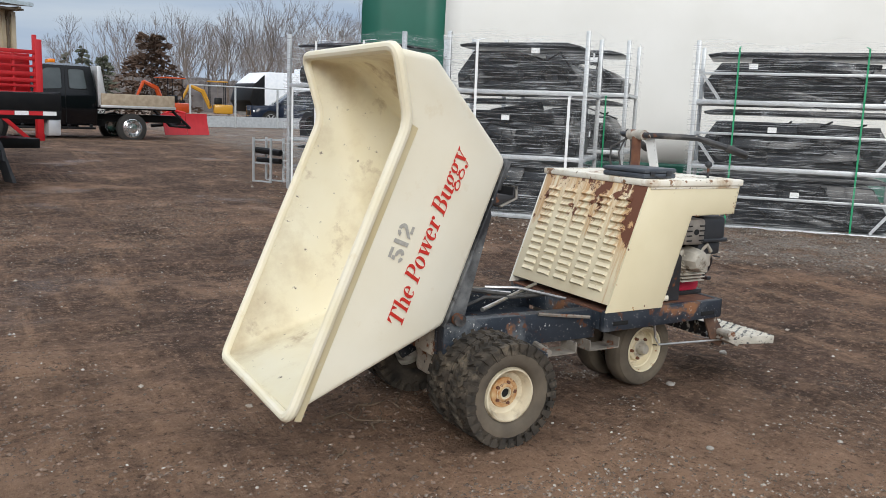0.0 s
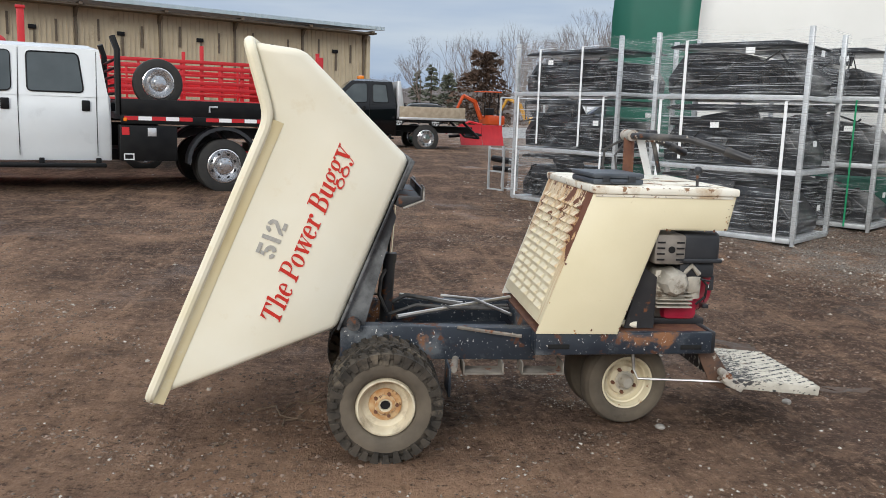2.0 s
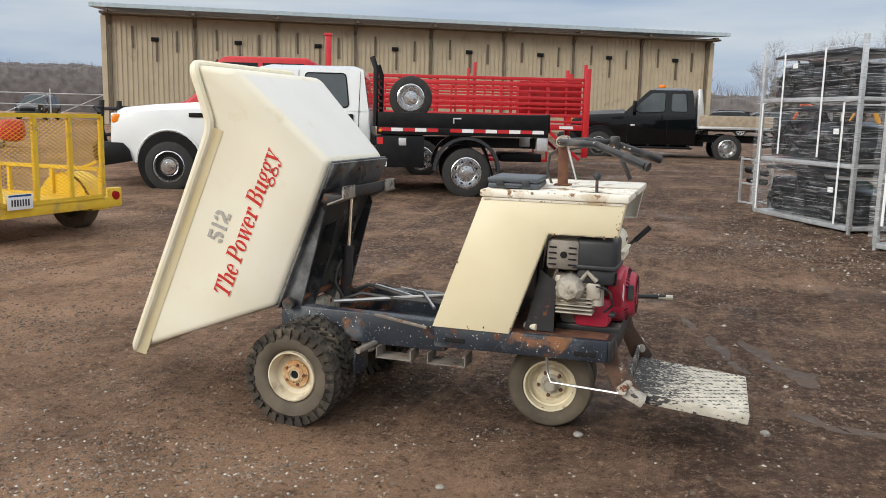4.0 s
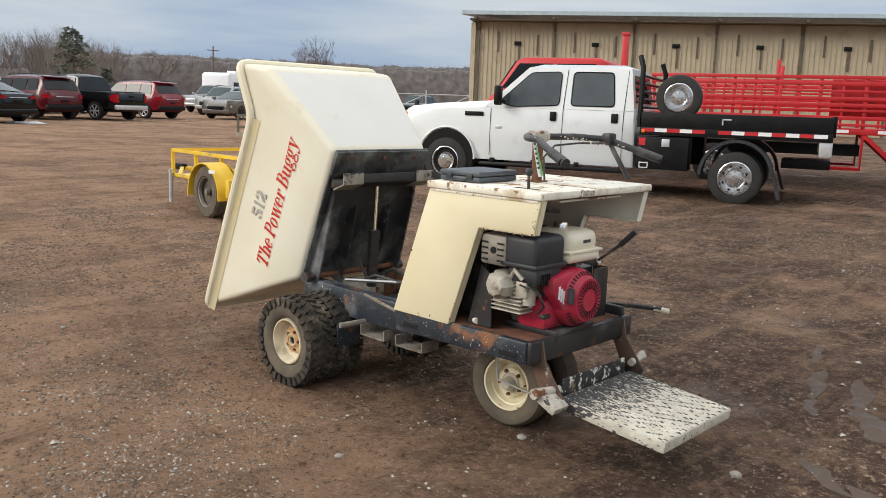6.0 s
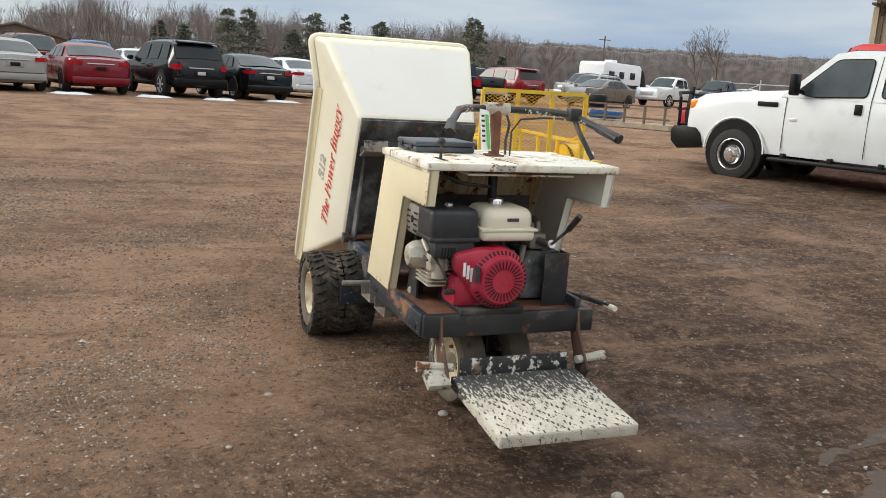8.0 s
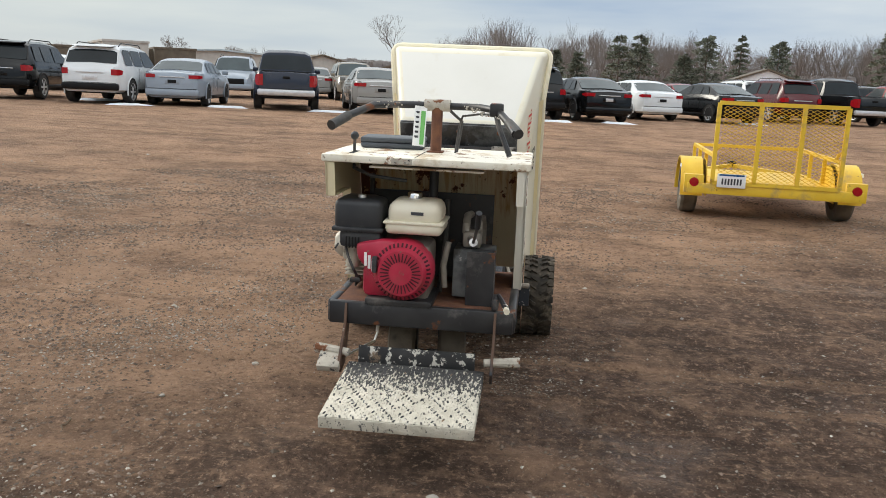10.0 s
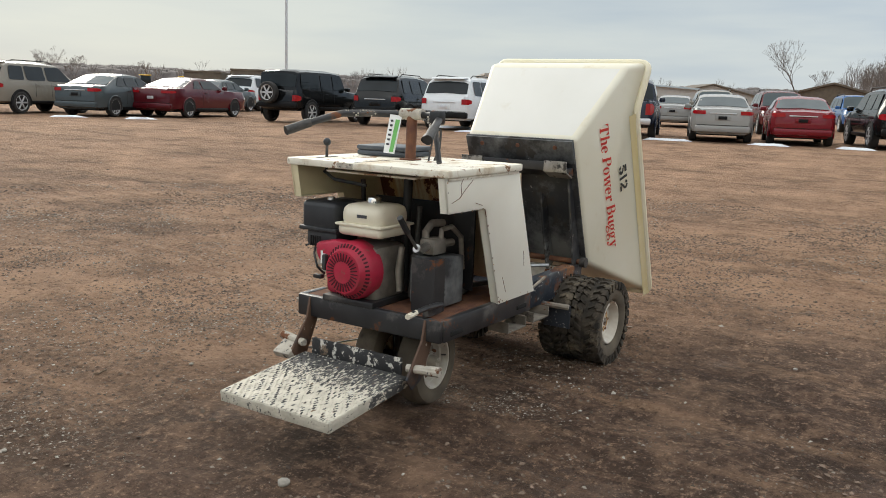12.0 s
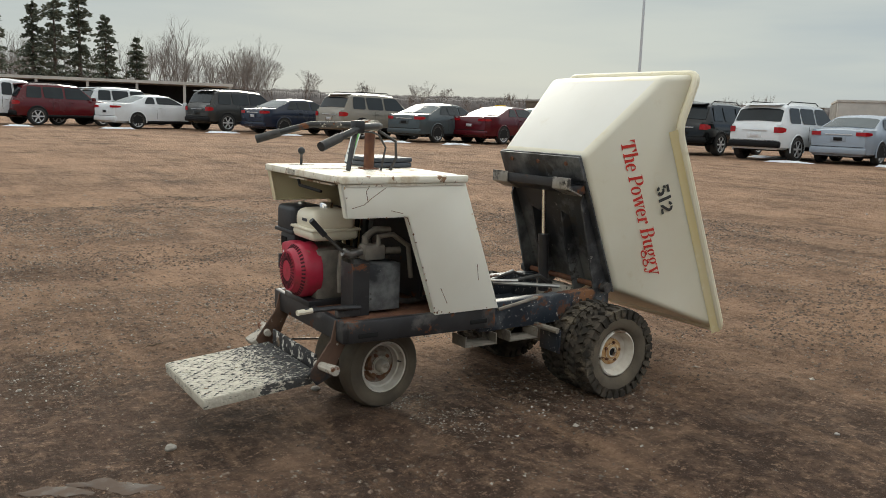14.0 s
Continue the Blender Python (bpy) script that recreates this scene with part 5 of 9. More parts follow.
# brake handle lying on the deck
bm = B()
box(bm, (1.46, 0.33, 0.585), (0.12, 0.03, 0.05), 0.008)
tube(bm, [(1.40, 0.34, 0.60), (1.54, 0.36, 0.615), (1.70, 0.385, 0.622)], 0.012, 8)
hb = part("parking_brake", bm, "black", buggy, "black parking brake handle")
part("brake_grip", tube(B(), [(1.66, 0.38, 0.62), (1.735, 0.39, 0.618)], 0.013, 8), "tank", hb, "worn pale grip")

# rear platform
for s in (-1, 1):
    bm = B()
    prism(bm, [(1.40, 0.55), (1.525, 0.55), (1.545, 0.46), (1.655, 0.31), (1.615, 0.255), (1.545, 0.285), (1.47, 0.44)], s * 0.335 - 0.006, s * 0.335 + 0.006, 0.002)
    part("hanger_plate", bm, "hanger", buggy, "broad rusty hanger plate")
bm = B()
box(bm, (1.585, 0, 0.335), (0.012, 0.52, 0.085), 0.002, pose(0, 0, 0))
kick = part("kick_plate", bm, "kick", buggy, "black kick plate caked with cement")
PL = pose(1.60, 0, 0.298, 0, 5.0, 0)
bm = B()
box(bm, (0.26, 0, 0), (0.53, 0.60, 0.012), 0.003, PL)
plat = part("foot_platform", bm, "platform", buggy, "expanded steel footboard caked with pale cement")
for c_, s_ in (((0.26, -0.2985, -0.02), (0.53, 0.008, 0.045)), ((0.26, 0.2985, -0.02), (0.53, 0.008, 0.045)), ((0.5245, 0, -0.02), (0.008, 0.60, 0.045))):
    part("platform_edge", box(B(), c_, s_, 0.002, PL), "platform", plat, "cement-caked edge strip")
rng = random.Random(9)
# black lumps mark worn steel and stand in for the plate's shaded holes
for nm, mt, frac in (("grip_tread", "platform", 0.6), ("dark_tread", "kick", 0.4)):
    bm = B()
    for i in range(26):
        for j in range(22):
            u, v = 0.015 + 0.02 * i, -0.285 + 0.0265 * j + (0.013 if i % 2 else 0)
            inner = 1 - abs(u - 0.14) / 0.2
            dark = ((i // 2 + j) % 2 == 0 and rng.random() < 0.78) or rng.random() < 0.6 * max(0, inner) * (1 - abs(v) / 0.36)
            if dark != (mt == "kick"):
                continue
            h = rng.uniform(0.0015, 0.006)
            tt = pose(u, v, 0.006, 0, 0, rng.uniform(-25, 25))
            ps = [PL @ (tt @ Vector(q)) for q in ((-0.011, -0.004, 0), (0.011, -0.004, 0), (0.011, 0.004, 0), (-0.011, 0.004, 0), (0.004, 0, h))]
            vv = [bm.verts.new(p) for p in ps]
            for f in ((0, 1, 4), (1, 2, 4), (2, 3, 4), (3, 0, 4)):
                bm.faces.new([vv[q] for q in f])
    tagged(part(nm, bm, mt, plat, "rough raised tread lumps", smooth=0), kind="stuff")
for s in (-1, 1):
    part("foot_peg", tube(B(), [(1.60, s * 0.30, 0.345), (1.575, s * 0.455, 0.35)], [0.018, 0.024], 10), "cement", buggy, "foot peg lumped with cement")
part("pedal_plate", prism(B(), [(1.575, 0.31), (1.66, 0.27), (1.68, 0.30), (1.60, 0.345)], -0.43, -0.33, 0.004), "cement", buggy, "cement-caked pedal")
part("brake_rod", tube(B(), [(1.20, -0.245, 0.33), (1.22, -0.26, 0.285), (1.60, -0.36, 0.30)], 0.006, 6), "steel", buggy, "thin steel brake rod")
part("rod_bracket", tube(B(), [(1.19, -0.24, 0.43), (1.20, -0.25, 0.33)], 0.008, 6), "steel", buggy)

# mud scrapers behind the front tyres
for s in (-1, 1):
    bm = B()
    box(bm, (0.285, s * 0.40, 0.335), (0.01, 0.16, 0.13), 0.002)
    part("scraper_plate", bm, "frame", buggy, "bent steel tyre scraper")
    part("scraper_arm", tube(B(), [(0.30, s * 0.475, 0.395), (0.33, s * 0.30, 0.40)], 0.016, 8), "dusty", buggy, "cement-caked scraper arm")
    part("side_lever", tube(B(), [(0.33, s * 0.33, 0.55), (0.62, s * 0.37, 0.52)], 0.009, 6), "dusty", buggy)


# wheels
def lug_wheel(name_label, m, rim_mat, outer):
    """Front wheel with chevron lugs; its outer face looks along -y."""
    R, W = 0.25, 0.165
    bm = B()
    prof = [(0.135, -0.045), (0.128, -0.055), (0.125, -0.068), (0.118, -0.07), (0.108, -0.05), (0.10, -0.018), (0.085, -0.010), (0.05, -0.012), (0.045, -0.03), (0.022, -0.032), (0.022, 0.0)]
    lathe(bm, prof, 36, m)
    wheel = part("front_wheel", bm, rim_mat, buggy, name_label)
    bm = B()
    lathe(bm, [(0.125, 0.06), (0.14, 0.075), (0.18, W / 2), (0.212, W / 2 - 0.006), (0.232, W / 2 - 0.022), (0.236, 0), (0.232, -W / 2 + 0.022), (0.212, -W / 2 + 0.006), (0.193, -W / 2)], 48, m)
    tyre = part("tyre", bm, "tyre", wheel, "lugged rubber tyre")
    bm = B()
    lathe(bm, [(0.194, -W / 2 - 0.0005), (0.18, -W / 2 - 0.002), (0.15, -0.078), (0.137, -0.068), (0.13, -0.055)], 48, m)
    part("sidewall", bm, "tyre_side", wheel, "mud-dusted sidewall")
    bm = B()
    n = 30
    for k in range(n):
        for side in (-1, 1):
            a = 360 * (k + (0.5 if side > 0 else 0)) / n
            mm = m @ pose(0, 0, 0, 0, a, 0)
            for y0, y1, sk0, sk1, wd in ((0.012, 0.048, 0.010, -0.012, 0.020), (0.05, 0.080, -0.004, -0.018, 0.026)):
                ps = []
                for (y, x) in ((y0, sk0), (y1, sk1)):
                    drop = 0.010 if y > 0.07 else 0.0
                    for rr in (0.228 - drop, 0.2495 - drop * 1.1):
                        ps.append([Vector((rr, side * y, x - wd / 2)), Vector((rr, side * y, x + wd / 2))])
                (a0, a1), (b0, b1), (c0, c1), (d0, d1) = ps
                vv = [bm.verts.new(mm @ p) for p in (a0, a1, b1, b0, c0, c1, d1, d0)]
                for f in ((3, 2, 6, 7), (0, 3, 7, 4), (1, 5, 6, 2), (0, 1, 2, 3), (4, 7, 6, 5)):
                    bm.faces.new([vv[q] for q in f])
    for k in range(n):
        mm = m @ pose(0, 0, 0, 0, 360 * k / n, 0)
        for side in (-1, 1):
            long = 0.052 if k % 2 else 0.040
            prism(bm, [(0.244 - long, -0.010), (0.243, -0.0185), (0.243, 0.0185), (0.244 - long, 0.010)], side * (W / 2 - 0.024), side * (W / 2 + 0.007), 0, mm)
    tagged(part("tread", bm, "tyre", wheel, "worn chevron tread blocks", smooth=0), kind="stuff")
    if outer:
        bm = B()
        lathe(bm, [(0.072, -0.012), (0.070, -0.021), (0.050, -0.024), (0.040, -0.034), (0.030, -0.036), (0.029, 0.0)], 24, m)
        hub = part("hub", bm, "rust_orange", wheel, "rusty orange hub")
        for k in range(5):
            a = 2 * math.pi * k / 5 + 0.3
            part("wheel_nut", lathe(B(), [(0, -0.034), (0.008, -0.034), (0.009, -0.02), (0.009, -0.012)], 6, m @ pose(0.05 * math.cos(a), 0, 0.05 * math.sin(a))), "rust", wheel)
        part("hub_bore", lathe(B(), [(0.0, -0.02), (0.0285, -0.02)], 20, m), "dark", wheel)
    return wheel


for s in (-1, 1):
    for y, outer in ((0.532, True), (0.345, False)):
        mm = pose(0 if s < 0 else -0.02, s * y, 0.264, 0, random.uniform(0, 20), 0 if s < 0 else 180)
        lug_wheel("cream front wheel with rusted hub" if s < 0 else "chipped white front wheel with rusted hub", mm, "rim" if s < 0 else "rim_white", outer)

CASTER = pose(1.185, 0, 0.236, 0, 0, 5)
part("caster_fork", box(B(), (0, 0, 0.20), (0.10, 0.34, 0.05), 0.008, CASTER), "black", buggy)
part("caster_axle", tube(B(), [(0, -0.17, 0), (0, 0.17, 0)], 0.018, 10, m=CASTER), "black", buggy)
for s in (-1, 1):
    part("fork_leg", box(B(), (0, s * 0.055, 0.10), (0.05, 0.012, 0.2), 0.003, CASTER), "black", buggy)
    mm = CASTER @ pose(0, s * 0.118, 0, 0, 0, 0 if s < 0 else 180)
    wheel = part("rear_wheel", lathe(B(), [(0.120, -0.040), (0.132, -0.054), (0.130, -0.059), (0.122, -0.058), (0.116, -0.044), (0.112, -0.022), (0.105, -0.018), (0.101, -0.002), (0.096, 0.008)], 36, mm), "rim_dish" if s < 0 else "rim_white", buggy, "small dirty steel rear wheel with dished rim")
    part("tyre", lathe(B(), [(0.112, 0.05), (0.135, 0.062), (0.18, 0.064), (0.205, 0.05), (0.213, 0.03), (0.2155, 0.0), (0.213, -0.03), (0.207, -0.047), (0.201, -0.052), (0.199, -0.058), (0.18, -0.066), (0.155, -0.066), (0.148, -0.062), (0.138, -0.062), (0.130, -0.054)], 48, mm), "tyre_side", wheel, "bald muddy tyre")
    part("hub_cap", lathe(B(), [(0.0, -0.068), (0.024, -0.067), (0.029, -0.060), (0.030, -0.05), (0.033, -0.045), (0.034, -0.022), (0.05, -0.022)], 24, mm), "alu", wheel)
    for k in range(5):
        a = math.pi / 4 + 2 * math.pi / 5 * k
        part("wheel_nut", lathe(B(), [(0, -0.028), (0.008, -0.028), (0.010, -0.008)], 6, mm @ pose(0.060 * math.cos(a), 0, 0.060 * math.sin(a))), "rust", wheel)
    part("wheel_disc", lathe(B(), [(0.097, 0.008), (0.090, 0.012), (0.078, 0.010), (0.070, -0.010), (0.050, -0.014), (0.045, -0.024), (0.040, 0.0)], 32, mm), "rim" if s < 0 else "disc_rust_shade", wheel, "grimy recessed wheel disc, darker than its rim")
    part("valve_stem", tube(B(), [(0.098, -0.03, 0.01), (0.104, -0.055, 0.012)], 0.004, 6, m=mm), "hose", wheel)

# the grey plastic case lying on the lid
case = thing("plastic_tool_case", "closed grey-blue plastic case lying on the buggy lid", "tool case", pose(1.015, -0.255, 1.218, 0, 0, 4))
part("case_base", box(B(), (0, 0, 0.014), (0.235, 0.30, 0.026), 0.008), "case", case)
part("case_lid", box(B(), (0, 0, 0.040), (0.24, 0.305, 0.024), 0.009), "case", case)
for x in (-0.06, 0.06):
    part("latch", box(B(), (x, -0.153, 0.026), (0.035, 0.006, 0.026), 0.002), "plastic", case)
part("case_handle", tube(B(), [(-0.035, -0.152, 0.012), (-0.03, -0.158, 0.008), (0.03, -0.158, 0.008), (0.035, -0.152, 0.012)], 0.005, 6), "plastic", case)
# ---- vehicles ----
def lerp(a, b, t):
    return a + (b - a) * t


def wheel_meshes(r, w, rim_r, spokes=5):
    """Tyre and rim with the outer face along -y."""
    t = lathe(B(), [(0.0, -w / 2 + 0.075), (rim_r, -w / 2 + 0.07), (rim_r, w / 2), (r * 0.93, w / 2), (r, w / 2 - 0.03), (r, -w / 2 + 0.03), (r * 0.93, -w / 2), (rim_r + 0.01, -w / 2 - 0.004), (rim_r, -w / 2 + 0.02)], 24)
    rim = lathe(B(), [(rim_r, -w / 2 + 0.005), (rim_r * 0.93, -w / 2 + 0.01), (rim_r * 0.90, -w / 2 + 0.05)], 24)
    for k in range(spokes):
        a = 360 * k / spokes
        box(rim, (rim_r * 0.47, -w / 2 + 0.022, 0), (rim_r * 0.9, 0.03, rim_r * 1.25 / max(spokes, 5)), 0.008, pose(0, 0, 0, 0, a, 0), 1)
    lathe(rim, [(0.0, -w / 2 + 0.01), (rim_r * 0.2, -w / 2 + 0.012), (rim_r * 0.24, -w / 2 + 0.05)], 12)
    return finish("tyre", t, "tyre_car"), finish("rim", rim, "alloy")


TRAILER_WHEEL = wheel_meshes(0.33, 0.19, 0.19, 0)
TRAILER_WHEEL[0].materials[0], TRAILER_WHEEL[1].materials[0] = M["tyre_side"], M["muffler"]
CAR_WHEEL = wheel_meshes(0.33, 0.22, 0.245, 9)
SUV_WHEEL = wheel_meshes(0.37, 0.24, 0.265, 6)


def add_wheel(parent, meshes, x, y, z, name="wheel"):
    m = pose(x, y, z, 0, 0, 0 if y < 0 else 180)
    ob = part(name, meshes[0], None, parent, m=m)
    rim = part("rim", meshes[1], None, ob)
    if len(meshes) > 2:
        tagged(part("hand_hole", meshes[2], None, rim), kind="stuff")
    return ob


def shell(bm, stations, lo, bulge=0.03):
    """A body lofted through stations (x, half width, top z); lo: underside z."""
    rings = []
    for x, hw, zt in stations:
        h = zt - lo
        sec = [(-hw * 0.90, lo), (-hw * 0.985, lo + 0.10 * h), (-hw, lo + 0.42 * h), (-hw * 0.985, lo + 0.72 * h), (-hw * 0.94, lo + 0.93 * h), (-hw * 0.80, zt)]
        sec = sec + [(-y, z) for y, z in sec[::-1]]
        rings.append([bm.verts.new((x, y, z)) for y, z in sec])
    for a, b in zip(rings, rings[1:]):
        for k in range(len(a)):
            j = (k + 1) % len(a)
            bm.faces.new((a[k], a[j], b[j], b[k]))
    bm.faces.new(rings[0][::-1])
    bm.faces.new(rings[-1])
    return bm


def face_pane(bm, c, u0, u1, v0, v1, out):
    """A pane on the quad c (four corners, anticlockwise from outside), between the fractions given."""
    def at(u, v):
        return lerp(lerp(c[0], c[1], u), lerp(c[3], c[2], u), v)
    nrm = (c[1] - c[0]).cross(c[3] - c[0]).normalized()
    q = [at(u0, v0), at(u1, v0), at(u1, v1), at(u0, v1)]
    a = [bm.verts.new(p + nrm * out) for p in q]
    b = [bm.verts.new(p - nrm * 0.01) for p in q]
    bm.faces.new(a)
    for i in range(4):
        bm.faces.new((a[i], b[i], b[(i + 1) % 4], a[(i + 1) % 4]))


# length, width, height, underside; top line (fraction of length from the tail, fraction of height); cabin (tail base, roof tail, roof front, cowl); belt tail and nose; roof half width
SHAPES = {
    "sedan": (4.75, 1.84, 1.47, 0.24, [(0, .44), (.004, .60), (.02, .675), (.05, .70), (.12, .715), (.29, .965), (.35, .99), (.44, 1.0), (.54, .97), (.73, .675), (.80, .65), (.90, .59), (.965, .50), (.99, .42), (1, .34)], (.12, .29, .54, .73), (.69, .64), .72),
    "coupe": (5.0, 1.92, 1.44, 0.24, [(0, .46), (.004, .62), (.02, .695), (.05, .715), (.13, .73), (.31, .965), (.36, .99), (.43, 1.0), (.52, .97), (.67, .70), (.78, .68), (.92, .62), (.97, .55), (.992, .46), (1, .38)], (.13, .31, .52, .67), (.71, .67), .72),
    "suv": (4.70, 1.90, 1.76, 0.34, [(0, .40), (.004, .53), (.012, .58), (.022, .62), (.085, .935), (.12, .975), (.22, .995), (.40, 1.0), (.59, .965), (.745, .625), (.80, .61), (.91, .56), (.97, .48), (.992, .42), (1, .34)], (.022, .085, .59, .745), (.62, .585), .74),
    "jeep": (4.60, 1.87, 1.84, 0.45, [(0, .42), (.004, .56), (.010, .60), (.015, .61), (.035, .955), (.06, .985), (.15, 1.0), (.45, 1.0), (.60, .97), (.665, .62), (.70, .605), (.94, .57), (.975, .545), (.992, .50), (1, .42)], (.015, .035, .60, .665), (.605, .60), .84),
    "pickup": (5.70, 2.0, 1.90, 0.38, [(0, .40), (.004, .58), (.01, .61), (.03, .62), (.20, .62), (.35, .62), (.365, .625), (.39, .945), (.42, .985), (.48, 1.0), (.60, .965), (.715, .625), (.75, .61), (.93, .565), (.975, .50), (.992, .42), (1, .36)], (.365, .39, .60, .715), (.615, .595), .76),
}


def car_section(hw, lo, zb, zt, wr, H):
    """Half a cross-section, from the underside to the roof's middle line."""
    h = min(1.0, max(0.0, (zt - zb) / (H - zb)))
    y5 = lerp(0.90 * hw, min(wr, 0.90 * hw), h)
    k = zb - lo
    return [(0.80 * hw, lo), (0.955 * hw, lo + 0.10 * k), (hw, lo + 0.42 * k), (0.992 * hw, lo + 0.70 * k), (0.955 * hw, min(zb, zt - 0.02)), (y5, max(zb, zt - 0.02) if h == 0 else zb + (zt - zb) * 0.88), (y5 * 0.80, zt - 0.012), (0.0, zt + 0.012)]


def car(shape, colour, rgb, m, label, scale=1.0, group="parked cars", face="pale_glass"):
    L, W, H, lo, top, cabin, belts, roof_w = SHAPES[shape]
    pm = paint(colour, rgb)
    root = thing({"sedan": "sedan", "coupe": "coupe", "suv": "sport_utility_car", "jeep": "boxy_off_roader", "pickup": "pickup_truck"}[shape], label, {"pickup": "pickup truck"}.get(shape, "car"), m @ Matrix.Diagonal((scale, scale, scale, 1)), group)
    wm = CAR_WHEEL if shape in ("sedan", "coupe") else SUV_WHEEL
    r = 0.33 if wm is CAR_WHEEL else 0.37
    wr = W / 2 * roof_w
    X = lambda f: (f - 0.5) * L
    belt_z = lambda f: lerp(belts[0], belts[1], f) * H

    def top_z(f):
        for (a, za), (b_, zb_) in zip(top, top[1:]):
            if f <= b_:
                return lerp(za, zb_, (f - a) / (b_ - a)) * H
        return top[-1][1] * H

    def half(f):
        e = min(f, 1 - f)
        return W / 2 * (0.84 + 0.16 * (1 - (1 - min(1.0, e / 0.10)) ** 2.2))
    fr = sorted(set([f for f, _ in top] + [0.065, 0.16, 0.24, 0.64, 0.84, 0.94]))
    bm = B()
    rings = []
    for f in fr:
        sec = car_section(half(f), lo + (0.10 if f < 0.02 or f > 0.985 else 0.0), belt_z(f), top_z(f), wr, H)
        full = [(-y, z) for y, z in sec] + [(y, z) for y, z in sec[-2::-1]]
        rings.append([bm.verts.new((X(f), y, z)) for y, z in full])
    for a, b_ in zip(rings, rings[1:]):
        for k in range(len(a)):
            j = (k + 1) % len(a)
            bm.faces.new((a[k], a[j], b_[j], b_[k]))
    bm.faces.new(rings[0][::-1])
    bm.faces.new(rings[-1])
    body = part("body", bm, pm, root, smooth=38)

    def across(name, fa, fb, va, vb, mt):
        """A bowed pane over the cabin's end, from the cowl or deck up to the roof."""
        b2, rows = B(), []
        for v in (va, vb):
            f = lerp(fa, fb, v)
            sec = car_section(half(f), lo, belt_z(f), top_z(f), wr, H)
            edge = [(y * 0.95, z) for y, z in sec[5:]]
            out = Vector((-1 if fb > fa else 1, 0, 0.6)).normalized() * 0.012
            rows.append([b2.verts.new(Vector((X(f), y, z)) + out) for y, z in [(-y, z) for y, z in edge] + edge[-2::-1]])
        for k in range(len(rows[0]) - 1):
            b2.faces.new((rows[0][k], rows[0][k + 1], rows[1][k + 1], rows[1][k]))
        part(name, b2, mt, body, smooth=60)
    c0, c1, c2, c3 = cabin
    across("windscreen", c3, c2, 0.07, 0.94, face)
    across("rear_window", c0, c1, 0.18 if shape in ("suv", "jeep") else 0.1, 0.86, face if shape in ("sedan", "coupe") else "glass")
    # side windows with pillars between
    span = {"sedan": ((lerp(c0, c1, .60), lerp(c0, c1, .97), .335, .335), (.345, .345, .475, .475), (.495, .495, lerp(c3, c2, .98), lerp(c3, c2, .28))),
            "coupe": ((lerp(c0, c1, .7), lerp(c0, c1, .97), .36, .36), (.38, .38, lerp(c3, c2, .98), lerp(c3, c2, .28))),
            "suv": ((lerp(c0, c1, .9) + .02, c1 + .035, .245, .235), (.262, .256, .435, .435), (.455, .455, lerp(c3, c2, .96), lerp(c3, c2, .28))),
            "jeep": ((.05, .055, .28, .28), (.31, .31, .45, .45), (.48, .48, lerp(c3, c2, .9), lerp(c3, c2, .2))),
            "pickup": ((.40, .41, .475, .475), (.49, .49, lerp(c3, c2, .97), lerp(c3, c2, .25)))}[shape]
    for s in (-1, 1):
        for f_lb, f_lt, f_rt, f_rb in span:
            b2 = B()
            ps = []
            for f, v in ((f_lb, 0.10), (f_lt, 0.90), (f_rt, 0.90), (f_rb, 0.10)):
                zb = belt_z(f)
                zt = min(top_z(lerp(c1, c2, 0.5)) * 0.985, H * 0.965)
                y = lerp(0.955 * half(f), wr, v * 0.9) + 0.014
                ps.append(Vector((X(f), s * y, lerp(zb, lerp(zb, zt, 0.93), v))))
            b2.faces.new([b2.verts.new(p) for p in rounded(ps, 0.07, 3)])
            part("side_window", b2, "glass", body, smooth=0)
    # wheels over flat dark patches that stand in for the shaded wells
    for f in ((0.19, 0.80) if shape != "jeep" else (0.17, 0.82)):
        for s in (-1, 1):
            b2 = B()
            arc = [(X(f) + r * 1.17 * math.cos(a), r + r * 1.17 * math.sin(a)) for a in [math.pi * (-0.08 + 1.16 * q / 14) for q in range(15)]]
            b2.faces.new([b2.verts.new((x, s * (half(f) + 0.004), z)) for x, z in arc])
            part("wheel_well_shade", b2, "dark", root, smooth=0)
            part("arch_lip", tube(B(), [(x, s * (half(f) - 0.004), z) for x, z in arc], 0.022, 5), "trim" if shape in ("jeep", "suv") and colour != "white" else pm, root)
            add_wheel(root, wm, X(f), s * (W / 2 - 0.10), r)
    part("underbody", box(B(), (0, 0, lo + 0.03), (L * 0.86, W * 0.8, 0.14)), "trim", root)
    zt = {"sedan": 0.605, "coupe": 0.62, "suv": 0.53, "jeep": 0.46, "pickup": 0.48}[shape] * H
    tall = {"sedan": (0.27, 0.11), "coupe": (0.36, 0.09), "suv": (0.17, 0.17), "jeep": (0.13, 0.2), "pickup": (0.13, 0.34)}[shape]
    for s in (-1, 1):
        # each lamp wraps round its corner
        b2 = B()
        grid = []
        for f, yf in ((-0.001, 0.0), (0.0, 1.0), (0.018, 1.0), (0.045, 1.0)):
            y = half(max(f, 0)) * 0.99 if yf else half(0) * 0.99 - tall[0]
            wrapz = 1.0 if f < 0.03 else 0.55
            grid.append([b2.verts.new((X(f) - 0.010, s * (y + 0.008), zt + q * tall[1] / 2 * wrapz)) for q in (-1, 1)])
        for a, b_ in zip(grid, grid[1:]):
            b2.faces.new((a[0], b_[0], b_[1], a[1]))
        part("tail_lamp", b2, "tail", root, smooth=50)
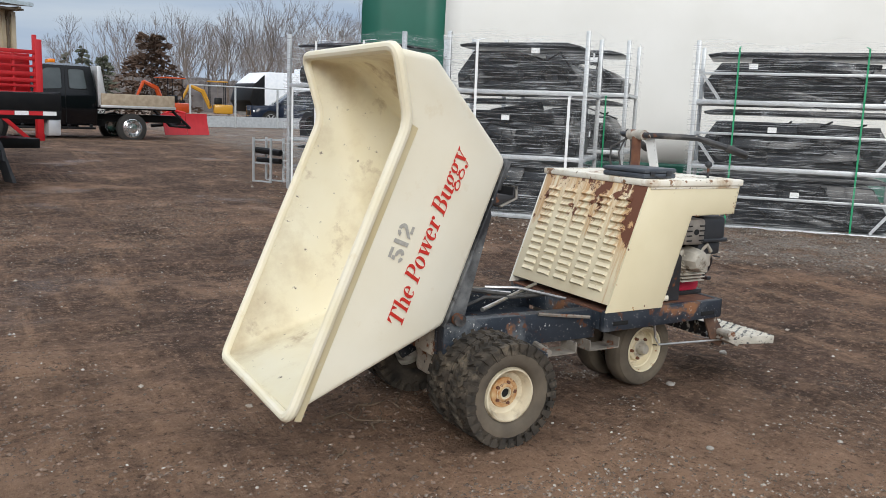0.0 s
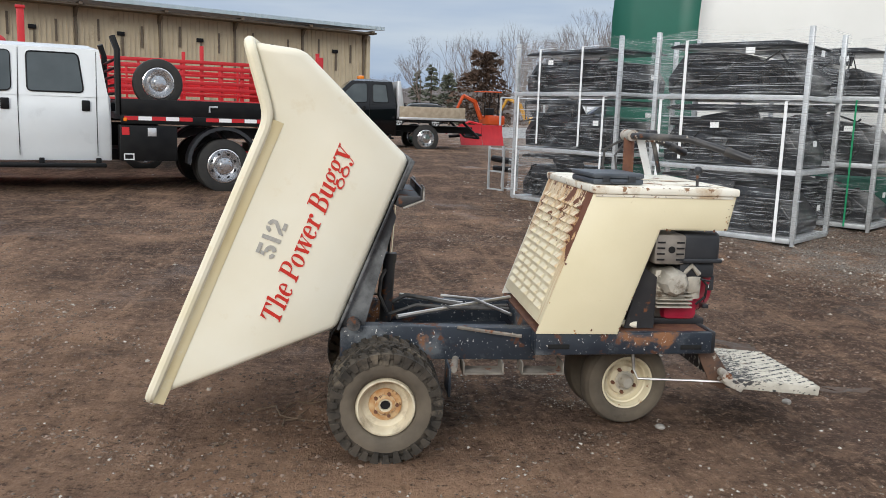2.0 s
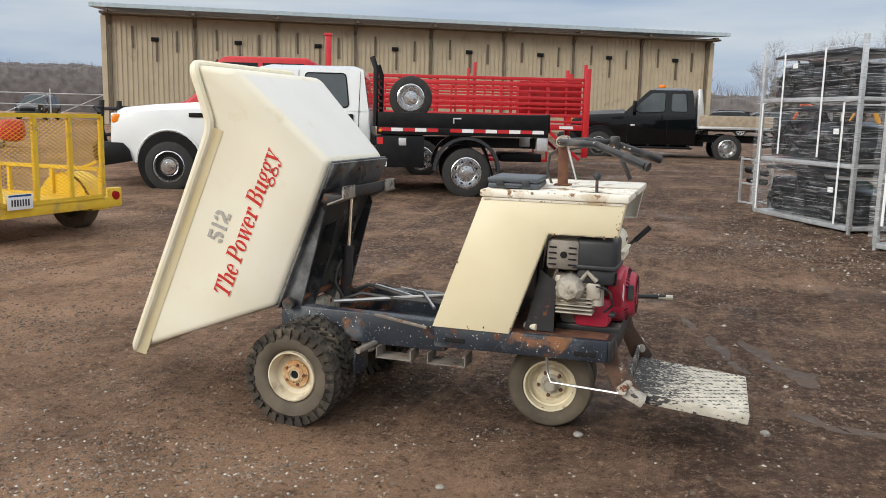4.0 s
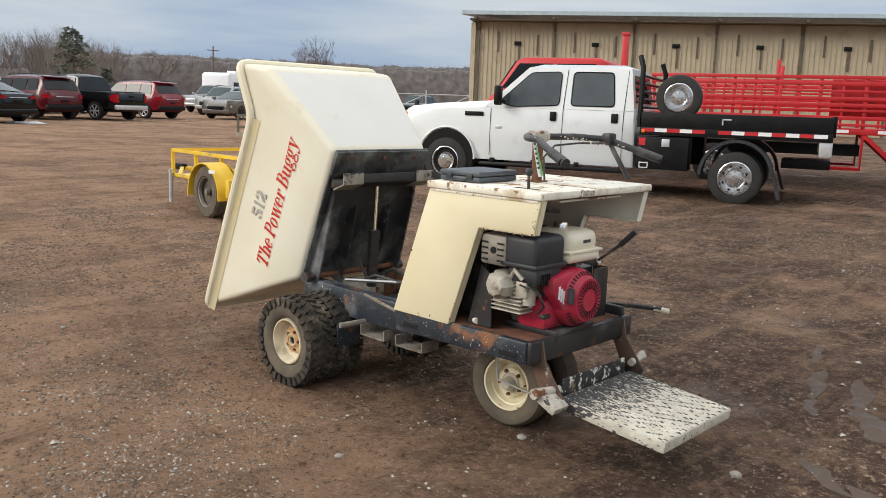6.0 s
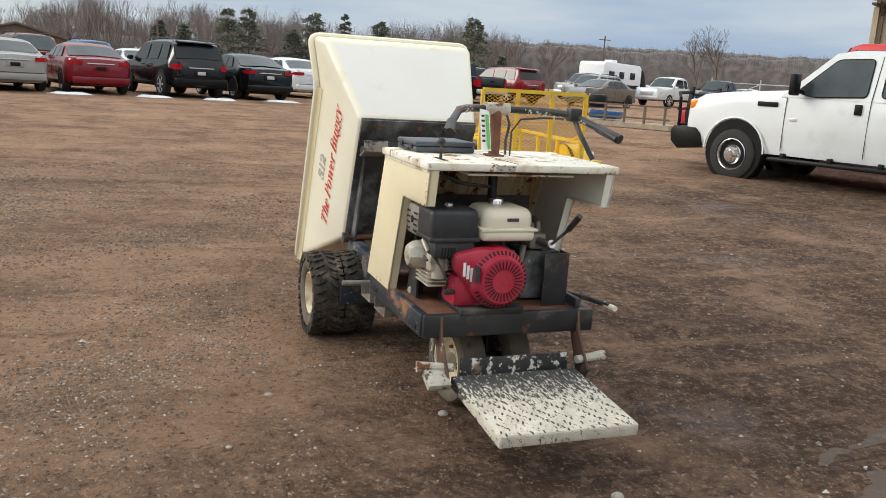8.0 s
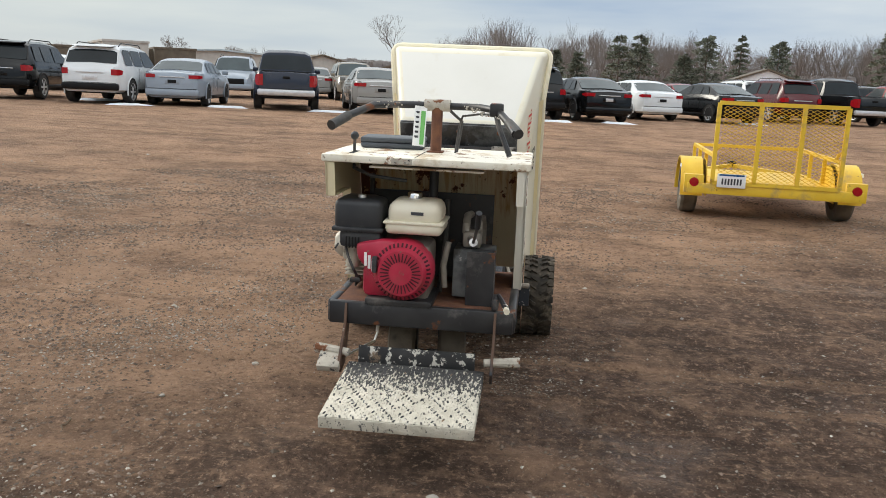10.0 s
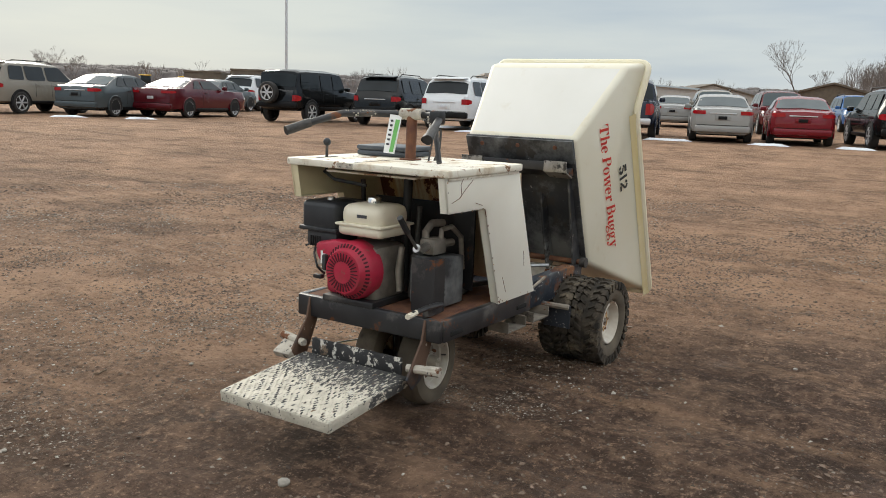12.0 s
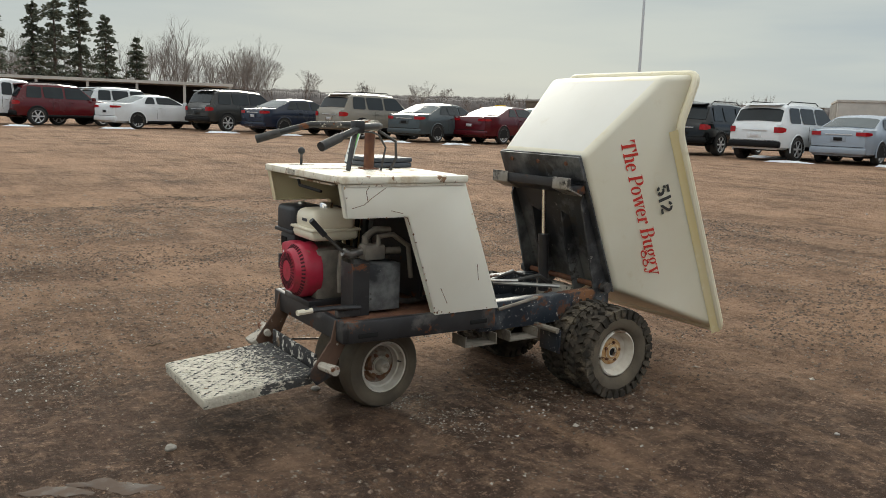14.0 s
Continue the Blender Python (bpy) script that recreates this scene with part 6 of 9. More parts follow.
        part("headlamp", box(B(), (X(0.965), s * (half(0.965) - 0.19), top_z(0.965) - 0.10), (0.16, 0.38, 0.13), 0.04), "lamp", root)
        part("door_mirror", box(B(), (X(lerp(c3, c2, 0.25)), s * (W / 2 + 0.07), belt_z(0.6) + 0.09), (0.12, 0.2, 0.15), 0.04), pm, root)
        part("sill", box(B(), (0, s * (W / 2 - 0.05), lo + 0.05), (L * 0.42, 0.06, 0.10), 0.02), "trim", root)
        for f in ((0.485, 0.33) if shape not in ("coupe", "pickup") else (0.37 if shape == "coupe" else 0.40,)):
            part("door_line", box(B(), (X(f), s * (W / 2 + 0.001), lo + 0.36 * H * 0.75), (0.010, 0.005, 0.27 * H)), "dark", root)
            part("door_handle", box(B(), (X(f + 0.035), s * (W / 2 - 0.002), belt_z(f) - 0.11), (0.16, 0.03, 0.028), 0.008), pm, root)
    lower = "trim" if shape in ("suv", "jeep") else ("alloy" if shape == "pickup" else pm)
    part("rear_bumper", box(B(), (-L / 2 + 0.03, 0, lo + 0.16), (0.16, W * 0.88, 0.20), 0.05), lower, root)
    part("bumper_shadow_gap", box(B(), (-L / 2 - 0.002, 0, lo + 0.275), (0.02, W * 0.80, 0.012)), "dark", root)
    part("front_bumper", box(B(), (L / 2 - 0.03, 0, lo + 0.14), (0.14, W * 0.84, 0.20), 0.05), "alloy" if shape == "pickup" else pm, root)
    part("grille", box(B(), (L / 2 - 0.03, 0, top_z(0.97) - 0.16), (0.10, W * 0.50, 0.13 * H), 0.02), "alloy" if shape == "pickup" else "trim", root)
    zp = {"sedan": 0.50, "coupe": 0.48, "suv": 0.43, "jeep": 0.36, "pickup": 0.27}[shape] * H
    part("plate_recess", box(B(), (-L / 2 - 0.002, 0, zp), (0.02, 0.44, 0.15), 0.008), pm, root)
    part("licence_plate", box(B(), (-L / 2 - 0.014, 0, zp), (0.008, 0.26, 0.10), 0.002), "alloy" if len(label) % 4 == 1 else "trim", root)
    if shape in ("sedan", "suv"):
        part("tail_trim", box(B(), (-L / 2 - 0.004, 0, zt - 0.02), (0.02, W * 0.42, 0.03), 0.005), "alloy", root)
    if shape == "suv":
        for s in (-1, 1):
            part("roof_rail", tube(B(), [(X(0.14), s * wr * 0.90, H * 0.965), (X(0.18), s * wr * 0.90, H + 0.03), (X(0.52), s * wr * 0.90, H + 0.03), (X(0.56), s * wr * 0.90, H * 0.965)], 0.016, 6), "trim", root)
        part("roof_spoiler", prism(B(), [(X(0.05), 0.945 * H), (X(0.10), 0.955 * H), (X(0.14), 0.985 * H), (X(0.06), 0.965 * H)], -wr * 0.85, wr * 0.85, 0.008), pm, root)
    if shape == "jeep":
        sp = part("spare_wheel", wm[0], None, root, m=pose(-L / 2 - 0.14, 0.25, 1.02, 0, 0, -90) @ pose(0, 0, 0))
        part("rim", wm[1], None, sp)
    if shape == "pickup":
        # near-black sheet at rail height stands in for the shaded open bed
        part("bed_shade_sheet", box(B(), (-0.33 * L, 0, 0.62 * H + 0.012), (0.29 * L, W * 0.76, 0.02)), "dark", root)
        part("tailgate_handle", box(B(), (-L / 2 - 0.006, 0, 0.53 * H), (0.03, 0.22, 0.07), 0.01), "trim", root)
    return root


G = -163.0
LOT = [
    ("pickup", "white", (0.62, 0.64, 0.65), -0.9, -36.7, G, "white crew pickup truck parked in the lot"),
    ("suv", "dark_red", (0.085, 0.007, 0.010), -3.0, -36.7, G, "dark red sport utility car parked on the dirt lot"),
    ("suv", "white", (0.62, 0.64, 0.65), -6.5, -40.2, G, "white sport utility car parked in the lot"),
    ("coupe", "white", (0.62, 0.64, 0.65), -6.6, -34.5, G, "white muscle coupe parked in the lot"),
    ("suv", "charcoal", (0.03, 0.03, 0.028), -9.8, -32.8, G, "charcoal sport utility car with red tail lamps"),
    ("sedan", "navy", (0.012, 0.018, 0.035), -11.3, -29.9, G, "dark blue sedan parked in the lot"),
    ("suv", "tan", (0.22, 0.20, 0.165), -13.2, -26.8, G, "tan older sport utility car with broken tail lamp"),
    ("sedan", "grey_blue", (0.055, 0.068, 0.072), -15.0, -24.4, G, "grey sedan parked in the lot"),
    ("coupe", "maroon", (0.075, 0.006, 0.010), -17.5, -23.4, G, "maroon sports sedan with rear spoiler"),
    ("jeep", "black", (0.006, 0.0065, 0.007), -19.5, -19.0, G - 8, "black boxy off-roader with spare wheel on its tail"),
    ("suv", "black", (0.006, 0.0065, 0.007), -21.2, -16.2, G - 8, "black dented sport utility car"),
    ("suv", "white", (0.62, 0.64, 0.65), -21.1, -13.1, G - 9, "white sport utility car with dark rear bumper"),
    ("sedan", "silver_blue", (0.27, 0.31, 0.36), -22.3, -11.2, G - 9, "silver blue sedan parked in the lot"),
    ("pickup", "navy", (0.012, 0.018, 0.035), -23.3, -8.2, G, "dark blue pickup truck with red tail lamps"),
    ("sedan", "silver", (0.27, 0.265, 0.25), -23.9, -5.3, G, "silver sedan parked in the lot"),
    ("sedan", "red", (0.16, 0.008, 0.014), -24.5, -3.0, G, "red sedan parked in the lot"),
    ("suv", "blue", (0.02, 0.08, 0.22), -40.7, -3.3, G + 180, "bright blue small car in the second row"),
    ("suv", "black", (0.006, 0.0065, 0.007), -24.8, -0.3, G, "black sport utility car parked in the lot"),
    ("sedan", "black", (0.006, 0.0065, 0.007), -25.6, 2.0, G, "black sedan parked in the lot"),
    ("sedan", "white", (0.62, 0.64, 0.65), -29.3, 4.2, G, "white hatch sedan parked in the lot"),
    ("sedan", "black", (0.006, 0.0065, 0.007), -29.4, 7.0, G + 5, "black dented sedan parked in the lot"),
    ("suv", "maroon", (0.075, 0.006, 0.010), -33.0, 10.4, G, "maroon estate car with tall tail lamps"),
    ("pickup", "black", (0.006, 0.0065, 0.007), -33.5, 12.9, G, "black pickup truck parked in the lot"),
    ("suv", "red", (0.16, 0.008, 0.014), -35.8, 16.5, G, "red sport utility car parked in the lot"),
    ("sedan", "bronze", (0.14, 0.12, 0.10), -35.4, 22.1, -62, "bronze grey sedan facing the yard"),
    ("pickup", "white", (0.62, 0.64, 0.65), -42.5, 31.5, -62, "white heavy pickup truck facing the yard"),
    ("pickup", "black", (0.006, 0.0065, 0.007), -43.5, 36.2, -60, "black pickup truck facing the yard"),
    ("suv", "silver", (0.27, 0.265, 0.25), -42.0, 25.5, -62, "silver sport utility car facing the yard"),
    ("suv", "charcoal", (0.03, 0.03, 0.028), -41.0, 14.5, -62, "charcoal car in the second row"),
    ("sedan", "red", (0.16, 0.008, 0.014), -42.2, 8.0, G + 175, "red car facing out in the second row"),
    ("sedan", "white", (0.62, 0.64, 0.65), -40.5, 5.0, G, "white car in the second row"),
    ("suv", "white", (0.62, 0.64, 0.65), -43.0, 11.0, G, "white sport utility car in the second row"),
    ("sedan", "silver", (0.27, 0.265, 0.25), -39.5, 1.5, G, "silver car in the second row"),
    ("suv", "white", (0.62, 0.64, 0.65), -27.5, -30.0, G, "white small car in the second row"),
    ("suv", "silver_blue", (0.27, 0.31, 0.36), -31.5, -13.0, G + 180, "pale blue car in the second row"),
    ("suv", "dark_red", (0.085, 0.007, 0.010), -32.5, -5.2, G + 180, "dark red car facing out in the second row"),
    ("suv", "tan", (0.22, 0.20, 0.165), -34.5, -8.4, G + 180, "tan sport utility car in the second row"),
    ("sedan", "white", (0.62, 0.64, 0.65), -38.0, -1.5, G, "white sedan in the second row"),
    ("sedan", "silver", (0.27, 0.265, 0.25), -36.5, -10.8, G, "silver sedan in the second row"),
    ("sedan", "white", (0.62, 0.64, 0.65), -30.0, -20.5, G, "white sedan behind the first row"),
    ("sedan", "grey_blue", (0.055, 0.068, 0.072), -23.5, -28.5, G, "grey sedan behind the first row"),
    ("suv", "charcoal", (0.03, 0.03, 0.028), -45.5, 18.0, -62, "charcoal sport utility car in the second row"),
    ("sedan", "silver", (0.27, 0.265, 0.25), -48.5, 22.5, -62, "silver sedan in the second row"),
    ("pickup", "silver", (0.27, 0.265, 0.25), -49.0, 29.0, -62, "silver pickup in the second row"),
    ("sedan", "white", (0.62, 0.64, 0.65), -46.0, 40.5, -62, "white sedan beside the gate"),
    ("suv", "charcoal", (0.03, 0.03, 0.028), -43.5, 43.5, -62, "charcoal car beside the gate"),
]
rng = random.Random(3)
for shape, colour, rgb, x, y, ang, label in LOT:
    car(shape, colour, rgb, pose(x, y, hgt(x, y), 0, 0, ang + rng.uniform(-3, 3)), label)

# old snow left along the parked row
for k, (x, y, w, d) in enumerate([(-21.3, -13.9, 2.4, 0.7), (-19.2, -11.8, 2.2, 0.6), (-20.8, -9.4, 1.9, 0.5), (-21.3, -6.1, 2.2, 0.5), (-21.7, -3.2, 1.9, 0.5), (-22.3, -0.9, 1.8, 0.5), (-22.4, 1.0, 1.6, 0.6), (-23.1, 3.0, 2.0, 0.5),
                                   (-12.2, -23.2, 2.0, 0.5), (-13.8, -21.6, 1.8, 0.5), (-8.0, -30.2, 2.2, 0.6), (-10.2, -28.4, 1.6, 0.4), (-4.6, -33.0, 2.2, 0.5), (-27.6, 8.3, 2.0, 0.5), (-1.0, -34.0, 1.8, 0.5)]):
    bm = B()
    ring, n = [], 16
    w, d = w * 0.72, d * 0.75
    cen = bm.verts.new((0, 0, 0.06))
    inner = [bm.verts.new((w * 0.3 * math.cos(2 * math.pi * q / n) * rng.uniform(0.6, 1.2), d * 0.3 * math.sin(2 * math.pi * q / n) * rng.uniform(0.6, 1.2), rng.uniform(0.02, 0.07))) for q in range(n)]
    ring = [bm.verts.new((w * 0.5 * math.cos(2 * math.pi * q / n) * rng.uniform(0.7, 1.2), d * 0.5 * math.sin(2 * math.pi * q / n) * rng.uniform(0.6, 1.2), -0.03)) for q in range(n)]
    for q in range(n):
        bm.faces.new((cen, inner[q], inner[(q + 1) % n]))
        bm.faces.new((inner[q], ring[q], ring[(q + 1) % n], inner[(q + 1) % n]))
    tagged(part("snow_patch", bm, "snow", None, m=pose(x, y, hgt(x, y), 0, 0, math.degrees(math.atan2(y, x)) + 90)), "thin patch of old snow on the dirt", "snow", "snow patches")


# ---- big work trucks ----
def band(bm, arc, c, f, y0, y1):
    """A bent sheet along an arc of (x, z) points round the centre c, thickened by the factor f."""
    out_ = [(c[0] + (x - c[0]) * f, c[1] + (z - c[1]) * f) for x, z in arc]
    rings = [[bm.verts.new((x, y, z)) for (x, z), y in ((a, y0), (b, y0), (b, y1), (a, y1))] for a, b in zip(arc, out_)]
    for p, q in zip(rings, rings[1:]):
        for k in range(4):
            bm.faces.new((p[k], p[(k + 1) % 4], q[(k + 1) % 4], q[k]))
    bm.faces.new(rings[0])
    bm.faces.new(rings[-1][::-1])
    return bm



def work_cab(root, pm, L0, crew, W=2.03, H=2.05):
    """Heavy pickup cab: x forward, front axle at x = 0. Returns the cab's rear x."""
    r = 0.40
    back = -3.22 if crew else -2.70
    # stations: x, half width, fender line, hood height
    hood = [(0.95, 0.88, 0.98, 1.02), (0.945, 0.94, 1.12, 1.20), (0.91, 0.965, 1.19, 1.26), (0.80, 0.985, 1.235, 1.315), (0.30, 1.0, 1.29, 1.375), (-0.45, 1.0, 1.335, 1.43), (-0.66, 1.0, 1.345, 1.445), (-0.80, 1.005, 1.35, 1.37), (back, 1.005, 1.375, 1.39), (back - 0.03, 0.98, 1.34, 1.36)]
    bm = B()
    rings = []
    lo = 0.45
    for x, hw, zf, zt in hood:
        h = zf - lo
        sec = [(-hw * 0.95, lo), (-hw * 0.985, lo + 0.16 * h), (-hw * 0.985, lo + 0.30 * h), (-hw, lo + 0.36 * h), (-hw, lo + 0.62 * h), (-hw * 0.99, lo + 0.86 * h), (-hw * 0.965, zf - 0.025), (-hw * 0.92, zf), (-hw * 0.80, zf + 0.25 * (zt - zf)), (-hw * 0.72, zf + 0.9 * (zt - zf)), (-hw * 0.4, zt)]
        sec += [(-y, z) for y, z in sec[::-1]]
        rings.append([bm.verts.new((x, y, z)) for y, z in sec])
    for a, b in zip(rings, rings[1:]):
        for k in range(len(a)):
            bm.faces.new((a[k], a[(k + 1) % len(a)], b[(k + 1) % len(a)], b[k]))
    bm.faces.new(rings[0])
    bm.faces.new(rings[-1][::-1])
    body = part("body", bm, pm, root, smooth=40)
    zb, zr = 1.33, H - 0.06
    xf0, xf1, xr1, xr0 = -0.68, -1.40, back + 0.10, back
    P = lambda x, s, y, z: Vector((x, s * y, z))
    bl = {s: [P(xr0, s, 0.985, zb), P(xf0, s, 0.975, zb)] for s in (-1, 1)}
    tl = {s: [P(xr1, s, 0.84, zr), P(xf1, s, 0.83, zr)] for s in (-1, 1)}
    cr = {s: [P(xr1 + 0.15, s, 0.65, H), P(xf1 - 0.2, s, 0.65, H)] for s in (-1, 1)}
    bm = B()
    V = {}
    def vert(p):
        k = tuple(p)
        if k not in V:
            V[k] = bm.verts.new(p)
        return V[k]
    side_l = [bl[1][1], bl[1][0], tl[1][0], tl[1][1]]
    side_r = [bl[-1][0], bl[-1][1], tl[-1][1], tl[-1][0]]
    bk = [bl[1][0], bl[-1][0], tl[-1][0], tl[1][0]]
    fr = [bl[-1][1], bl[1][1], tl[1][1], tl[-1][1]]
    for q in (side_l, side_r, bk, fr, [cr[1][0], cr[-1][0], cr[-1][1], cr[1][1]], [tl[1][0], cr[1][0], cr[1][1], tl[1][1]], [tl[-1][1], cr[-1][1], cr[-1][0], tl[-1][0]], [tl[1][0], tl[-1][0], cr[-1][0], cr[1][0]], [tl[1][1], cr[1][1], cr[-1][1], tl[-1][1]]):
        bm.faces.new([vert(p) for p in q])
    cab = part("cab", bm, pm, root, smooth=30)

    def pane(nm, s, pts):
        """A side pane by its corners in x and height fraction."""
        b2 = B()
        ps = []
        for x, v in pts:
            y = lerp(0.985, 0.835, v) + 0.006
            ps.append(Vector((x, s * y, lerp(zb, zr, v))))
        b2.faces.new([b2.verts.new(p) for p in rounded(ps if s > 0 else ps[::-1], 0.07, 4)])
        seal = B()
        tube(seal, rounded(ps, 0.07, 4), 0.011, 5, closed=True)
        part("window_seal", seal, "trim", cab)
        ob = part(nm, b2, "truck_glass", cab, smooth=0)
        ob.modifiers.new("thick", "SOLIDIFY").thickness = 0.008
    for s in (-1, 1):
        split = -2.06 if crew else -1.92
        pane("front_window", s, [(-0.93, 0.13), (-1.46, 0.87), (split + 0.08, 0.90), (split + 0.08, 0.09), (-1.20, 0.03)])
        if crew:
            pane("rear_window", s, [(split - 0.12, 0.09), (split - 0.12, 0.90), (-2.84, 0.90), (-2.90, 0.09)])
        else:
            pane("rear_window", s, [(split - 0.10, 0.10), (split - 0.10, 0.88), (-2.42, 0.88), (-2.48, 0.10)])
        lines = [-0.80, split, back + 0.16] if crew else [-0.80, split]
        for x in lines:
            lean = {-0.80: 0.0}.get(x, 1.0)
            gap = [(x, s * 1.0, 0.52), (x, s * 1.0055, 0.80), (x, s * 1.0055, 1.10), (x, s * 0.992, 1.32)] + ([(x - 0.02, s * 0.842, zr - 0.03)] if lean else [])
            part("door_gap", tube(B(), gap, 0.006, 4), "dark", root)
        for x in ((split + 0.16, back + 0.30) if crew else (split + 0.18,)):
            part("door_handle", box(B(), (x, s * 1.01, 1.21), (0.11, 0.03, 0.15), 0.012), "trim", root, "black door handle")
        # black disc on the closed body stands in for the well's shade
        part("wheel_well_shade", lathe(B(), [(0.0, -0.035), (0.50, -0.035), (0.52, -0.01), (0.52, 0.15)], 32, pose(0, s * 0.972, 0.44, 0, 0, 0 if s < 0 else 180)), "trim", root)
        part("arch_lip", tube(B(), [(0.53 * math.cos(a), s * 1.018, 0.44 + 0.53 * math.sin(a)) for a in [math.pi * k / 16 for k in range(17)]], 0.016, 6), pm, root)
        mir = part("door_mirror", box(B(), (-0.98, s * 1.16, 1.52), (0.10, 0.2, 0.32), 0.03), "trim", root, "large black towing mirror")
        part("mirror_arm", tube(B(), [(-1.02, s * 0.98, 1.42), (-0.99, s * 1.12, 1.44)], 0.03, 8), "trim", mir)
        part("headlamp", box(B(), (0.885, s * 0.80, 1.10), (0.14, 0.27, 0.24), 0.04), "lamp", root)
        part("turn_lamp", box(B(), (0.85, s * 0.935, 1.13), (0.15, 0.08, 0.15), 0.03), "amber", root)
        part("step_bar", box(B(), ((back - 0.6) / 2, s * 1.03, 0.385), (abs(back) - 0.7, 0.16, 0.06), 0.02), "trim", root, "black step board")
        for q in range(4):
            part("step_bracket", box(B(), (-0.85 + (back + 1.0) * q / 3, s * 0.98, 0.44), (0.07, 0.10, 0.09), 0.01), "trim", root)
        part("fender_badge", box(B(), (-0.50, s * 1.006, 1.21), (0.34, 0.01, 0.07), 0.004), "trim", root, "dark fender badge with plain bars")
        part("door_badge", box(B(), (-0.95, s * 1.008, 1.0), (0.12, 0.006, 0.05), 0.002), "alloy", root)
    b2 = B()
    face_pane(b2, fr, 0.05, 0.95, 0.06, 0.94, 0.006)
    part("windscreen", b2, "pale_glass", cab, smooth=0)
    b2 = B()
    face_pane(b2, bk, 0.1, 0.9, 0.2, 0.85, 0.006)
    part("back_window", b2, "glass", cab, smooth=0)
    part("grille", box(B(), (0.90, 0, 1.0), (0.08, 1.2, 0.34), 0.03), "alloy", root)
    part("bumper", prism(B(), [(0.60, 0.46), (1.06, 0.38), (1.20, 0.50), (1.22, 0.68), (1.16, 0.76), (0.74, 0.75), (0.64, 0.64)], -1.02, 1.02, 0.015), "trim", root, "black steel front bumper")
    part("chassis", box(B(), ((back + 1) / 2, 0, 0.52), (abs(back) + 1.6, 1.2, 0.16)), "trim", root)
    return back


def dish_wheel(r, w, rim_r):
    """Heavy truck wheel: polished dish with hand holes, hub and nuts, outer face along -y."""
    t = lathe(B(), [(rim_r, w / 2), (r * 0.90, w / 2), (r * 0.98, w / 2 - 0.02), (r, w / 2 - 0.05), (r, -w / 2 + 0.05), (r * 0.98, -w / 2 + 0.02), (r * 0.90, -w / 2), (rim_r + 0.015, -w / 2 - 0.006), (rim_r, -w / 2 + 0.02)], 36)
    rim = lathe(B(), [(rim_r, -w / 2 + 0.002), (rim_r * 0.95, -w / 2 - 0.004), (rim_r * 0.90, -w / 2 + 0.02), (rim_r * 0.84, -w / 2 + 0.07), (rim_r * 0.62, -w / 2 + 0.05), (rim_r * 0.52, -w / 2 + 0.02), (rim_r * 0.48, -w / 2 - 0.01), (rim_r * 0.30, -w / 2 - 0.015), (rim_r * 0.27, -w / 2 - 0.05), (0.0, -w / 2 - 0.055)], 36)
    for k in range(8):
        a = 2 * math.pi * k / 8
        lathe(rim, [(0, -w / 2 - 0.03), (0.012, -w / 2 - 0.03), (0.014, -w / 2)], 6, Matrix.Translation((rim_r * 0.39 * math.cos(a), 0, rim_r * 0.39 * math.sin(a))))
    holes = B()
    for k in range(8):
        a = 2 * math.pi * (k + 0.5) / 8
        lathe(holes, [(0, 0.0), (0.023, 0.0), (0.023, 0.01)], 10, Matrix.Translation((rim_r * 0.70 * math.cos(a), -w / 2 + 0.054, rim_r * 0.70 * math.sin(a))))
    return finish("tyre", t, "tyre_car"), finish("rim", rim, "polished"), finish("hand_hole", holes, "dark")


M["polished"] = mat("polished_wheel", (0.70, 0.70, 0.71), (0.58, 0.58, 0.59), 0.18, 0.9, scale=14, layers=[((0.22, 0.20, 0.18), 7.0, 0.60, 0.15, 0.7)])
TRUCK_WHEEL = dish_wheel(0.40, 0.24, 0.255)
TR = pose(-4.075, 9.03, 0.19, 0, 0, 200)
truck = thing("flatbed_truck", "white crew cab work truck with black flatbed and bull bar", "truck", TR @ pose(3.05, -1.04, 0) @ Matrix.Diagonal((1.045, 1.045, 1.06, 1)))
white_paint = paint("truck_white", (0.70, 0.72, 0.72), 0.14)
bk = work_cab(truck, white_paint, 0, True)
for s in (-1, 1):
    add_wheel(truck, TRUCK_WHEEL, 0, s * 0.93, 0.385, "front_wheel")
    add_wheel(truck, TRUCK_WHEEL, -4.83, s * 0.98, 0.385, "rear_wheel")
    add_wheel(truck, TRUCK_WHEEL, -4.83, s * 0.68, 0.385, "inner_rear_wheel")
    # bull bar
    bar = part("bull_bar_upright", prism(B(), [(1.20, 0.42), (1.32, 0.50), (1.36, 0.95), (1.30, 1.42), (1.22, 1.42), (1.24, 0.95), (1.12, 0.50)], s * 0.42 - 0.02, s * 0.42 + 0.02, 0.005), "trim", truck, "black bull bar upright")
    part("lamp_guard", tube(B(), [(1.26, s * 0.44, 1.32), (1.22, s * 0.85, 1.30), (1.12, s * 0.96, 1.22), (1.10, s * 0.96, 0.85), (1.18, s * 0.86, 0.78), (1.26, s * 0.44, 0.76)], 0.028, 8), "trim", truck, "black headlamp guard hoop")
    part("guard_bar", tube(B(), [(1.24, s * 0.44, 1.05), (1.16, s * 0.94, 1.03)], 0.022, 8), "trim", truck)
for z in (0.85, 1.28):
    part("bull_bar_tube", tube(B(), [(1.26, -0.42, z), (1.26, 0.42, z)], 0.03, 8), "trim", truck)
part("bed_deck", box(B(), (-4.75, 0, 1.08), (2.75, 2.32, 0.10), 0.01), "trim", truck, "black steel flatbed deck")
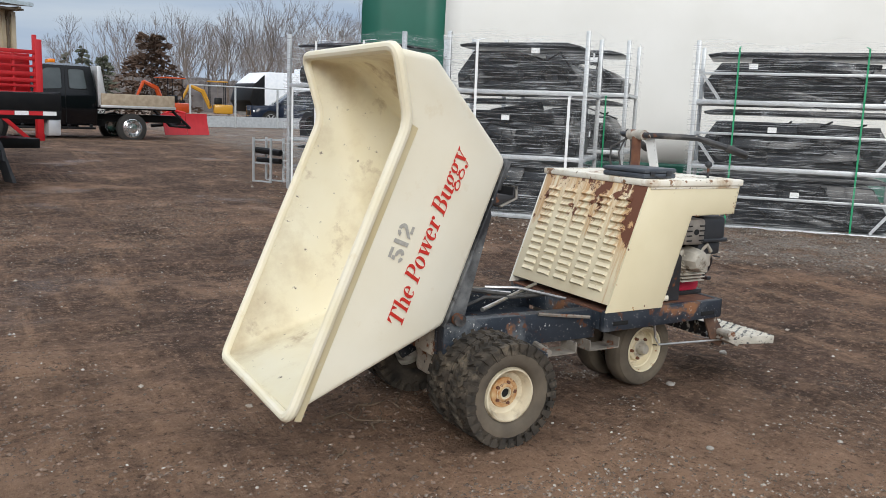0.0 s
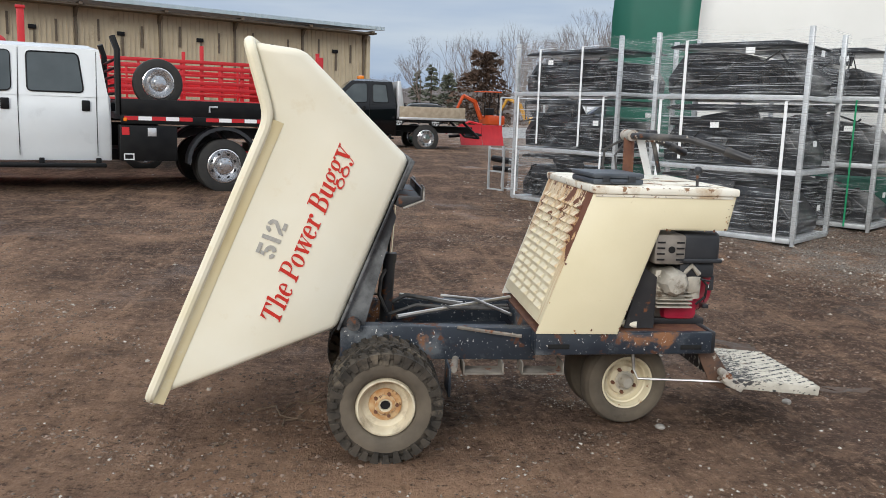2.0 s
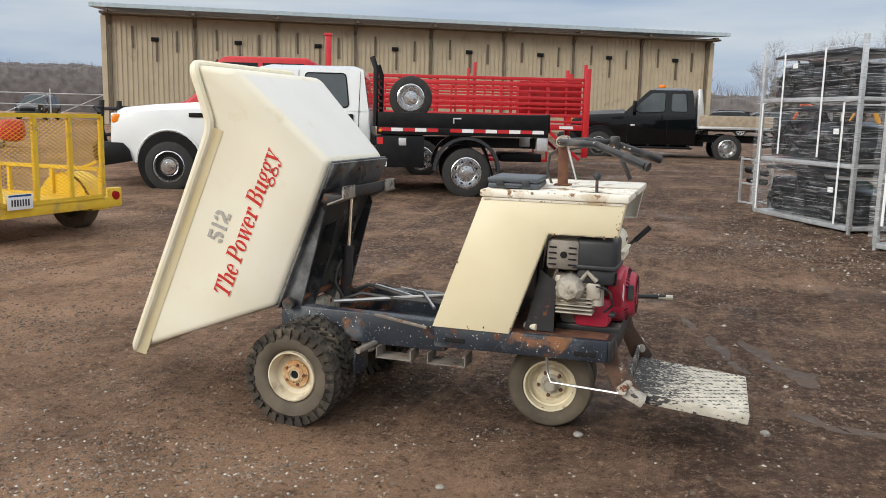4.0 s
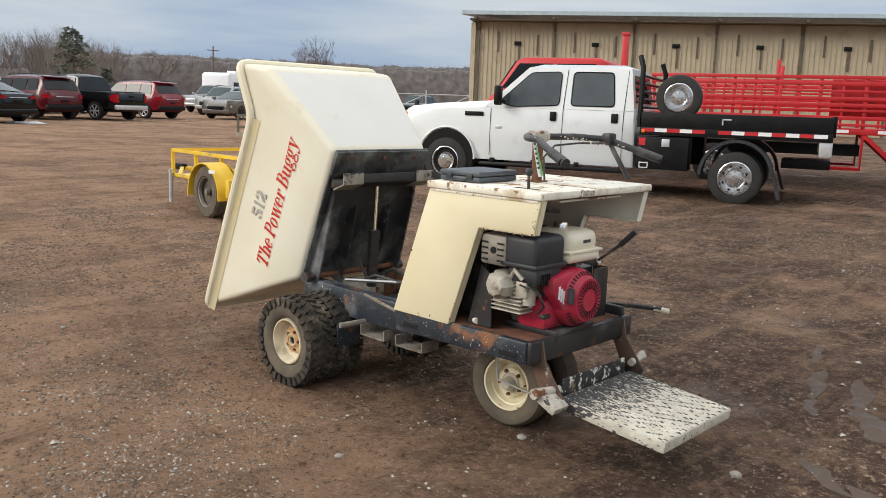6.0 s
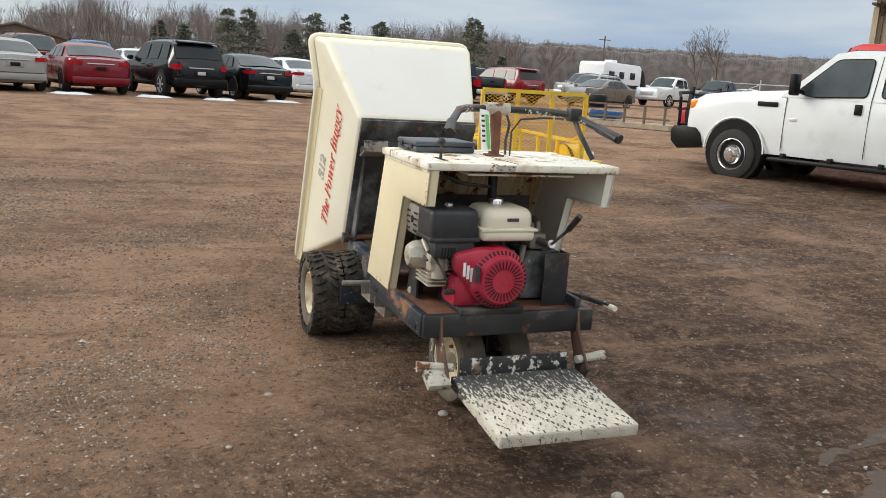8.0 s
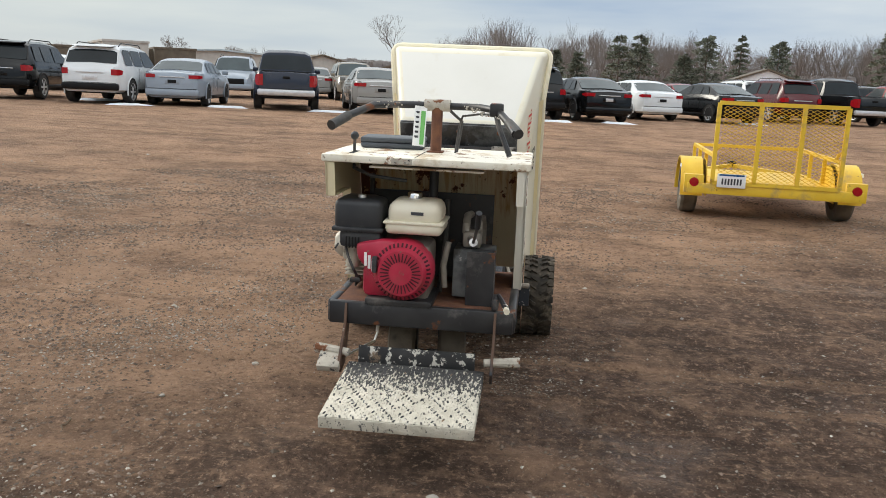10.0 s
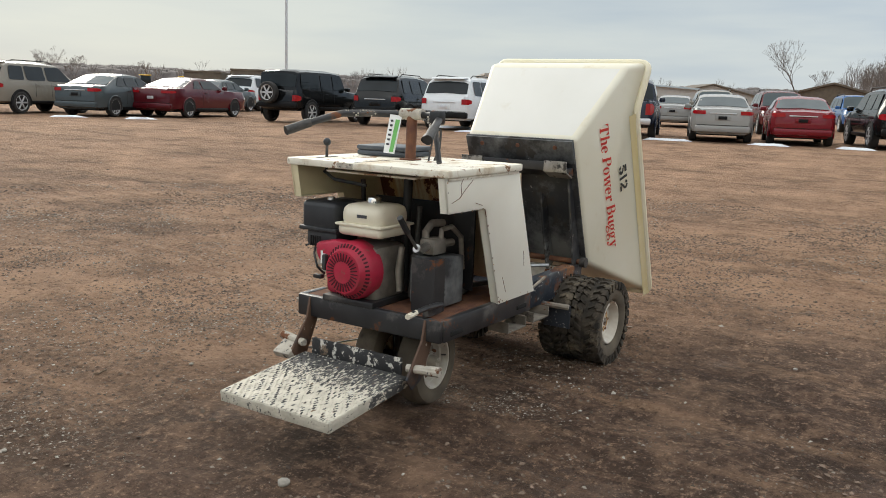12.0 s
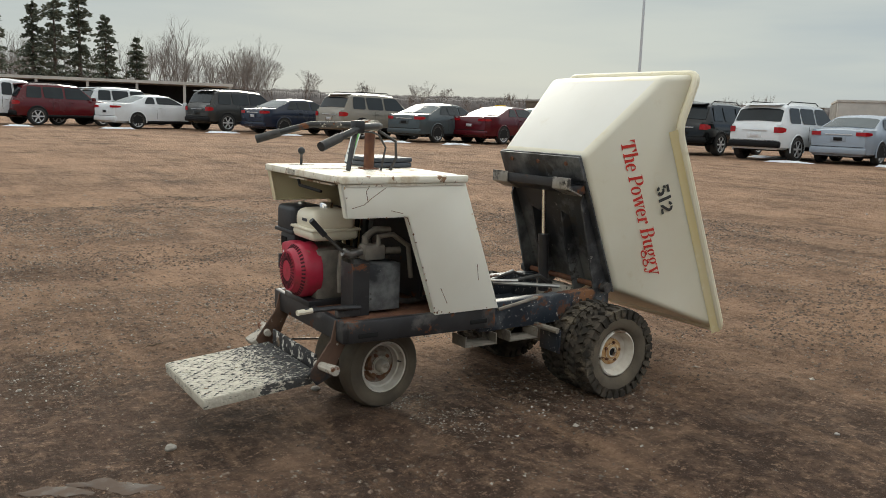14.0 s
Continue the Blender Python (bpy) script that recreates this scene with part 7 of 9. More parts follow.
for s in (-1, 1):
    side = part("bed_side_board", box(B(), (-4.75, s * 1.15, 1.21), (2.75, 0.05, 0.24), 0.008), "trim", truck, "black drop side with latch")
    part("latch", tube(B(), [(-4.72, s * 1.185, 1.25), (-4.60, s * 1.19, 1.25), (-4.60, s * 1.19, 1.17)], 0.014, 6), "alloy", side)
    part("bed_skirt", box(B(), (-4.75, s * 1.16, 1.04), (2.77, 0.05, 0.12), 0.005), "trim", truck)
    for k in range(14):
        x = -3.50 - 0.19 * k
        if k == 5:
            continue
        part("reflector", box(B(), (x, s * 1.188, 1.06), (0.185, 0.004, 0.055)), "red" if k % 2 == 0 else "white_tape", truck)
    part("marker_lamp", box(B(), (-3.42, s * 1.19, 1.04), (0.05, 0.02, 0.05), 0.01), "amber", truck)
    tb = part("tool_box", box(B(), (-3.74, s * 1.0, 0.71), (0.78, 0.40, 0.50), 0.012), "trim", truck, "black underbody tool box")
    part("latch", box(B(), (-3.78, s * 1.203, 0.87), (0.12, 0.01, 0.12), 0.004), "alloy", tb)
    part("sticker", box(B(), (-3.42, s * 1.203, 0.88), (0.10, 0.004, 0.11)), "red", tb, "red warning sticker with bars")
    part("sticker", box(B(), (-3.46, s * 1.203, 0.52), (0.14, 0.004, 0.09)), "white_tape", tb)
    part("sticker", box(B(), (-3.46, s * 1.206, 0.52), (0.11, 0.004, 0.06)), "trim", tb)
    arch = [(-4.83 + 0.50 * math.cos(a), 0.42 + 0.50 * math.sin(a)) for a in [math.pi * k / 14 for k in range(15)]]
    bm = B()
    band(bm, arch, (-4.83, 0.42), 1.1, s * 1.02 - 0.14, s * 1.02 + 0.14)
    part("mudguard", bm, "plastic", truck, "black plastic mudguard")
    part("mud_flap", prism(B(), [(-5.34, 0.50), (-5.37, 0.50), (-5.50, 0.12), (-5.45, 0.12)], s * 1.02 - 0.14, s * 1.02 + 0.14), "plastic", truck)
part("headache_rack_post", tube(B(), [(-3.34, 1.10, 1.1), (-3.34, 1.10, 2.0), (-3.28, 1.06, 2.18)], 0.045, 6), "trim", truck)
part("headache_rack_post", tube(B(), [(-3.34, -1.10, 1.1), (-3.34, -1.10, 2.0), (-3.28, -1.06, 2.18)], 0.045, 6), "trim", truck)
for k in range(6):
    part("headache_rack_bar", tube(B(), [(-3.34, -1.08, 1.28 + 0.12 * k), (-3.34, 1.08, 1.28 + 0.12 * k)], 0.022, 6), "trim", truck)
part("tail_board", box(B(), (-6.14, 0, 1.2), (0.06, 2.25, 0.3), 0.008), "trim", truck)
for s in (-1, 1):
    part("tail_lamp_box", box(B(), (-6.05, s * 1.08, 0.88), (0.18, 0.16, 0.24), 0.02), "alloy", truck, "round tail lamp in a steel box")
part("hitch", box(B(), (-5.8, 0, 0.62), (0.7, 0.9, 0.14), 0.01), "trim", truck)
spare = part("spare_wheel", TRUCK_WHEEL[0], None, truck, "spare wheel lying against the rack", m=pose(-3.90, 0.95, 1.56, 0, 12, 180) @ Matrix.Diagonal((0.87, 0.87, 0.87, 1)))
part("rim", TRUCK_WHEEL[1], None, spare)

# red stake body truck behind the white one
ST = pose(-6.6, 13.2, 0.24, 0, 0, 20)
stake = thing("red_stake_truck", "red stake bed truck parked behind the white truck", "truck", ST)
part("bed", box(B(), (3.2, 0, 1.13), (5.1, 2.2, 0.12), 0.01), "red", stake)
for s in (-1, 1):
    for k in range(13):
        x = 0.93 + 0.395 * k
        tall = 0.28 if k in (6, 12) else 0.0
        part("stake_post", box(B(), (x, s * 1.08, 1.68 + tall / 2), (0.07 if k % 2 == 0 else 0.045, 0.06, 1.0 + tall), 0.005), "red", stake)
    for z, hz in ((1.25, 0.05), (1.38, 0.07), (1.52, 0.045), (1.62, 0.07), (1.74, 0.07), (1.88, 0.045), (2.02, 0.07), (2.14, 0.07)):
        part("stake_rail", box(B(), (3.3, s * 1.115, z), (4.86, 0.03, hz), 0.004), "red", stake)
    part("corner_post", box(B(), (5.72, s * 1.08, 1.44), (0.13, 0.12, 1.88), 0.01), "red", stake)
    part("leg_brace", tube(B(), [(4.9, s * 1.05, 1.08), (5.62, s * 1.05, 0.44)], 0.05, 4), "red", stake)
    part("leg_brace", tube(B(), [(4.9, s * 1.05, 1.1), (4.9, s * 1.05, 0.42), (3.6, s * 1.05, 0.42)], 0.04, 4), "red", stake)
    for k in range(4):
        part("red_tape", box(B(), (2.9 + 0.8 * k, s * 1.104, 1.13), (0.3, 0.004, 0.06)), "white_tape", stake)
    add_wheel(stake, TRUCK_WHEEL, 2.2, s * 0.9, 0.40)
    add_wheel(stake, TRUCK_WHEEL, -3.0, s * 0.9, 0.40)
part("end_board", box(B(), (4.95, -0.95, 1.75), (1.35, 0.03, 0.72), 0.01), "red", stake, "flat red board behind the stakes")
cab = part("cab", prism(B(), [(-3.95, 0.62), (-4.0, 1.25), (-3.75, 1.32), (-2.85, 1.50), (-2.62, 1.70), (-2.12, 2.42), (-1.95, 2.47), (-0.25, 2.47), (-0.12, 2.38), (-0.10, 0.62)], -0.95, 0.95, 0.07, seg=3), "red", stake, "red truck cab")
part("windscreen", prism(B(), [(-2.62, 1.74), (-2.60, 1.74), (-2.16, 2.39), (-2.18, 2.39)], -0.84, 0.84, 0, Matrix.Translation((-0.012, 0, 0.01))), "pale_glass", cab)
for s in (-1, 1):
    for x0, x1, x2, x3 in ((-2.45, -2.05, -1.30, -1.30), (-1.20, -1.20, -0.32, -0.28)):
        part("side_window", prism(B(), [(x0, 1.80), (x1, 2.34), (x2, 2.34), (x3, 1.80)], s * 0.953 - 0.004, s * 0.953 + 0.004), "glass", cab)
part("boom", box(B(), (0.12, -0.3, 2.0), (0.13, 0.13, 2.0), 0.01), "red", stake, "upright red boom post")
part("boom_cap", box(B(), (0.12, -0.3, 3.02), (0.17, 0.17, 0.06), 0.01), "red", stake)
part("boom_drum", lathe(B(), [(0, -0.5), (0.28, -0.5), (0.28, 0.3), (0, 0.3)], 16, pose(0.42, -0.2, 1.95)), "red", stake)
part("chassis", box(B(), (0.6, 0, 0.75), (8.6, 0.9, 0.22)), "trim", stake)

# black flatbed pickup in front of the warehouse
BT = pose(-1.72, 23.0, 0.36, 0, 0, 186)
black_truck = thing("black_flatbed_pickup", "black extended cab pickup with a wooden-sided flatbed and amber beacon", "truck", BT @ Matrix.Diagonal((1.04, 1.04, 1.07, 1)))
work_cab(black_truck, paint("gloss_black", (0.004, 0.004, 0.005)), 0, False)
for s in (-1, 1):
    add_wheel(black_truck, TRUCK_WHEEL, 0, s * 0.93, 0.40, "front_wheel")
    add_wheel(black_truck, TRUCK_WHEEL, -3.62, s * 0.98, 0.40, "rear_wheel")
    part("side_board", box(B(), (-3.80, s * 1.1, 1.15), (2.0, 0.06, 0.32), 0.01), "wood", black_truck, "weathered wooden side board")
    part("sill_rail", box(B(), (-3.80, s * 1.14, 0.97), (2.05, 0.05, 0.07), 0.01), "alloy", black_truck)
part("deck", box(B(), (-3.80, 0, 0.95), (2.05, 2.2, 0.1), 0.01), "trim", black_truck)
part("cab_guard", prism(B(), [(-2.76, 0.95), (-3.0, 0.95), (-2.84, 2.02), (-2.74, 2.02)], -0.98, 0.98, 0.01), "alloy", black_truck, "bare metal cab guard")
part("beacon", box(B(), (-1.75, 0, 2.11), (0.18, 0.5, 0.11), 0.03), "amber", black_truck, "amber warning beacon")
part("rear_chassis", box(B(), (-3.6, 0, 0.66), (3.2, 0.9, 0.2)), "trim", black_truck)
part("spreader_frame", tube(B(), [(-4.8, -0.9, 0.9), (-5.3, -0.9, 0.45), (-5.3, 0.9, 0.45), (-4.8, 0.9, 0.9)], 0.04, 6), "trim", black_truck)

# red plough and machines behind it
plough = thing("red_snow_plough", "bright red snow plough blade standing on the dirt", "plough", pose(4.4, 25.6, 0.48, 0, 0, 8) @ Matrix.Diagonal((0.78, 0.78, 0.95, 1)))
for k in range(2):
    bm = B()
    arc = [(0.12 - 0.18 * math.sin(a), 0.05 + 0.75 * a / 1.5) for a in [1.5 * q / 8 for q in range(9)]]
    pts = arc + [(x + 0.03, z) for x, z in arc[::-1]]
    prism(bm, pts, -1.2 + 1.22 * k, -0.02 + 1.22 * k)
    part("blade", bm, "red", plough, m=pose(0, 0, 0, 0, 0, -70))
part("push_frame", tube(B(), [(-1.6, -0.3, 0.35), (-0.4, -0.3, 0.45), (0.2, 0.2, 0.4)], 0.06, 6), "trim", plough)
part("push_arm", tube(B(), [(-1.6, 0.3, 0.45), (-0.5, 0.3, 0.9), (0.1, 0.3, 0.8)], 0.05, 6), "red", plough)


def mini_digger(m, rgb, label):
    root = thing("mini_excavator", label, "excavator", m)
    for s in (-1, 1):
        bm = B()
        prism(bm, [(-0.75, 0.12), (-0.62, 0.0), (0.62, 0.0), (0.75, 0.12), (0.75, 0.3), (0.62, 0.42), (-0.62, 0.42), (-0.75, 0.3)], s * 0.55 - 0.14, s * 0.55 + 0.14, 0.02)
        part("track", bm, "trim", root)
    pm = paint("digger_" + label.split()[0], rgb)
    part("house", box(B(), (-0.25, 0, 0.78), (1.0, 1.1, 0.5), 0.08), pm, root)
    part("seat", box(B(), (0.0, 0.1, 1.15), (0.4, 0.45, 0.5), 0.06), "trim", root)
    for x in (-0.35, 0.45):
        for s in (-1, 1):
            part("canopy_post", tube(B(), [(x, s * 0.45, 0.9), (x, s * 0.45, 2.2)], 0.025, 6), "trim", root)
    part("canopy", box(B(), (0.05, 0, 2.24), (1.1, 1.1, 0.07), 0.03), pm, root)
    part("boom", tube(B(), [(0.4, 0, 0.8), (0.8, 0, 1.7), (1.5, 0, 2.0)], [0.12, 0.13, 0.09], 6), pm, root)
    part("stick", tube(B(), [(1.5, 0, 2.0), (1.9, 0, 1.2)], [0.09, 0.06], 6), pm, root)
    part("bucket", prism(B(), [(1.75, 1.2), (2.05, 1.15), (1.95, 0.8), (1.65, 0.85)], -0.22, 0.22, 0.02), "trim", root)
    return root


mini_digger(pose(10.0, 43.0, 0.6, 0, 0, 170), (0.50, 0.26, 0.03), "yellow mini excavator with canopy behind the plough")
mini_digger(pose(7.0, 40.5, 0.6, 0, 0, 200), (0.45, 0.065, 0.015), "orange mini excavator with folded boom")
car("suv", "navy", (0.012, 0.018, 0.035), pose(12.5, 37.5, 0.6, 0, 0, 172), "dark blue sport utility car beside the caravan")
for x, y, cc in ((-1.5, 58.0, "white"), (1.8, 59.5, "black"), (4.6, 60.0, "charcoal")):
    car("suv", cc, {"white": (0.62, 0.64, 0.65), "black": (0.006, 0.0065, 0.007), "charcoal": (0.03, 0.03, 0.028)}[cc], pose(x, y, 0.66, 0, 0, 180), cc + " car far behind the flatbed")


def caravan(m, label):
    root = thing("caravan", label, "caravan", m)
    part("shell", prism(B(), [(-3.4, 0.5), (3.0, 0.5), (3.5, 1.3), (3.2, 2.3), (2.4, 2.9), (-3.1, 3.0), (-3.4, 2.8)], -1.2, 1.2, 0.08), "snow", root)
    part("nose", prism(B(), [(2.6, 0.7), (3.2, 0.7), (3.56, 1.3), (3.28, 2.2), (2.6, 2.75)], -1.21, 1.21, 0.05), "trim", root, "black front cap with plain bar")
    part("stripe", box(B(), (-0.4, -1.22, 1.0), (5.4, 0.02, 0.5)), "trim", root)
    for x in (-2.2, -0.6, 1.2):
        part("window", box(B(), (x, -1.22, 2.0), (0.8, 0.03, 0.55), 0.02), "glass", root)
    for x in (-0.5, 0.4):
        add_wheel(root, CAR_WHEEL, x, -1.1, 0.33)
        add_wheel(root, CAR_WHEEL, x, 1.1, 0.33)
    part("roof_unit", box(B(), (-0.5, 0, 3.1), (0.9, 0.7, 0.25), 0.05), "snow", root)
    return root


caravan(pose(14.8, 44.0, 0.6, 0, 0, 190), "white and black travel caravan parked by the fence")
caravan(pose(-58.0, 36.5, 0.7, 0, 0, 118), "white travel caravan far in the lot")

# ---- yellow utility trailer ----
TLR = pose(-4.97, 3.20, hgt(-5.5, 3.2) - 0.02, 0, 0, 175.8)
trailer = thing("utility_trailer", "yellow open utility trailer with mesh ramp gate", "trailer", TLR)
def bar_(nm, a, b, t=0.045, mt="yellow", lab=""):
    return part(nm, tube(B(), [a, b], t / 2 * 1.3, 4), mt, trailer, lab)
part("bed", box(B(), (1.08, 0, 0.40), (2.15, 1.34, 0.05), 0.005), "yellow", trailer)
part("rear_beam", box(B(), (0.0, 0, 0.37), (0.07, 1.95, 0.12), 0.006), "yellow", trailer)
for s in (-1, 1):
    bar_("top_rail", (0, s * 0.70, 0.76), (2.15, s * 0.70, 0.76))
    bar_("bottom_rail", (0, s * 0.70, 0.42), (2.15, s * 0.70, 0.42))
    for x in (0.0, 0.75, 1.45, 2.15):
        bar_("rail_post", (x, s * 0.70, 0.40), (x, s * 0.70, 0.76))
    bm = B()
    arc = [(0.62 + 0.40 * math.cos(a), 0.28 + 0.40 * math.sin(a)) for a in [math.pi * (-0.02 + 1.04 * q / 12) for q in range(13)]]
    band(bm, arc, (0.62, 0.28), 1.04, s * 0.90 - 0.13, s * 0.90 + 0.13)
    part("mudguard", bm, "yellow", trailer, "round yellow mudguard")
    part("mudguard_skirt", prism(B(), arc, s * 0.725 - 0.004, s * 0.725 + 0.004), "yellow", trailer)
    add_wheel(trailer, TRAILER_WHEEL, 0.62, s * 0.90, 0.33)
    lb = part("lamp_bracket", box(B(), (0.02, s * 0.90, 0.42), (0.08, 0.22, 0.22), 0.006), "yellow", trailer)
    part("tail_lamp", lathe(B(), [(0, -0.03), (0.05, -0.026), (0.055, 0)], 16, pose(-0.02, s * 0.90, 0.44, 0, 0, 90) @ pose(0, 0, 0, 0, 0, 180)), "tail", lb, "round red tail lamp")
    bar_("gate_stay", (0.0, s * 0.66, 0.85), (0.28, s * 0.70, 0.76), 0.03)
    part("side_sticker", box(B(), (0.36, s * 1.032, 0.60), (0.16, 0.002, 0.045)), "white_tape", trailer)
bar_("front_rail", (2.15, -0.7, 0.76), (2.15, 0.7, 0.76))
bar_("drawbar", (2.15, -0.6, 0.40), (3.35, 0, 0.40), 0.06)
bar_("drawbar", (2.15, 0.6, 0.40), (3.35, 0, 0.40), 0.06)
part("coupler", box(B(), (3.40, 0, 0.42), (0.25, 0.1, 0.1), 0.02), "trim", trailer)
part("jack_stand", tube(B(), [(2.10, 0.76, 0.50), (2.10, 0.76, 0.02)], 0.03, 8), "galv", trailer)
part("jack_foot", lathe(B(), [(0, 0.02), (0.09, 0.02), (0.1, 0.0)], 12, pose(2.10, 0.76, 0.0, 90, 0, 0)), "galv", trailer)
GZ0, GZ1 = 0.45, 1.37
for s in (-0.70, -0.235, 0.235, 0.70):
    bar_("gate_post", (-0.03, s, GZ0), (-0.03, s, GZ1), 0.05)
for z in (GZ0, GZ1):
    bar_("gate_rail", (-0.03, -0.70, z), (-0.03, 0.70, z), 0.05)
bm = B()
step_y, step_z = 0.075, 0.042
nz_ = int((GZ1 - GZ0) / step_z)
ny_ = int(1.4 / step_y)
for j in range(nz_):
    for i in range(ny_):
        y0 = -0.70 + step_y * i
        z0 = GZ0 + step_z * j
        for (ya, za), (yb, zb) in (((y0, z0 + step_z / 2), (y0 + step_y / 2, z0 + step_z)), ((y0 + step_y / 2, z0 + step_z), (y0 + step_y, z0 + step_z / 2)), ((y0, z0 + step_z / 2), (y0 + step_y / 2, z0)), ((y0 + step_y / 2, z0), (y0 + step_y, z0 + step_z / 2))):
            vv = [bm.verts.new(p) for p in ((-0.033, ya, za - 0.004), (-0.033, yb, zb - 0.004), (-0.033, yb, zb + 0.004), (-0.033, ya, za + 0.004))]
            bm.faces.new(vv)
            bm.faces.new([bm.verts.new(p) for p in ((-0.040, ya, za), (-0.040, yb, zb), (-0.027, yb, zb), (-0.027, ya, za))])
mesh_ob = part("gate_mesh", bm, "yellow", trailer, "yellow expanded metal mesh", smooth=0)
tagged(mesh_ob, kind="stuff")
pl = part("licence_plate", box(B(), (-0.075, 0.49, 0.48), (0.006, 0.32, 0.16), 0.004), "white_tape", trailer, "white licence plate with plain bars")
for k in range(7):
    part("plate_bar", box(B(), (-0.0795, 0.59 - 0.034 * k, 0.47), (0.002, 0.02, 0.07)), "ink", pl)
part("plate_band", box(B(), (-0.0795, 0.49, 0.545), (0.002, 0.28, 0.02)), paint("blue", (0.02, 0.08, 0.22)), pl)


# ---- stacked steel crates with wrapped carts ----
def crate_stack(m, L, D, levels, label, straps, braces=False, film=True):
    """Front face along local -y, from x = 0 to L; levels: heights of the decks."""
    root = thing("crate_stack", label, "steel crates", m, "crate stacks")
    t = 0.055
    rr = random.Random(int(L * 1000) + len(straps))
    top = levels[-1]
    for x in (0, L):
        for y in (0, D):
            part("post", box(B(), (x, y, (levels[0] + top) / 2 + 0.04), (t, t, top - levels[0] + 0.08), 0.004), "galv", root)
            part("foot", box(B(), (x, y, levels[0] / 2 - 0.02), (t * 0.7, t * 0.7, levels[0] + 0.04)), "galv", root)
    for li, z in enumerate(levels[:-1]):
        for y in (0, D):
            part("long_rail", box(B(), (L / 2, y, z), (L - t, t, 0.06), 0.004), "galv", root)
        for x in (0, L):
            part("end_rail", box(B(), (x, D / 2, z), (t, D - t, 0.05), 0.004), "galv", root)
        part("deck_sheet", box(B(), (L / 2, D / 2, z + 0.02), (L - t, D - t, 0.012)), "galv", root)
        h = levels[li + 1] - z
        # a black cart body with its loose frame pieces on each deck
        bm = B()
        zc = z + 0.05
        k1, k2 = (rr.uniform(0.58, 0.74), rr.uniform(0.64, 0.76)) if braces else (rr.uniform(0.42, 0.62), rr.uniform(0.54, 0.74))
        prism(bm, [(0.10, zc), (L - 0.10, zc), (L - 0.08, zc + h * 0.22), (L - 0.30, zc + h * k1), (L * 0.60, zc + h * (k1 + 0.06)), (L * 0.50, zc + h * k2), (0.30, zc + h * k2), (0.08, zc + h * 0.26)], 0.14, D - 0.08, 0.02)
        part("cart_body", bm, "cart", root, "black plastic cart body")
        part("cart_roof", prism(B(), [(0.12, zc + h * 0.80), (0.30, zc + h * 0.84), (L - 0.3, zc + h * 0.85), (L - 0.10, zc + h * 0.79), (L - 0.12, zc + h * 0.76), (0.14, zc + h * 0.76)], 0.06, D - 0.06, 0.01), "cart", root)
        for q in range(6):
            zq = zc + h * rr.uniform(0.12, 0.72)
            part("cart_panel", box(B(), (0, 0, 0), (L * rr.uniform(0.2, 0.55), 0.02, h * rr.uniform(0.10, 0.30)), 0.006, pose(L * rr.uniform(0.3, 0.7), rr.uniform(0.05, 0.14), zq, rr.uniform(-35, 35), rr.uniform(-14, 14), rr.uniform(-6, 6))), "cart", root)
        for q in range(7):
            xa, xb = rr.uniform(0.1, L - 0.1), rr.uniform(0.1, L - 0.1)
            part("cart_tube", tube(B(), [(xa, 0.09, zc + h * rr.uniform(0.05, 0.7)), ((xa + xb) / 2, 0.05, zc + h * rr.uniform(0.1, 0.75)), (xb, 0.08, zc + h * rr.uniform(0.05, 0.7))], 0.014, 5), "trim", root)
        for x in (0.42, L - 0.42):
            part("cart_wheel", lathe(B(), [(0.06, -0.05), (0.14, -0.07), (0.17, -0.05), (0.17, 0.06)], 16, pose(x, 0.13, zc + 0.18)), "trim", root)
        part("label_sheet", box(B(), (rr.uniform(0.25, L - 0.3), -0.04, zc + h * rr.uniform(0.4, 0.7)), (0.11, 0.004, 0.07)), "paper", root)
        part("label_sheet", box(B(), (L + 0.035, rr.uniform(0.25, D - 0.3), zc + h * rr.uniform(0.2, 0.7)), (0.004, 0.11, 0.07)), "paper", root)
        if braces:
            for x, d in ((0.03, 1), (L - 0.03, -1)):
                part("corner_brace", tube(B(), [(x, -0.01, z + 0.42), (x + d * 0.28, -0.01, z + 0.04)], 0.026, 4), "galv", root)
            part("mid_rail", box(B(), (L / 2, 0, z + h * 0.52), (L - t, 0.03, 0.035), 0.003), "galv", root)
    if film:
        bm = B()
        nn, nzv = 18, 40
        z0, z1 = levels[0] + 0.02, top + 0.12
        path = [(-0.07, D), (-0.09, D * 0.5)] + [(-0.07 + (L + 0.14) * k / nn, -0.06) for k in range(nn + 1)] + [(L + 0.075, D * k / 5) for k in range(1, 6)]
        rows = []
        for j in range(nzv + 1):
            z = z0 + (z1 - z0) * j / nzv
            row = []
            for (x, y) in path:
                a = noise.noise(Vector((x * 2.0 + L * 9, y * 2.0, z * 5.0))) * 0.045
                sag = (0.10 * abs(math.sin(x * 2.1 + L)) * max(0.0, (z - top + 0.25) / 0.37)) if z > top - 0.25 else 0.0
                row.append(bm.verts.new((x, y + a if y < 0 else y, z - sag + noise.noise(Vector((x * 1.3, y, z * 9.0))) * 0.02)))
            rows.append(row)
        for j in range(nzv):
            for i in range(len(path) - 1):
                bm.faces.new((rows[j][i], rows[j][i + 1], rows[j + 1][i + 1], rows[j + 1][i]))
        fo_ = part("stretch_film", bm, "wrap", root, "crinkled clear stretch film", smooth=0)
        fo_.visible_shadow = False
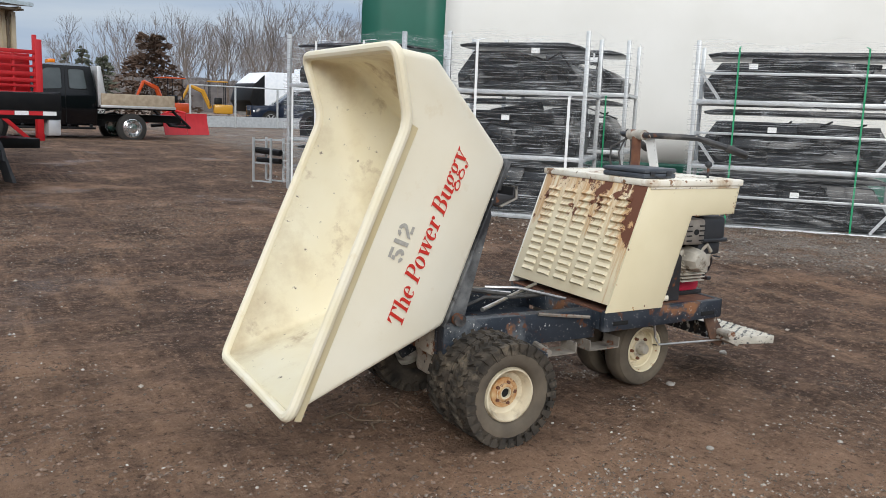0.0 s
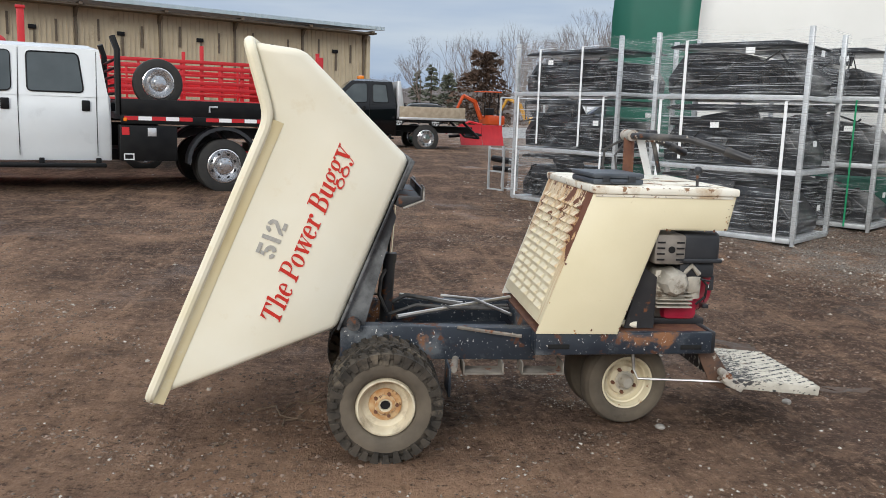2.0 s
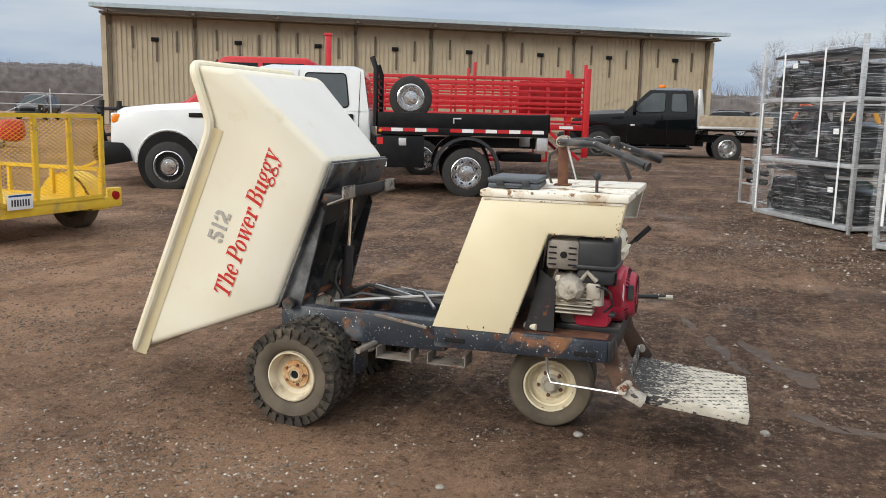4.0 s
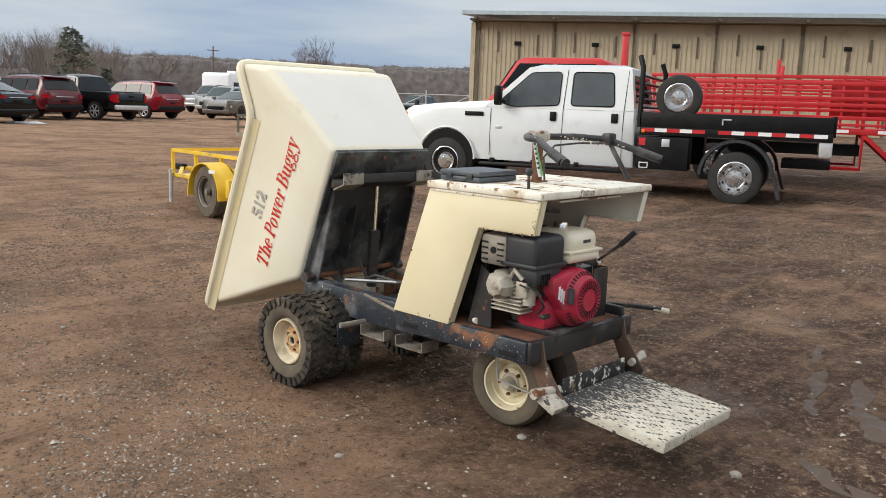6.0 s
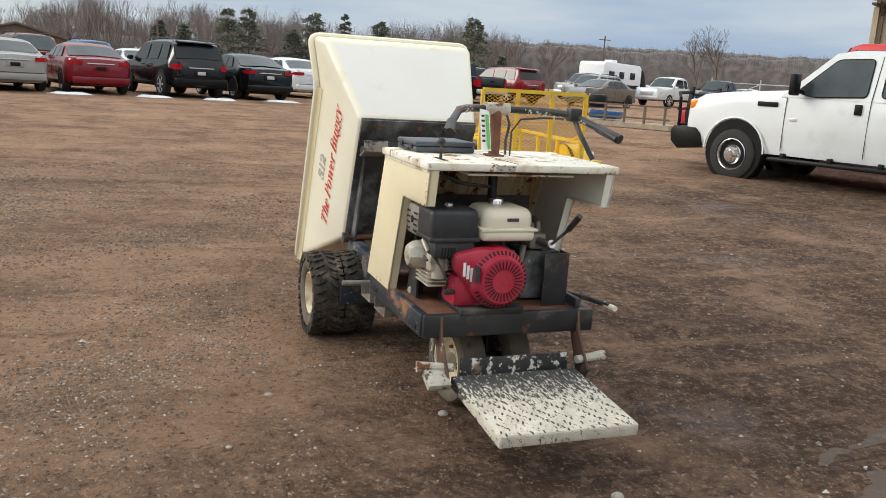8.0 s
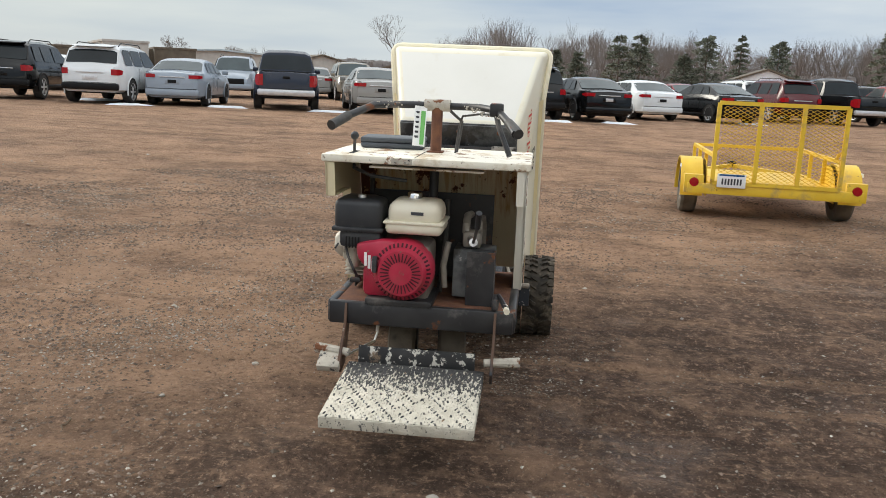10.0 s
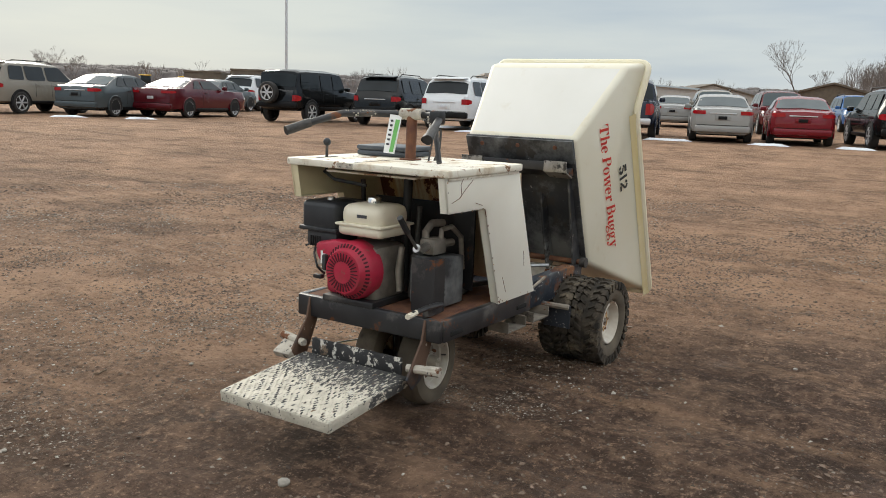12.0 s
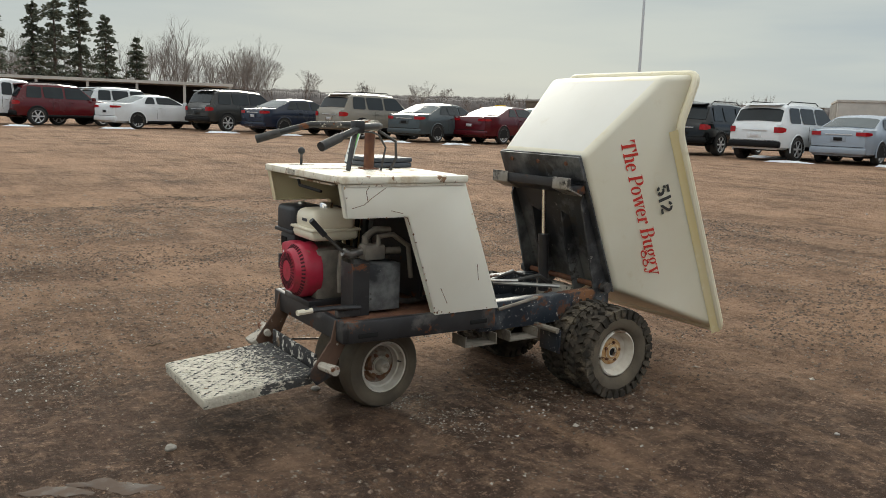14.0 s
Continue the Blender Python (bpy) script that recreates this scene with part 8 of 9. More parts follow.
    for x, mt, ztop, zbot in straps:
        wd = 0.036 if mt == "strap_white" else 0.022
        st_ = part("strap", box(B(), (x, -0.078, (ztop + zbot) / 2), (wd, 0.005, ztop - zbot), 0, Matrix.Identity(4)), mt, root)
        part("strap_end", box(B(), (0, 0, 0), (wd, 0.35, 0.005), 0, pose(x, 0.09, ztop + 0.02, 8, 0, 0)), mt, st_)
    return root


LV = [0.06, 0.86, 1.72, 2.44]
def stack_pose(x0, y0, x1, y1, z):
    return pose(x0, y0, z, 0, 0, math.degrees(math.atan2(y1 - y0, x1 - x0))), math.hypot(x1 - x0, y1 - y0)


m1, L1 = stack_pose(2.50, 9.62, 3.57, 7.65, 0.17)
crate_stack(m1, L1, 1.15, LV, "three stacked galvanised crates of film-wrapped black carts", [(0.14, "strap_white", 1.68, 0.1), (0.62, "strap_white", 2.4, 0.95), (1.55, "strap_white", 2.4, 0.95), (2.03, "strap_white", 1.68, 0.1)])
m2, L2 = stack_pose(3.72, 6.58, 4.98, 5.17, 0.12)
crate_stack(m2, L2, 1.15, LV, "three stacked galvanised crates of film-wrapped black carts with white straps", [(0.12, "strap_white", 1.68, 0.3), (0.42, "strap_white", 2.4, 0.95), (1.70, "strap_white", 1.68, 0.05)])
m3, L3 = stack_pose(5.35, 7.65, 6.58, 6.20, 0.18)
crate_stack(m3, L3, 1.15, LV, "stacked galvanised crates half hidden behind another stack", [(1.62, "strap_green", 1.7, 0.05)])
m4, L4 = stack_pose(6.47, 4.70, 8.15, 2.72, 0.09)
crate_stack(m4, L4, 1.2, LV, "tall galvanised crates of black bodies under stretch film with green straps", [(0.52, "strap_green", 2.42, 0.1), (2.05, "strap_green", 2.42, 0.1)], braces=True)
# small steel trestle left of the first stack
tre = thing("steel_trestle", "small dark steel frame beside the crates", "steel frame", pose(2.3, 10.9, 0.2, 0, 0, -60) @ Matrix.Diagonal((0.8, 0.8, 0.8, 1)))
for x in (0, 0.5):
    for y in (0, 0.4):
        part("leg", box(B(), (x, y, 0.5), (0.04, 0.04, 1.0)), "galv", tre)
for z in (0.05, 0.45, 0.95):
    part("rail", box(B(), (0.25, 0, z), (0.5, 0.035, 0.035)), "galv", tre)
    part("rail", box(B(), (0.25, 0.4, z), (0.5, 0.035, 0.035)), "galv", tre)
part("tube_load", tube(B(), [(-0.1, 0.2, 0.72), (0.6, 0.2, 0.68)], 0.07, 10), "trim", tre)
part("tube_load", tube(B(), [(-0.1, 0.25, 0.5), (0.6, 0.2, 0.5)], 0.06, 10), "trim", tre)
# ---- trees and far things ----
def grow(rr, p, d, length, r, depth, out, spread=0.55, up=0.12):
    """Collects tapered limb pieces (start, end, radii, depth)."""
    q, dd = p, d
    n = 2 if depth > 2 else 1
    for k in range(n):
        dd = (dd + Vector((rr.uniform(-1, 1), rr.uniform(-1, 1), rr.uniform(-0.4, 1))) * 0.07).normalized()
        e = q + dd * (length / n)
        out.append((q, e, r * (1 - 0.25 * k / n), r * (1 - 0.25 * (k + 1) / n) * 0.9, depth))
        q = e
        if depth and k == 0 and n == 2 and rr.random() < 0.8:
            side = Vector((rr.uniform(-1, 1), rr.uniform(-1, 1), rr.uniform(-0.1, 0.5)))
            grow(rr, q, (dd + side * spread * 1.3).normalized(), length * rr.uniform(0.5, 0.7), r * 0.5, depth - 1, out, spread, up)
    if depth:
        for k in range(rr.choice((2, 3, 3))):
            side = Vector((rr.uniform(-1, 1), rr.uniform(-1, 1), rr.uniform(-0.35, 0.6)))
            nd = (dd + side * spread + Vector((0, 0, up))).normalized()
            grow(rr, q, nd, length * rr.uniform(0.62, 0.82), r * 0.6, depth - 1, out, spread, up)


def limb_mesh(pieces, n=3, rmin=0.0):
    vs, fs = [], []
    for a, b, r0, r1, depth in pieces:
        d = (b - a)
        s1 = d.orthogonal().normalized()
        s2 = d.normalized().cross(s1)
        i = len(vs)
        for p, r in ((a, max(r0, rmin)), (b, max(r1, rmin))):
            for k in range(n):
                t = 2 * math.pi * k / n
                vs.append(p + s1 * (r * math.cos(t)) + s2 * (r * math.sin(t)))
        for k in range(n):
            j = (k + 1) % n
            fs.append((i + k, i + j, i + n + j, i + n + k))
    return vs, fs


def raw_mesh(name, vs, fs, mt, smooth=False):
    me = bpy.data.meshes.new(name)
    me.from_pydata([tuple(v) for v in vs], [], fs)
    me.materials.append(M[mt])
    if smooth:
        for p in me.polygons:
            p.use_smooth = True
    return me


def polar(az, dist):
    return dist * math.cos(radians(az)), dist * math.sin(radians(az))


def bare_tree(az, dist, h, seed, depth=6, label="bare leafless tree at the edge of the yard", lean=0.0, spread=0.60):
    rr = random.Random(seed)
    x, y = polar(az, dist)
    root = thing("bare_tree", label, "tree", pose(x, y, 0.6), "bare trees")
    out = []
    grow(rr, Vector((0, 0, -0.2)), Vector((lean, 0, 1)).normalized(), h * 0.27, h * 0.011, depth, out, spread, 0.06)
    big = [o for o in out if o[4] >= depth - 1]
    small = [o for o in out if o[4] < depth - 1]
    part("trunk", raw_mesh("trunk", *limb_mesh(big, 6), "bark"), None, root)
    part("crown", raw_mesh("crown", *limb_mesh(small, 3, dist * 0.00006), "twigs"), None, root)
    return root


def conifer(az, dist, h, w, seed, mt="needles", label="dark green conifer behind the parked cars", bare=0.05, ragged=0.5, nb=8, layers=46):
    rr = random.Random(seed)
    x, y = polar(az, dist)
    root = thing("conifer", label, "tree", pose(x, y, 0.5), "conifers")
    part("trunk", tube(B(), [(0, 0, -0.3), (0, 0, h * 0.5), (0, 0, h * 0.98)], [h * 0.022, h * 0.014, 0.02], 7), "bark", root)
    vs, fs = [], []
    tiers = max(7, layers // 4)
    for k in range(tiers):
        f = bare + (1 - bare) * (k + rr.uniform(-0.3, 0.3)) / tiers
        rad = w * (0.10 + 0.95 * (1 - max(0.0, f)) ** 0.75)
        for b in range(nb):
            a = 2 * math.pi * (b + rr.random()) / nb
            ln = rad * rr.uniform(1 - ragged, 1 + 0.25 * ragged)
            z0 = h * (f + rr.uniform(-0.5, 0.5) * (1 - bare) / tiers)
            for q in range(38):
                t = rr.random() ** 0.7
                side = rr.uniform(-0.34, 0.34) * ln * (0.35 + 0.65 * t)
                c = Vector((math.cos(a) * ln * t - math.sin(a) * side, math.sin(a) * ln * t + math.cos(a) * side, z0 + ln * (0.16 * t - 0.30 * t * t) + rr.uniform(-0.05, 0.05) * w))
                sz = min(w * 0.085, 0.19) * rr.uniform(0.6, 1.5)
                u = Vector((rr.uniform(-1, 1), rr.uniform(-1, 1), rr.uniform(-0.9, 0.9))).normalized() * sz * 0.7
                v = Vector((math.cos(a), math.sin(a), rr.uniform(-0.5, 0.7))).normalized() * sz * 1.5
                i = len(vs)
                vs += [c - u, c + v * 0.6 - u * 0.3, c + v, c + u]
                fs += [(i, i + 1, i + 2, i + 3)]
    part("crown", raw_mesh("crown", vs, fs, mt), None, root)
    return root


def woods(name, az0, az1, dist, depth_m, count, h0, h1, seed, label, thick=1.0):
    """A far belt of leafless trees, as one mass of trunks and twigs."""
    rr = random.Random(seed)
    vs, fs = [], []
    for k in range(count):
        az = rr.uniform(az0, az1)
        d = dist + rr.random() ** 0.8 * depth_m
        x, y = polar(az, d)
        h = lerp(h0, h1, rr.random()) * (0.8 + 0.35 * noise.noise(Vector((az * 0.35, 1.7, 0))))
        out = []
        grow(rr, Vector((x, y, 0.2)), Vector((rr.uniform(-0.1, 0.1), rr.uniform(-0.1, 0.1), 1)), h * 0.30, h * 0.008, 4 if thick < 1 else 3, out, 0.55, 0.12)
        w = d * 0.00014 * thick
        for a, b, r0, r1, dp in out:
            dvec = b - a
            s1 = Vector((-math.sin(radians(az)), math.cos(radians(az)), 0)) * max(r0, w)
            if abs(dvec.normalized().dot(s1.normalized())) > 0.8:
                s1 = Vector((0, 0, max(r0, w)))
            i = len(vs)
            vs += [a - s1, a + s1, b + s1 * 0.6, b - s1 * 0.6]
            fs.append((i, i + 1, i + 2, i + 3))
            if dp == 0:
                for q in range(3):
                    e = b + Vector((rr.uniform(-1, 1), rr.uniform(-1, 1), rr.uniform(0, 1.3))) * h * 0.07
                    i = len(vs)
                    vs += [b - s1 * 0.4, b + s1 * 0.4, e]
                    fs.append((i, i + 1, i + 2))
    ob = new(name, raw_mesh(name, vs, fs, "twigs"))
    return tagged(ob, label, "woods", kind="stuff")


def brush_bank(name, az0, az1, dist, h, seed, label, depth_m=25.0):
    """Distant forest: a rolling canopy with a fringe of fine bare crowns along its top."""
    rr = random.Random(seed)
    vs, fs = [], []
    steps = int((az1 - az0) / 0.16)
    for row in range(3):
        d0 = dist + depth_m * row / 3
        prev = None
        for k in range(steps + 1):
            az = az0 + (az1 - az0) * k / steps
            top = h * (0.78 + 0.09 * row) * (1 + 0.08 * noise.noise(Vector((az * 0.21, 8.3 + row, 0))) + 0.05 * noise.noise(Vector((az * 0.9, 3.3 + row, 0))) + 0.04 * noise.noise(Vector((az * 3.1, 1.3 + row, 0))) + rr.uniform(-0.015, 0.015))
            cur = []
            for dd, z in ((0, -0.5), (1.0, top * 0.6), (4.0, top * 0.93), (9.0, top), (16.0, top * 0.7)):
                x, y = polar(az, d0 + dd)
                vs.append(Vector((x, y, z)))
                cur.append(len(vs) - 1)
            if prev:
                for q in range(4):
                    fs.append((prev[q], cur[q], cur[q + 1], prev[q + 1]))
            prev = cur
            tang = Vector((-math.sin(radians(az)), math.cos(radians(az)), 0))
            for q in range(14):
                x, y = polar(az + rr.uniform(-0.1, 0.1), d0 + rr.uniform(2, 9))
                w = d0 * 0.00011 * rr.uniform(0.5, 1.5)
                zt = top * rr.uniform(0.96, 1.05 + 0.07 * rr.random() ** 3)
                i = len(vs)
                c = Vector((x, y, top * 0.8))
                vs += [c - tang * w, c + tang * w, c + tang * rr.uniform(-7, 7) * w + Vector((0, 0, zt - top * 0.8))]
                fs.append((i, i + 1, i + 2))
    ob = new(name, raw_mesh(name, vs, fs, "brush", True))
    return tagged(ob, label, "woods", kind="stuff")


brush_bank("far_woods", 96, 160, 200, 14.0, 31, "long brown winter forest on the horizon", 60)
brush_bank("far_woods", 160, 184, 150, 7.0, 32, "brown winter scrub behind the car park", 40)
brush_bank("far_woods", -178, -112, 260, 9.0, 33, "low grey treeline on the horizon", 60)
brush_bank("far_woods", -114, -70, 118, 5.5, 34, "dark scrub under the tall trees", 30)
brush_bank("far_woods", 40, 97, 115, 6.5, 35, "brown scrub under the bare woods", 40)
woods("bare_woods", 44, 84, 95, 35, 150, 11, 17, 41, "tall bare grey-brown woods behind the yard", 0.8)
woods("bare_woods", 82, 97, 130, 40, 60, 8, 12, 42, "bare woods beyond the warehouse")
woods("bare_woods", 155, 187, 135, 45, 420, 10, 15, 43, "bare trees behind the car park", 0.6)
woods("bare_woods", 98, 158, 215, 50, 260, 9, 12.5, 44, "bare trees along the far forest", 0.6)
woods("bare_woods", -176, -116, 230, 60, 130, 8, 14, 45, "thin bare trees on the horizon")
woods("bare_woods", -110, -84, 105, 30, 150, 10, 15, 46, "tall bare trees beyond the lot", 0.6)

for az, d, h, w, sd in ((174.6, 110, 8.2, 3.6, 1), (173.2, 112, 8.6, 3.8, 2), (177.4, 115, 6.2, 2.6, 14), (178.9, 118, 6.6, 2.4, 15), (170.3, 112, 6.2, 3.4, 3), (168.9, 112, 8.8, 4.0, 4), (166.8, 118, 9.4, 2.0, 5), (164.4, 110, 8.2, 3.6, 6), (157.8, 100, 8.8, 3.6, 7), (155.8, 108, 4.5, 2.0, 16)):
    conifer(az, d, h, w, sd)
conifer(80.8, 62, 6.2, 3.6, 8, "brown_needles", "dry brown spruce beside the woods")
for az, d, h, w, sd in ((83.4, 88, 6.0, 2.0, 9), (84.6, 90, 7.0, 1.6, 10), (85.6, 92, 6.0, 1.5, 11)):
    conifer(az, d, h, w, sd, label="small dark conifer beyond the trucks")
for az, d, h, w, sd in ((-95.6, 92, 11.0, 2.6, 20), (-96.8, 90, 12.0, 2.9, 21), (-98.3, 92, 12.6, 3.0, 22), (-99.9, 95, 10.6, 2.2, 23), (-101.8, 98, 8.6, 2.0, 24), (-93.0, 90, 11.5, 2.8, 25)):
    conifer(az, d, h, w, sd, label="tall ragged pine beyond the car park", bare=0.16, ragged=0.7, nb=8, layers=60)
for az, d, h, sd in ((-170.2, 105, 11.5, 60), (-174.8, 120, 9.0, 61), (141.4, 120, 11.2, 62), (142.6, 122, 10.0, 63), (-108.5, 88, 7.6, 66), (-110.5, 90, 7.0, 67), (-112.8, 92, 6.2, 68), (-117.3, 115, 6.0, 69), (-121.0, 118, 6.4, 70), (-122.5, 122, 5.6, 71), (152.5, 125, 8.5, 72), (148.8, 130, 7.5, 73), (71.5, 80, 12.5, 74), (73.5, 82, 13.0, 75), (75.5, 84, 11.5, 76), (85.4, 80, 9.5, 77), (68.8, 78, 12.5, 78), (-155.0, 130, 7.0, 79), (-159.0, 135, 7.0, 80), (-172.0, 125, 7.5, 81), (177.0, 130, 9.0, 82)):
    bare_tree(az, d, h, sd)


def post(az, dist, h, r, nm, label, cat, arm=0.0):
    x, y = polar(az, dist)
    root = thing(nm, label, cat, pose(x, y, 0.5))
    part("pole", tube(B(), [(0, 0, -0.3), (0, 0, h)], [r, r * 0.7], 8), "bark" if arm else "galv", root)
    if arm:
        part("crossarm", box(B(), (0, 0, h - 0.6), (0.12, arm, 0.12)), "bark", root)
    return root


post(-135.9, 120, 30.0, 0.21, "lamp_mast", "tall grey lighting mast in the car park", "light mast")
post(81.6, 88, 6.2, 0.12, "utility_pole", "weathered wooden utility pole", "utility pole", 1.2)
post(149.0, 130, 9.0, 0.14, "utility_pole", "far wooden utility pole with crossarm", "utility pole", 2.0)
post(179.2, 95, 5.5, 0.12, "utility_pole", "short wooden pole behind the cars", "utility pole", 0.8)


def shed(az, dist, w, d, h, rise, wall, roof_m, label, turn=0.0, doors=0):
    x, y = polar(az, dist)
    root = thing("shed_building", label, "building", pose(x, y, 0.5, 0, 0, az - 90 + turn), kind="structure")
    part("walls", prism(B(), [(-w / 2, 0), (w / 2, 0), (w / 2, h), (0, h + rise), (-w / 2, h)], 0, d), wall, root)
    for s in (-1, 1):
        part("roof_slope", prism(B(), [(s * (w / 2 + 0.4), h - 0.1), (0, h + rise + 0.05), (0, h + rise + 0.25), (s * (w / 2 + 0.4), h + 0.1)], -0.4, d + 0.4), roof_m, root)
    for k in range(doors):
        part("door", box(B(), (-w / 4 + w / 2 * k / max(1, doors - 1), -0.06, h * 0.4), (w / 8, 0.1, h * 0.7)), "trim", root)
    return root


shed(-165.0, 125, 12, 10, 2.8, 1.4, "concrete", "siding_dark", "beige gabled house beyond the lot", 18, 3)
shed(-158.0, 105, 22, 10, 3.2, 0.5, "concrete", "roof", "long pale grey shed beyond the lot", 0)
shed(164.9, 105, 9, 8, 2.6, 1.6, "snow", "siding_dark", "white clapboard house under the pines", 10, 2)
shed(-172.5, 100, 12, 9, 2.4, 1.6, "siding_dark", "siding_dark", "low dark roofed house", 0)


def bin_(x, y, ang, L, h, label, mt):
    root = thing("roll_off_container", label, "container", pose(x, y, 0.5, 0, 0, ang))
    part("body", prism(B(), [(-L / 2, 0.2), (L / 2, 0.2), (L / 2 + 0.2, h), (-L / 2, h)], -1.25, 1.25, 0.03), mt, root)
    for k in range(int(L / 0.7)):
        part("rib", box(B(), (-L / 2 + 0.4 + 0.7 * k, -1.3, h * 0.55), (0.1, 0.1, h * 0.8)), mt, root)
    part("top_rim", box(B(), (0.1, 0, h), (L + 0.3, 2.6, 0.12)), mt, root)


for az, d, L, h, ang in ((-150.5, 52, 7.0, 2.6, 35), (-154.0, 55, 6.5, 2.4, 30), (-133.0, 60, 7.0, 2.5, 40), (-130.0, 62, 6.5, 2.3, 40), (-147.0, 58, 5.0, 2.3, 35)):
    x, y = polar(az, d)
    bin_(x, y, ang, L, h, "rusty brown steel container behind the cars", "siding_dark" if d != 52 else "concrete")
for az, d in ((-126.5, 98), (-129.0, 100)):
    x, y = polar(az, d)
    ld = thing("wheel_loader", "yellow wheel loader with cab far in the lot", "loader", pose(x, y, 0.6, 0, 0, 60) @ Matrix.Diagonal((0.72, 0.72, 0.72, 1)))
    part("frame", box(B(), (0, 0, 1.3), (4.5, 1.8, 0.9), 0.1), "yellow", ld)
    part("cab", box(B(), (0.2, 0, 2.5), (1.5, 1.5, 1.5), 0.08), "glass", ld)
    part("cab_roof", box(B(), (0.2, 0, 3.3), (1.7, 1.7, 0.15), 0.05), "yellow", ld)
    for sx in (-1.4, 1.4):
        for s in (-1, 1):
            part("wheel", lathe(B(), [(0, -0.3), (0.6, -0.3), (0.75, -0.2), (0.75, 0.2), (0, 0.2)], 16, pose(sx, s * 1.0, 0.75)), "trim", ld)

# low metal shelter and board fence below the tall trees
shelter = thing("open_shelter", "long low dark shelter beyond the parked cars", "shelter", pose(-5.5, -62.0, 0.6, 0, 0, -12), kind="structure")
part("roof", box(B(), (0, 0, 2.6), (26, 5, 0.2)), "concrete", shelter)
part("back_wall", box(B(), (0, -2.3, 1.3), (26, 0.1, 2.6)), "trim", shelter)
for k in range(9):
    part("post", box(B(), (-12.8 + 3.2 * k, 2.3, 1.3), (0.18, 0.18, 2.6)), "concrete", shelter)
for k in range(3):
    part("stored_box", box(B(), (-6 + 5 * k, 0, 0.9), (2.6, 2, 1.8), 0.05), "wood" if k != 1 else "concrete", shelter)

# mound of broken stone
rr = random.Random(8)
vs, fs = [], []
px, py = polar(179.8, 85)
for k in range(260):
    a, q = rr.uniform(0, 2 * math.pi), rr.random() ** 0.6
    c = Vector((px + math.cos(a) * 5 * q, py + math.sin(a) * 7 * q, 0.6 + 2.0 * (1 - q) + rr.uniform(-0.1, 0.2)))
    s = rr.uniform(0.2, 0.5)
    i = len(vs)
    vs += [c + Vector(v) * s * rr.uniform(0.6, 1.2) for v in ((1, 0, 0), (-1, 0, 0), (0, 1, 0), (0, -1, 0), (0, 0, 1), (0, 0, -1))]
    fs += [(i + a_, i + b_, i + c_) for a_, b_, c_ in ((0, 2, 4), (2, 1, 4), (1, 3, 4), (3, 0, 4), (2, 0, 5), (1, 2, 5), (3, 1, 5), (0, 3, 5))]
tagged(new("rubble_mound", raw_mesh("rubble_mound", vs, fs, "wood")), "mound of broken brown rubble behind the cars", "rubble", kind="stuff")

# chain-link gate beyond the trailer
gate = thing("field_gate", "long galvanised tube gate and fence beyond the lot", "gate", pose(-33.0, 44.5, 0.65, 0, 0, 38))
for k in range(9):
    part("post", tube(B(), [(-14 + 3.2 * k, 0, 0), (-14 + 3.2 * k, 0, 2.1)], 0.05, 6), "galv", gate)
    if k < 8:
        part("stay", tube(B(), [(-14 + 3.2 * k, 0, 0.3), (-10.8 + 3.2 * k, 0, 1.8)], 0.03, 6), "galv", gate)
for z in (0.3, 1.1, 1.8):
    part("rail", tube(B(), [(-14, 0, z), (11.6, 0, z)], 0.035, 6), "galv", gate)
part("notice", box(B(), (4.5, -0.05, 1.35), (0.6, 0.02, 0.45)), "white_tape", gate, "white notice with plain bar")
part("notice_bar", box(B(), (4.5, -0.065, 1.35), (0.25, 0.006, 0.2)), "ink", gate)
# caravan fence behind the crates
fence = thing("panel_fence", "grey galvanised fence beside the caravan", "fence", pose(6.8, 35.5, 0.55, 0, 0, 10))
for k in range(7):
    part("post", tube(B(), [(2.2 * k, 0, 0), (2.2 * k, 0, 1.9)], 0.05, 6), "galv", fence)
    if k < 6:
        part("panel", box(B(), (1.1 + 2.2 * k, 0, 0.28), (2.1, 0.03, 0.5)), "galv", fence)
part("top_rail", tube(B(), [(0, 0, 1.9), (13.2, 0, 1.9)], 0.03, 6), "galv", fence)
# steel frames and a blue machine lying on pallets behind the trailer
junk = thing("equipment_pallet", "pallets of steel frames and a blue machine behind the trailer", "equipment", pose(-17.5, 12.4, hgt(-17.5, 12.4), 0, 0, 35))
part("pallet", box(B(), (0, 0, 0.08), (3.4, 1.3, 0.14)), "wood", junk)
for k in range(6):
    part("frame_post", box(B(), (-1.6 + 0.62 * k, -0.5, 0.38), (0.06, 0.06, 0.6)), "siding_dark", junk)
for z in (0.3, 0.66):
    part("frame_rail", box(B(), (0, -0.5, z), (3.3, 0.05, 0.05)), "siding_dark", junk)
part("blue_machine", box(B(), (-0.6, 0.1, 0.32), (0.95, 0.5, 0.24), 0.06), paint("blue", (0.03, 0.13, 0.34)), junk)
part("engine_lump", box(B(), (-0.9, 0.1, 0.72), (0.5, 0.45, 0.4), 0.1), "trim", junk)
part("red_machine", box(B(), (1.9, 0.6, 0.45), (0.6, 0.6, 0.6), 0.15), "red", junk)
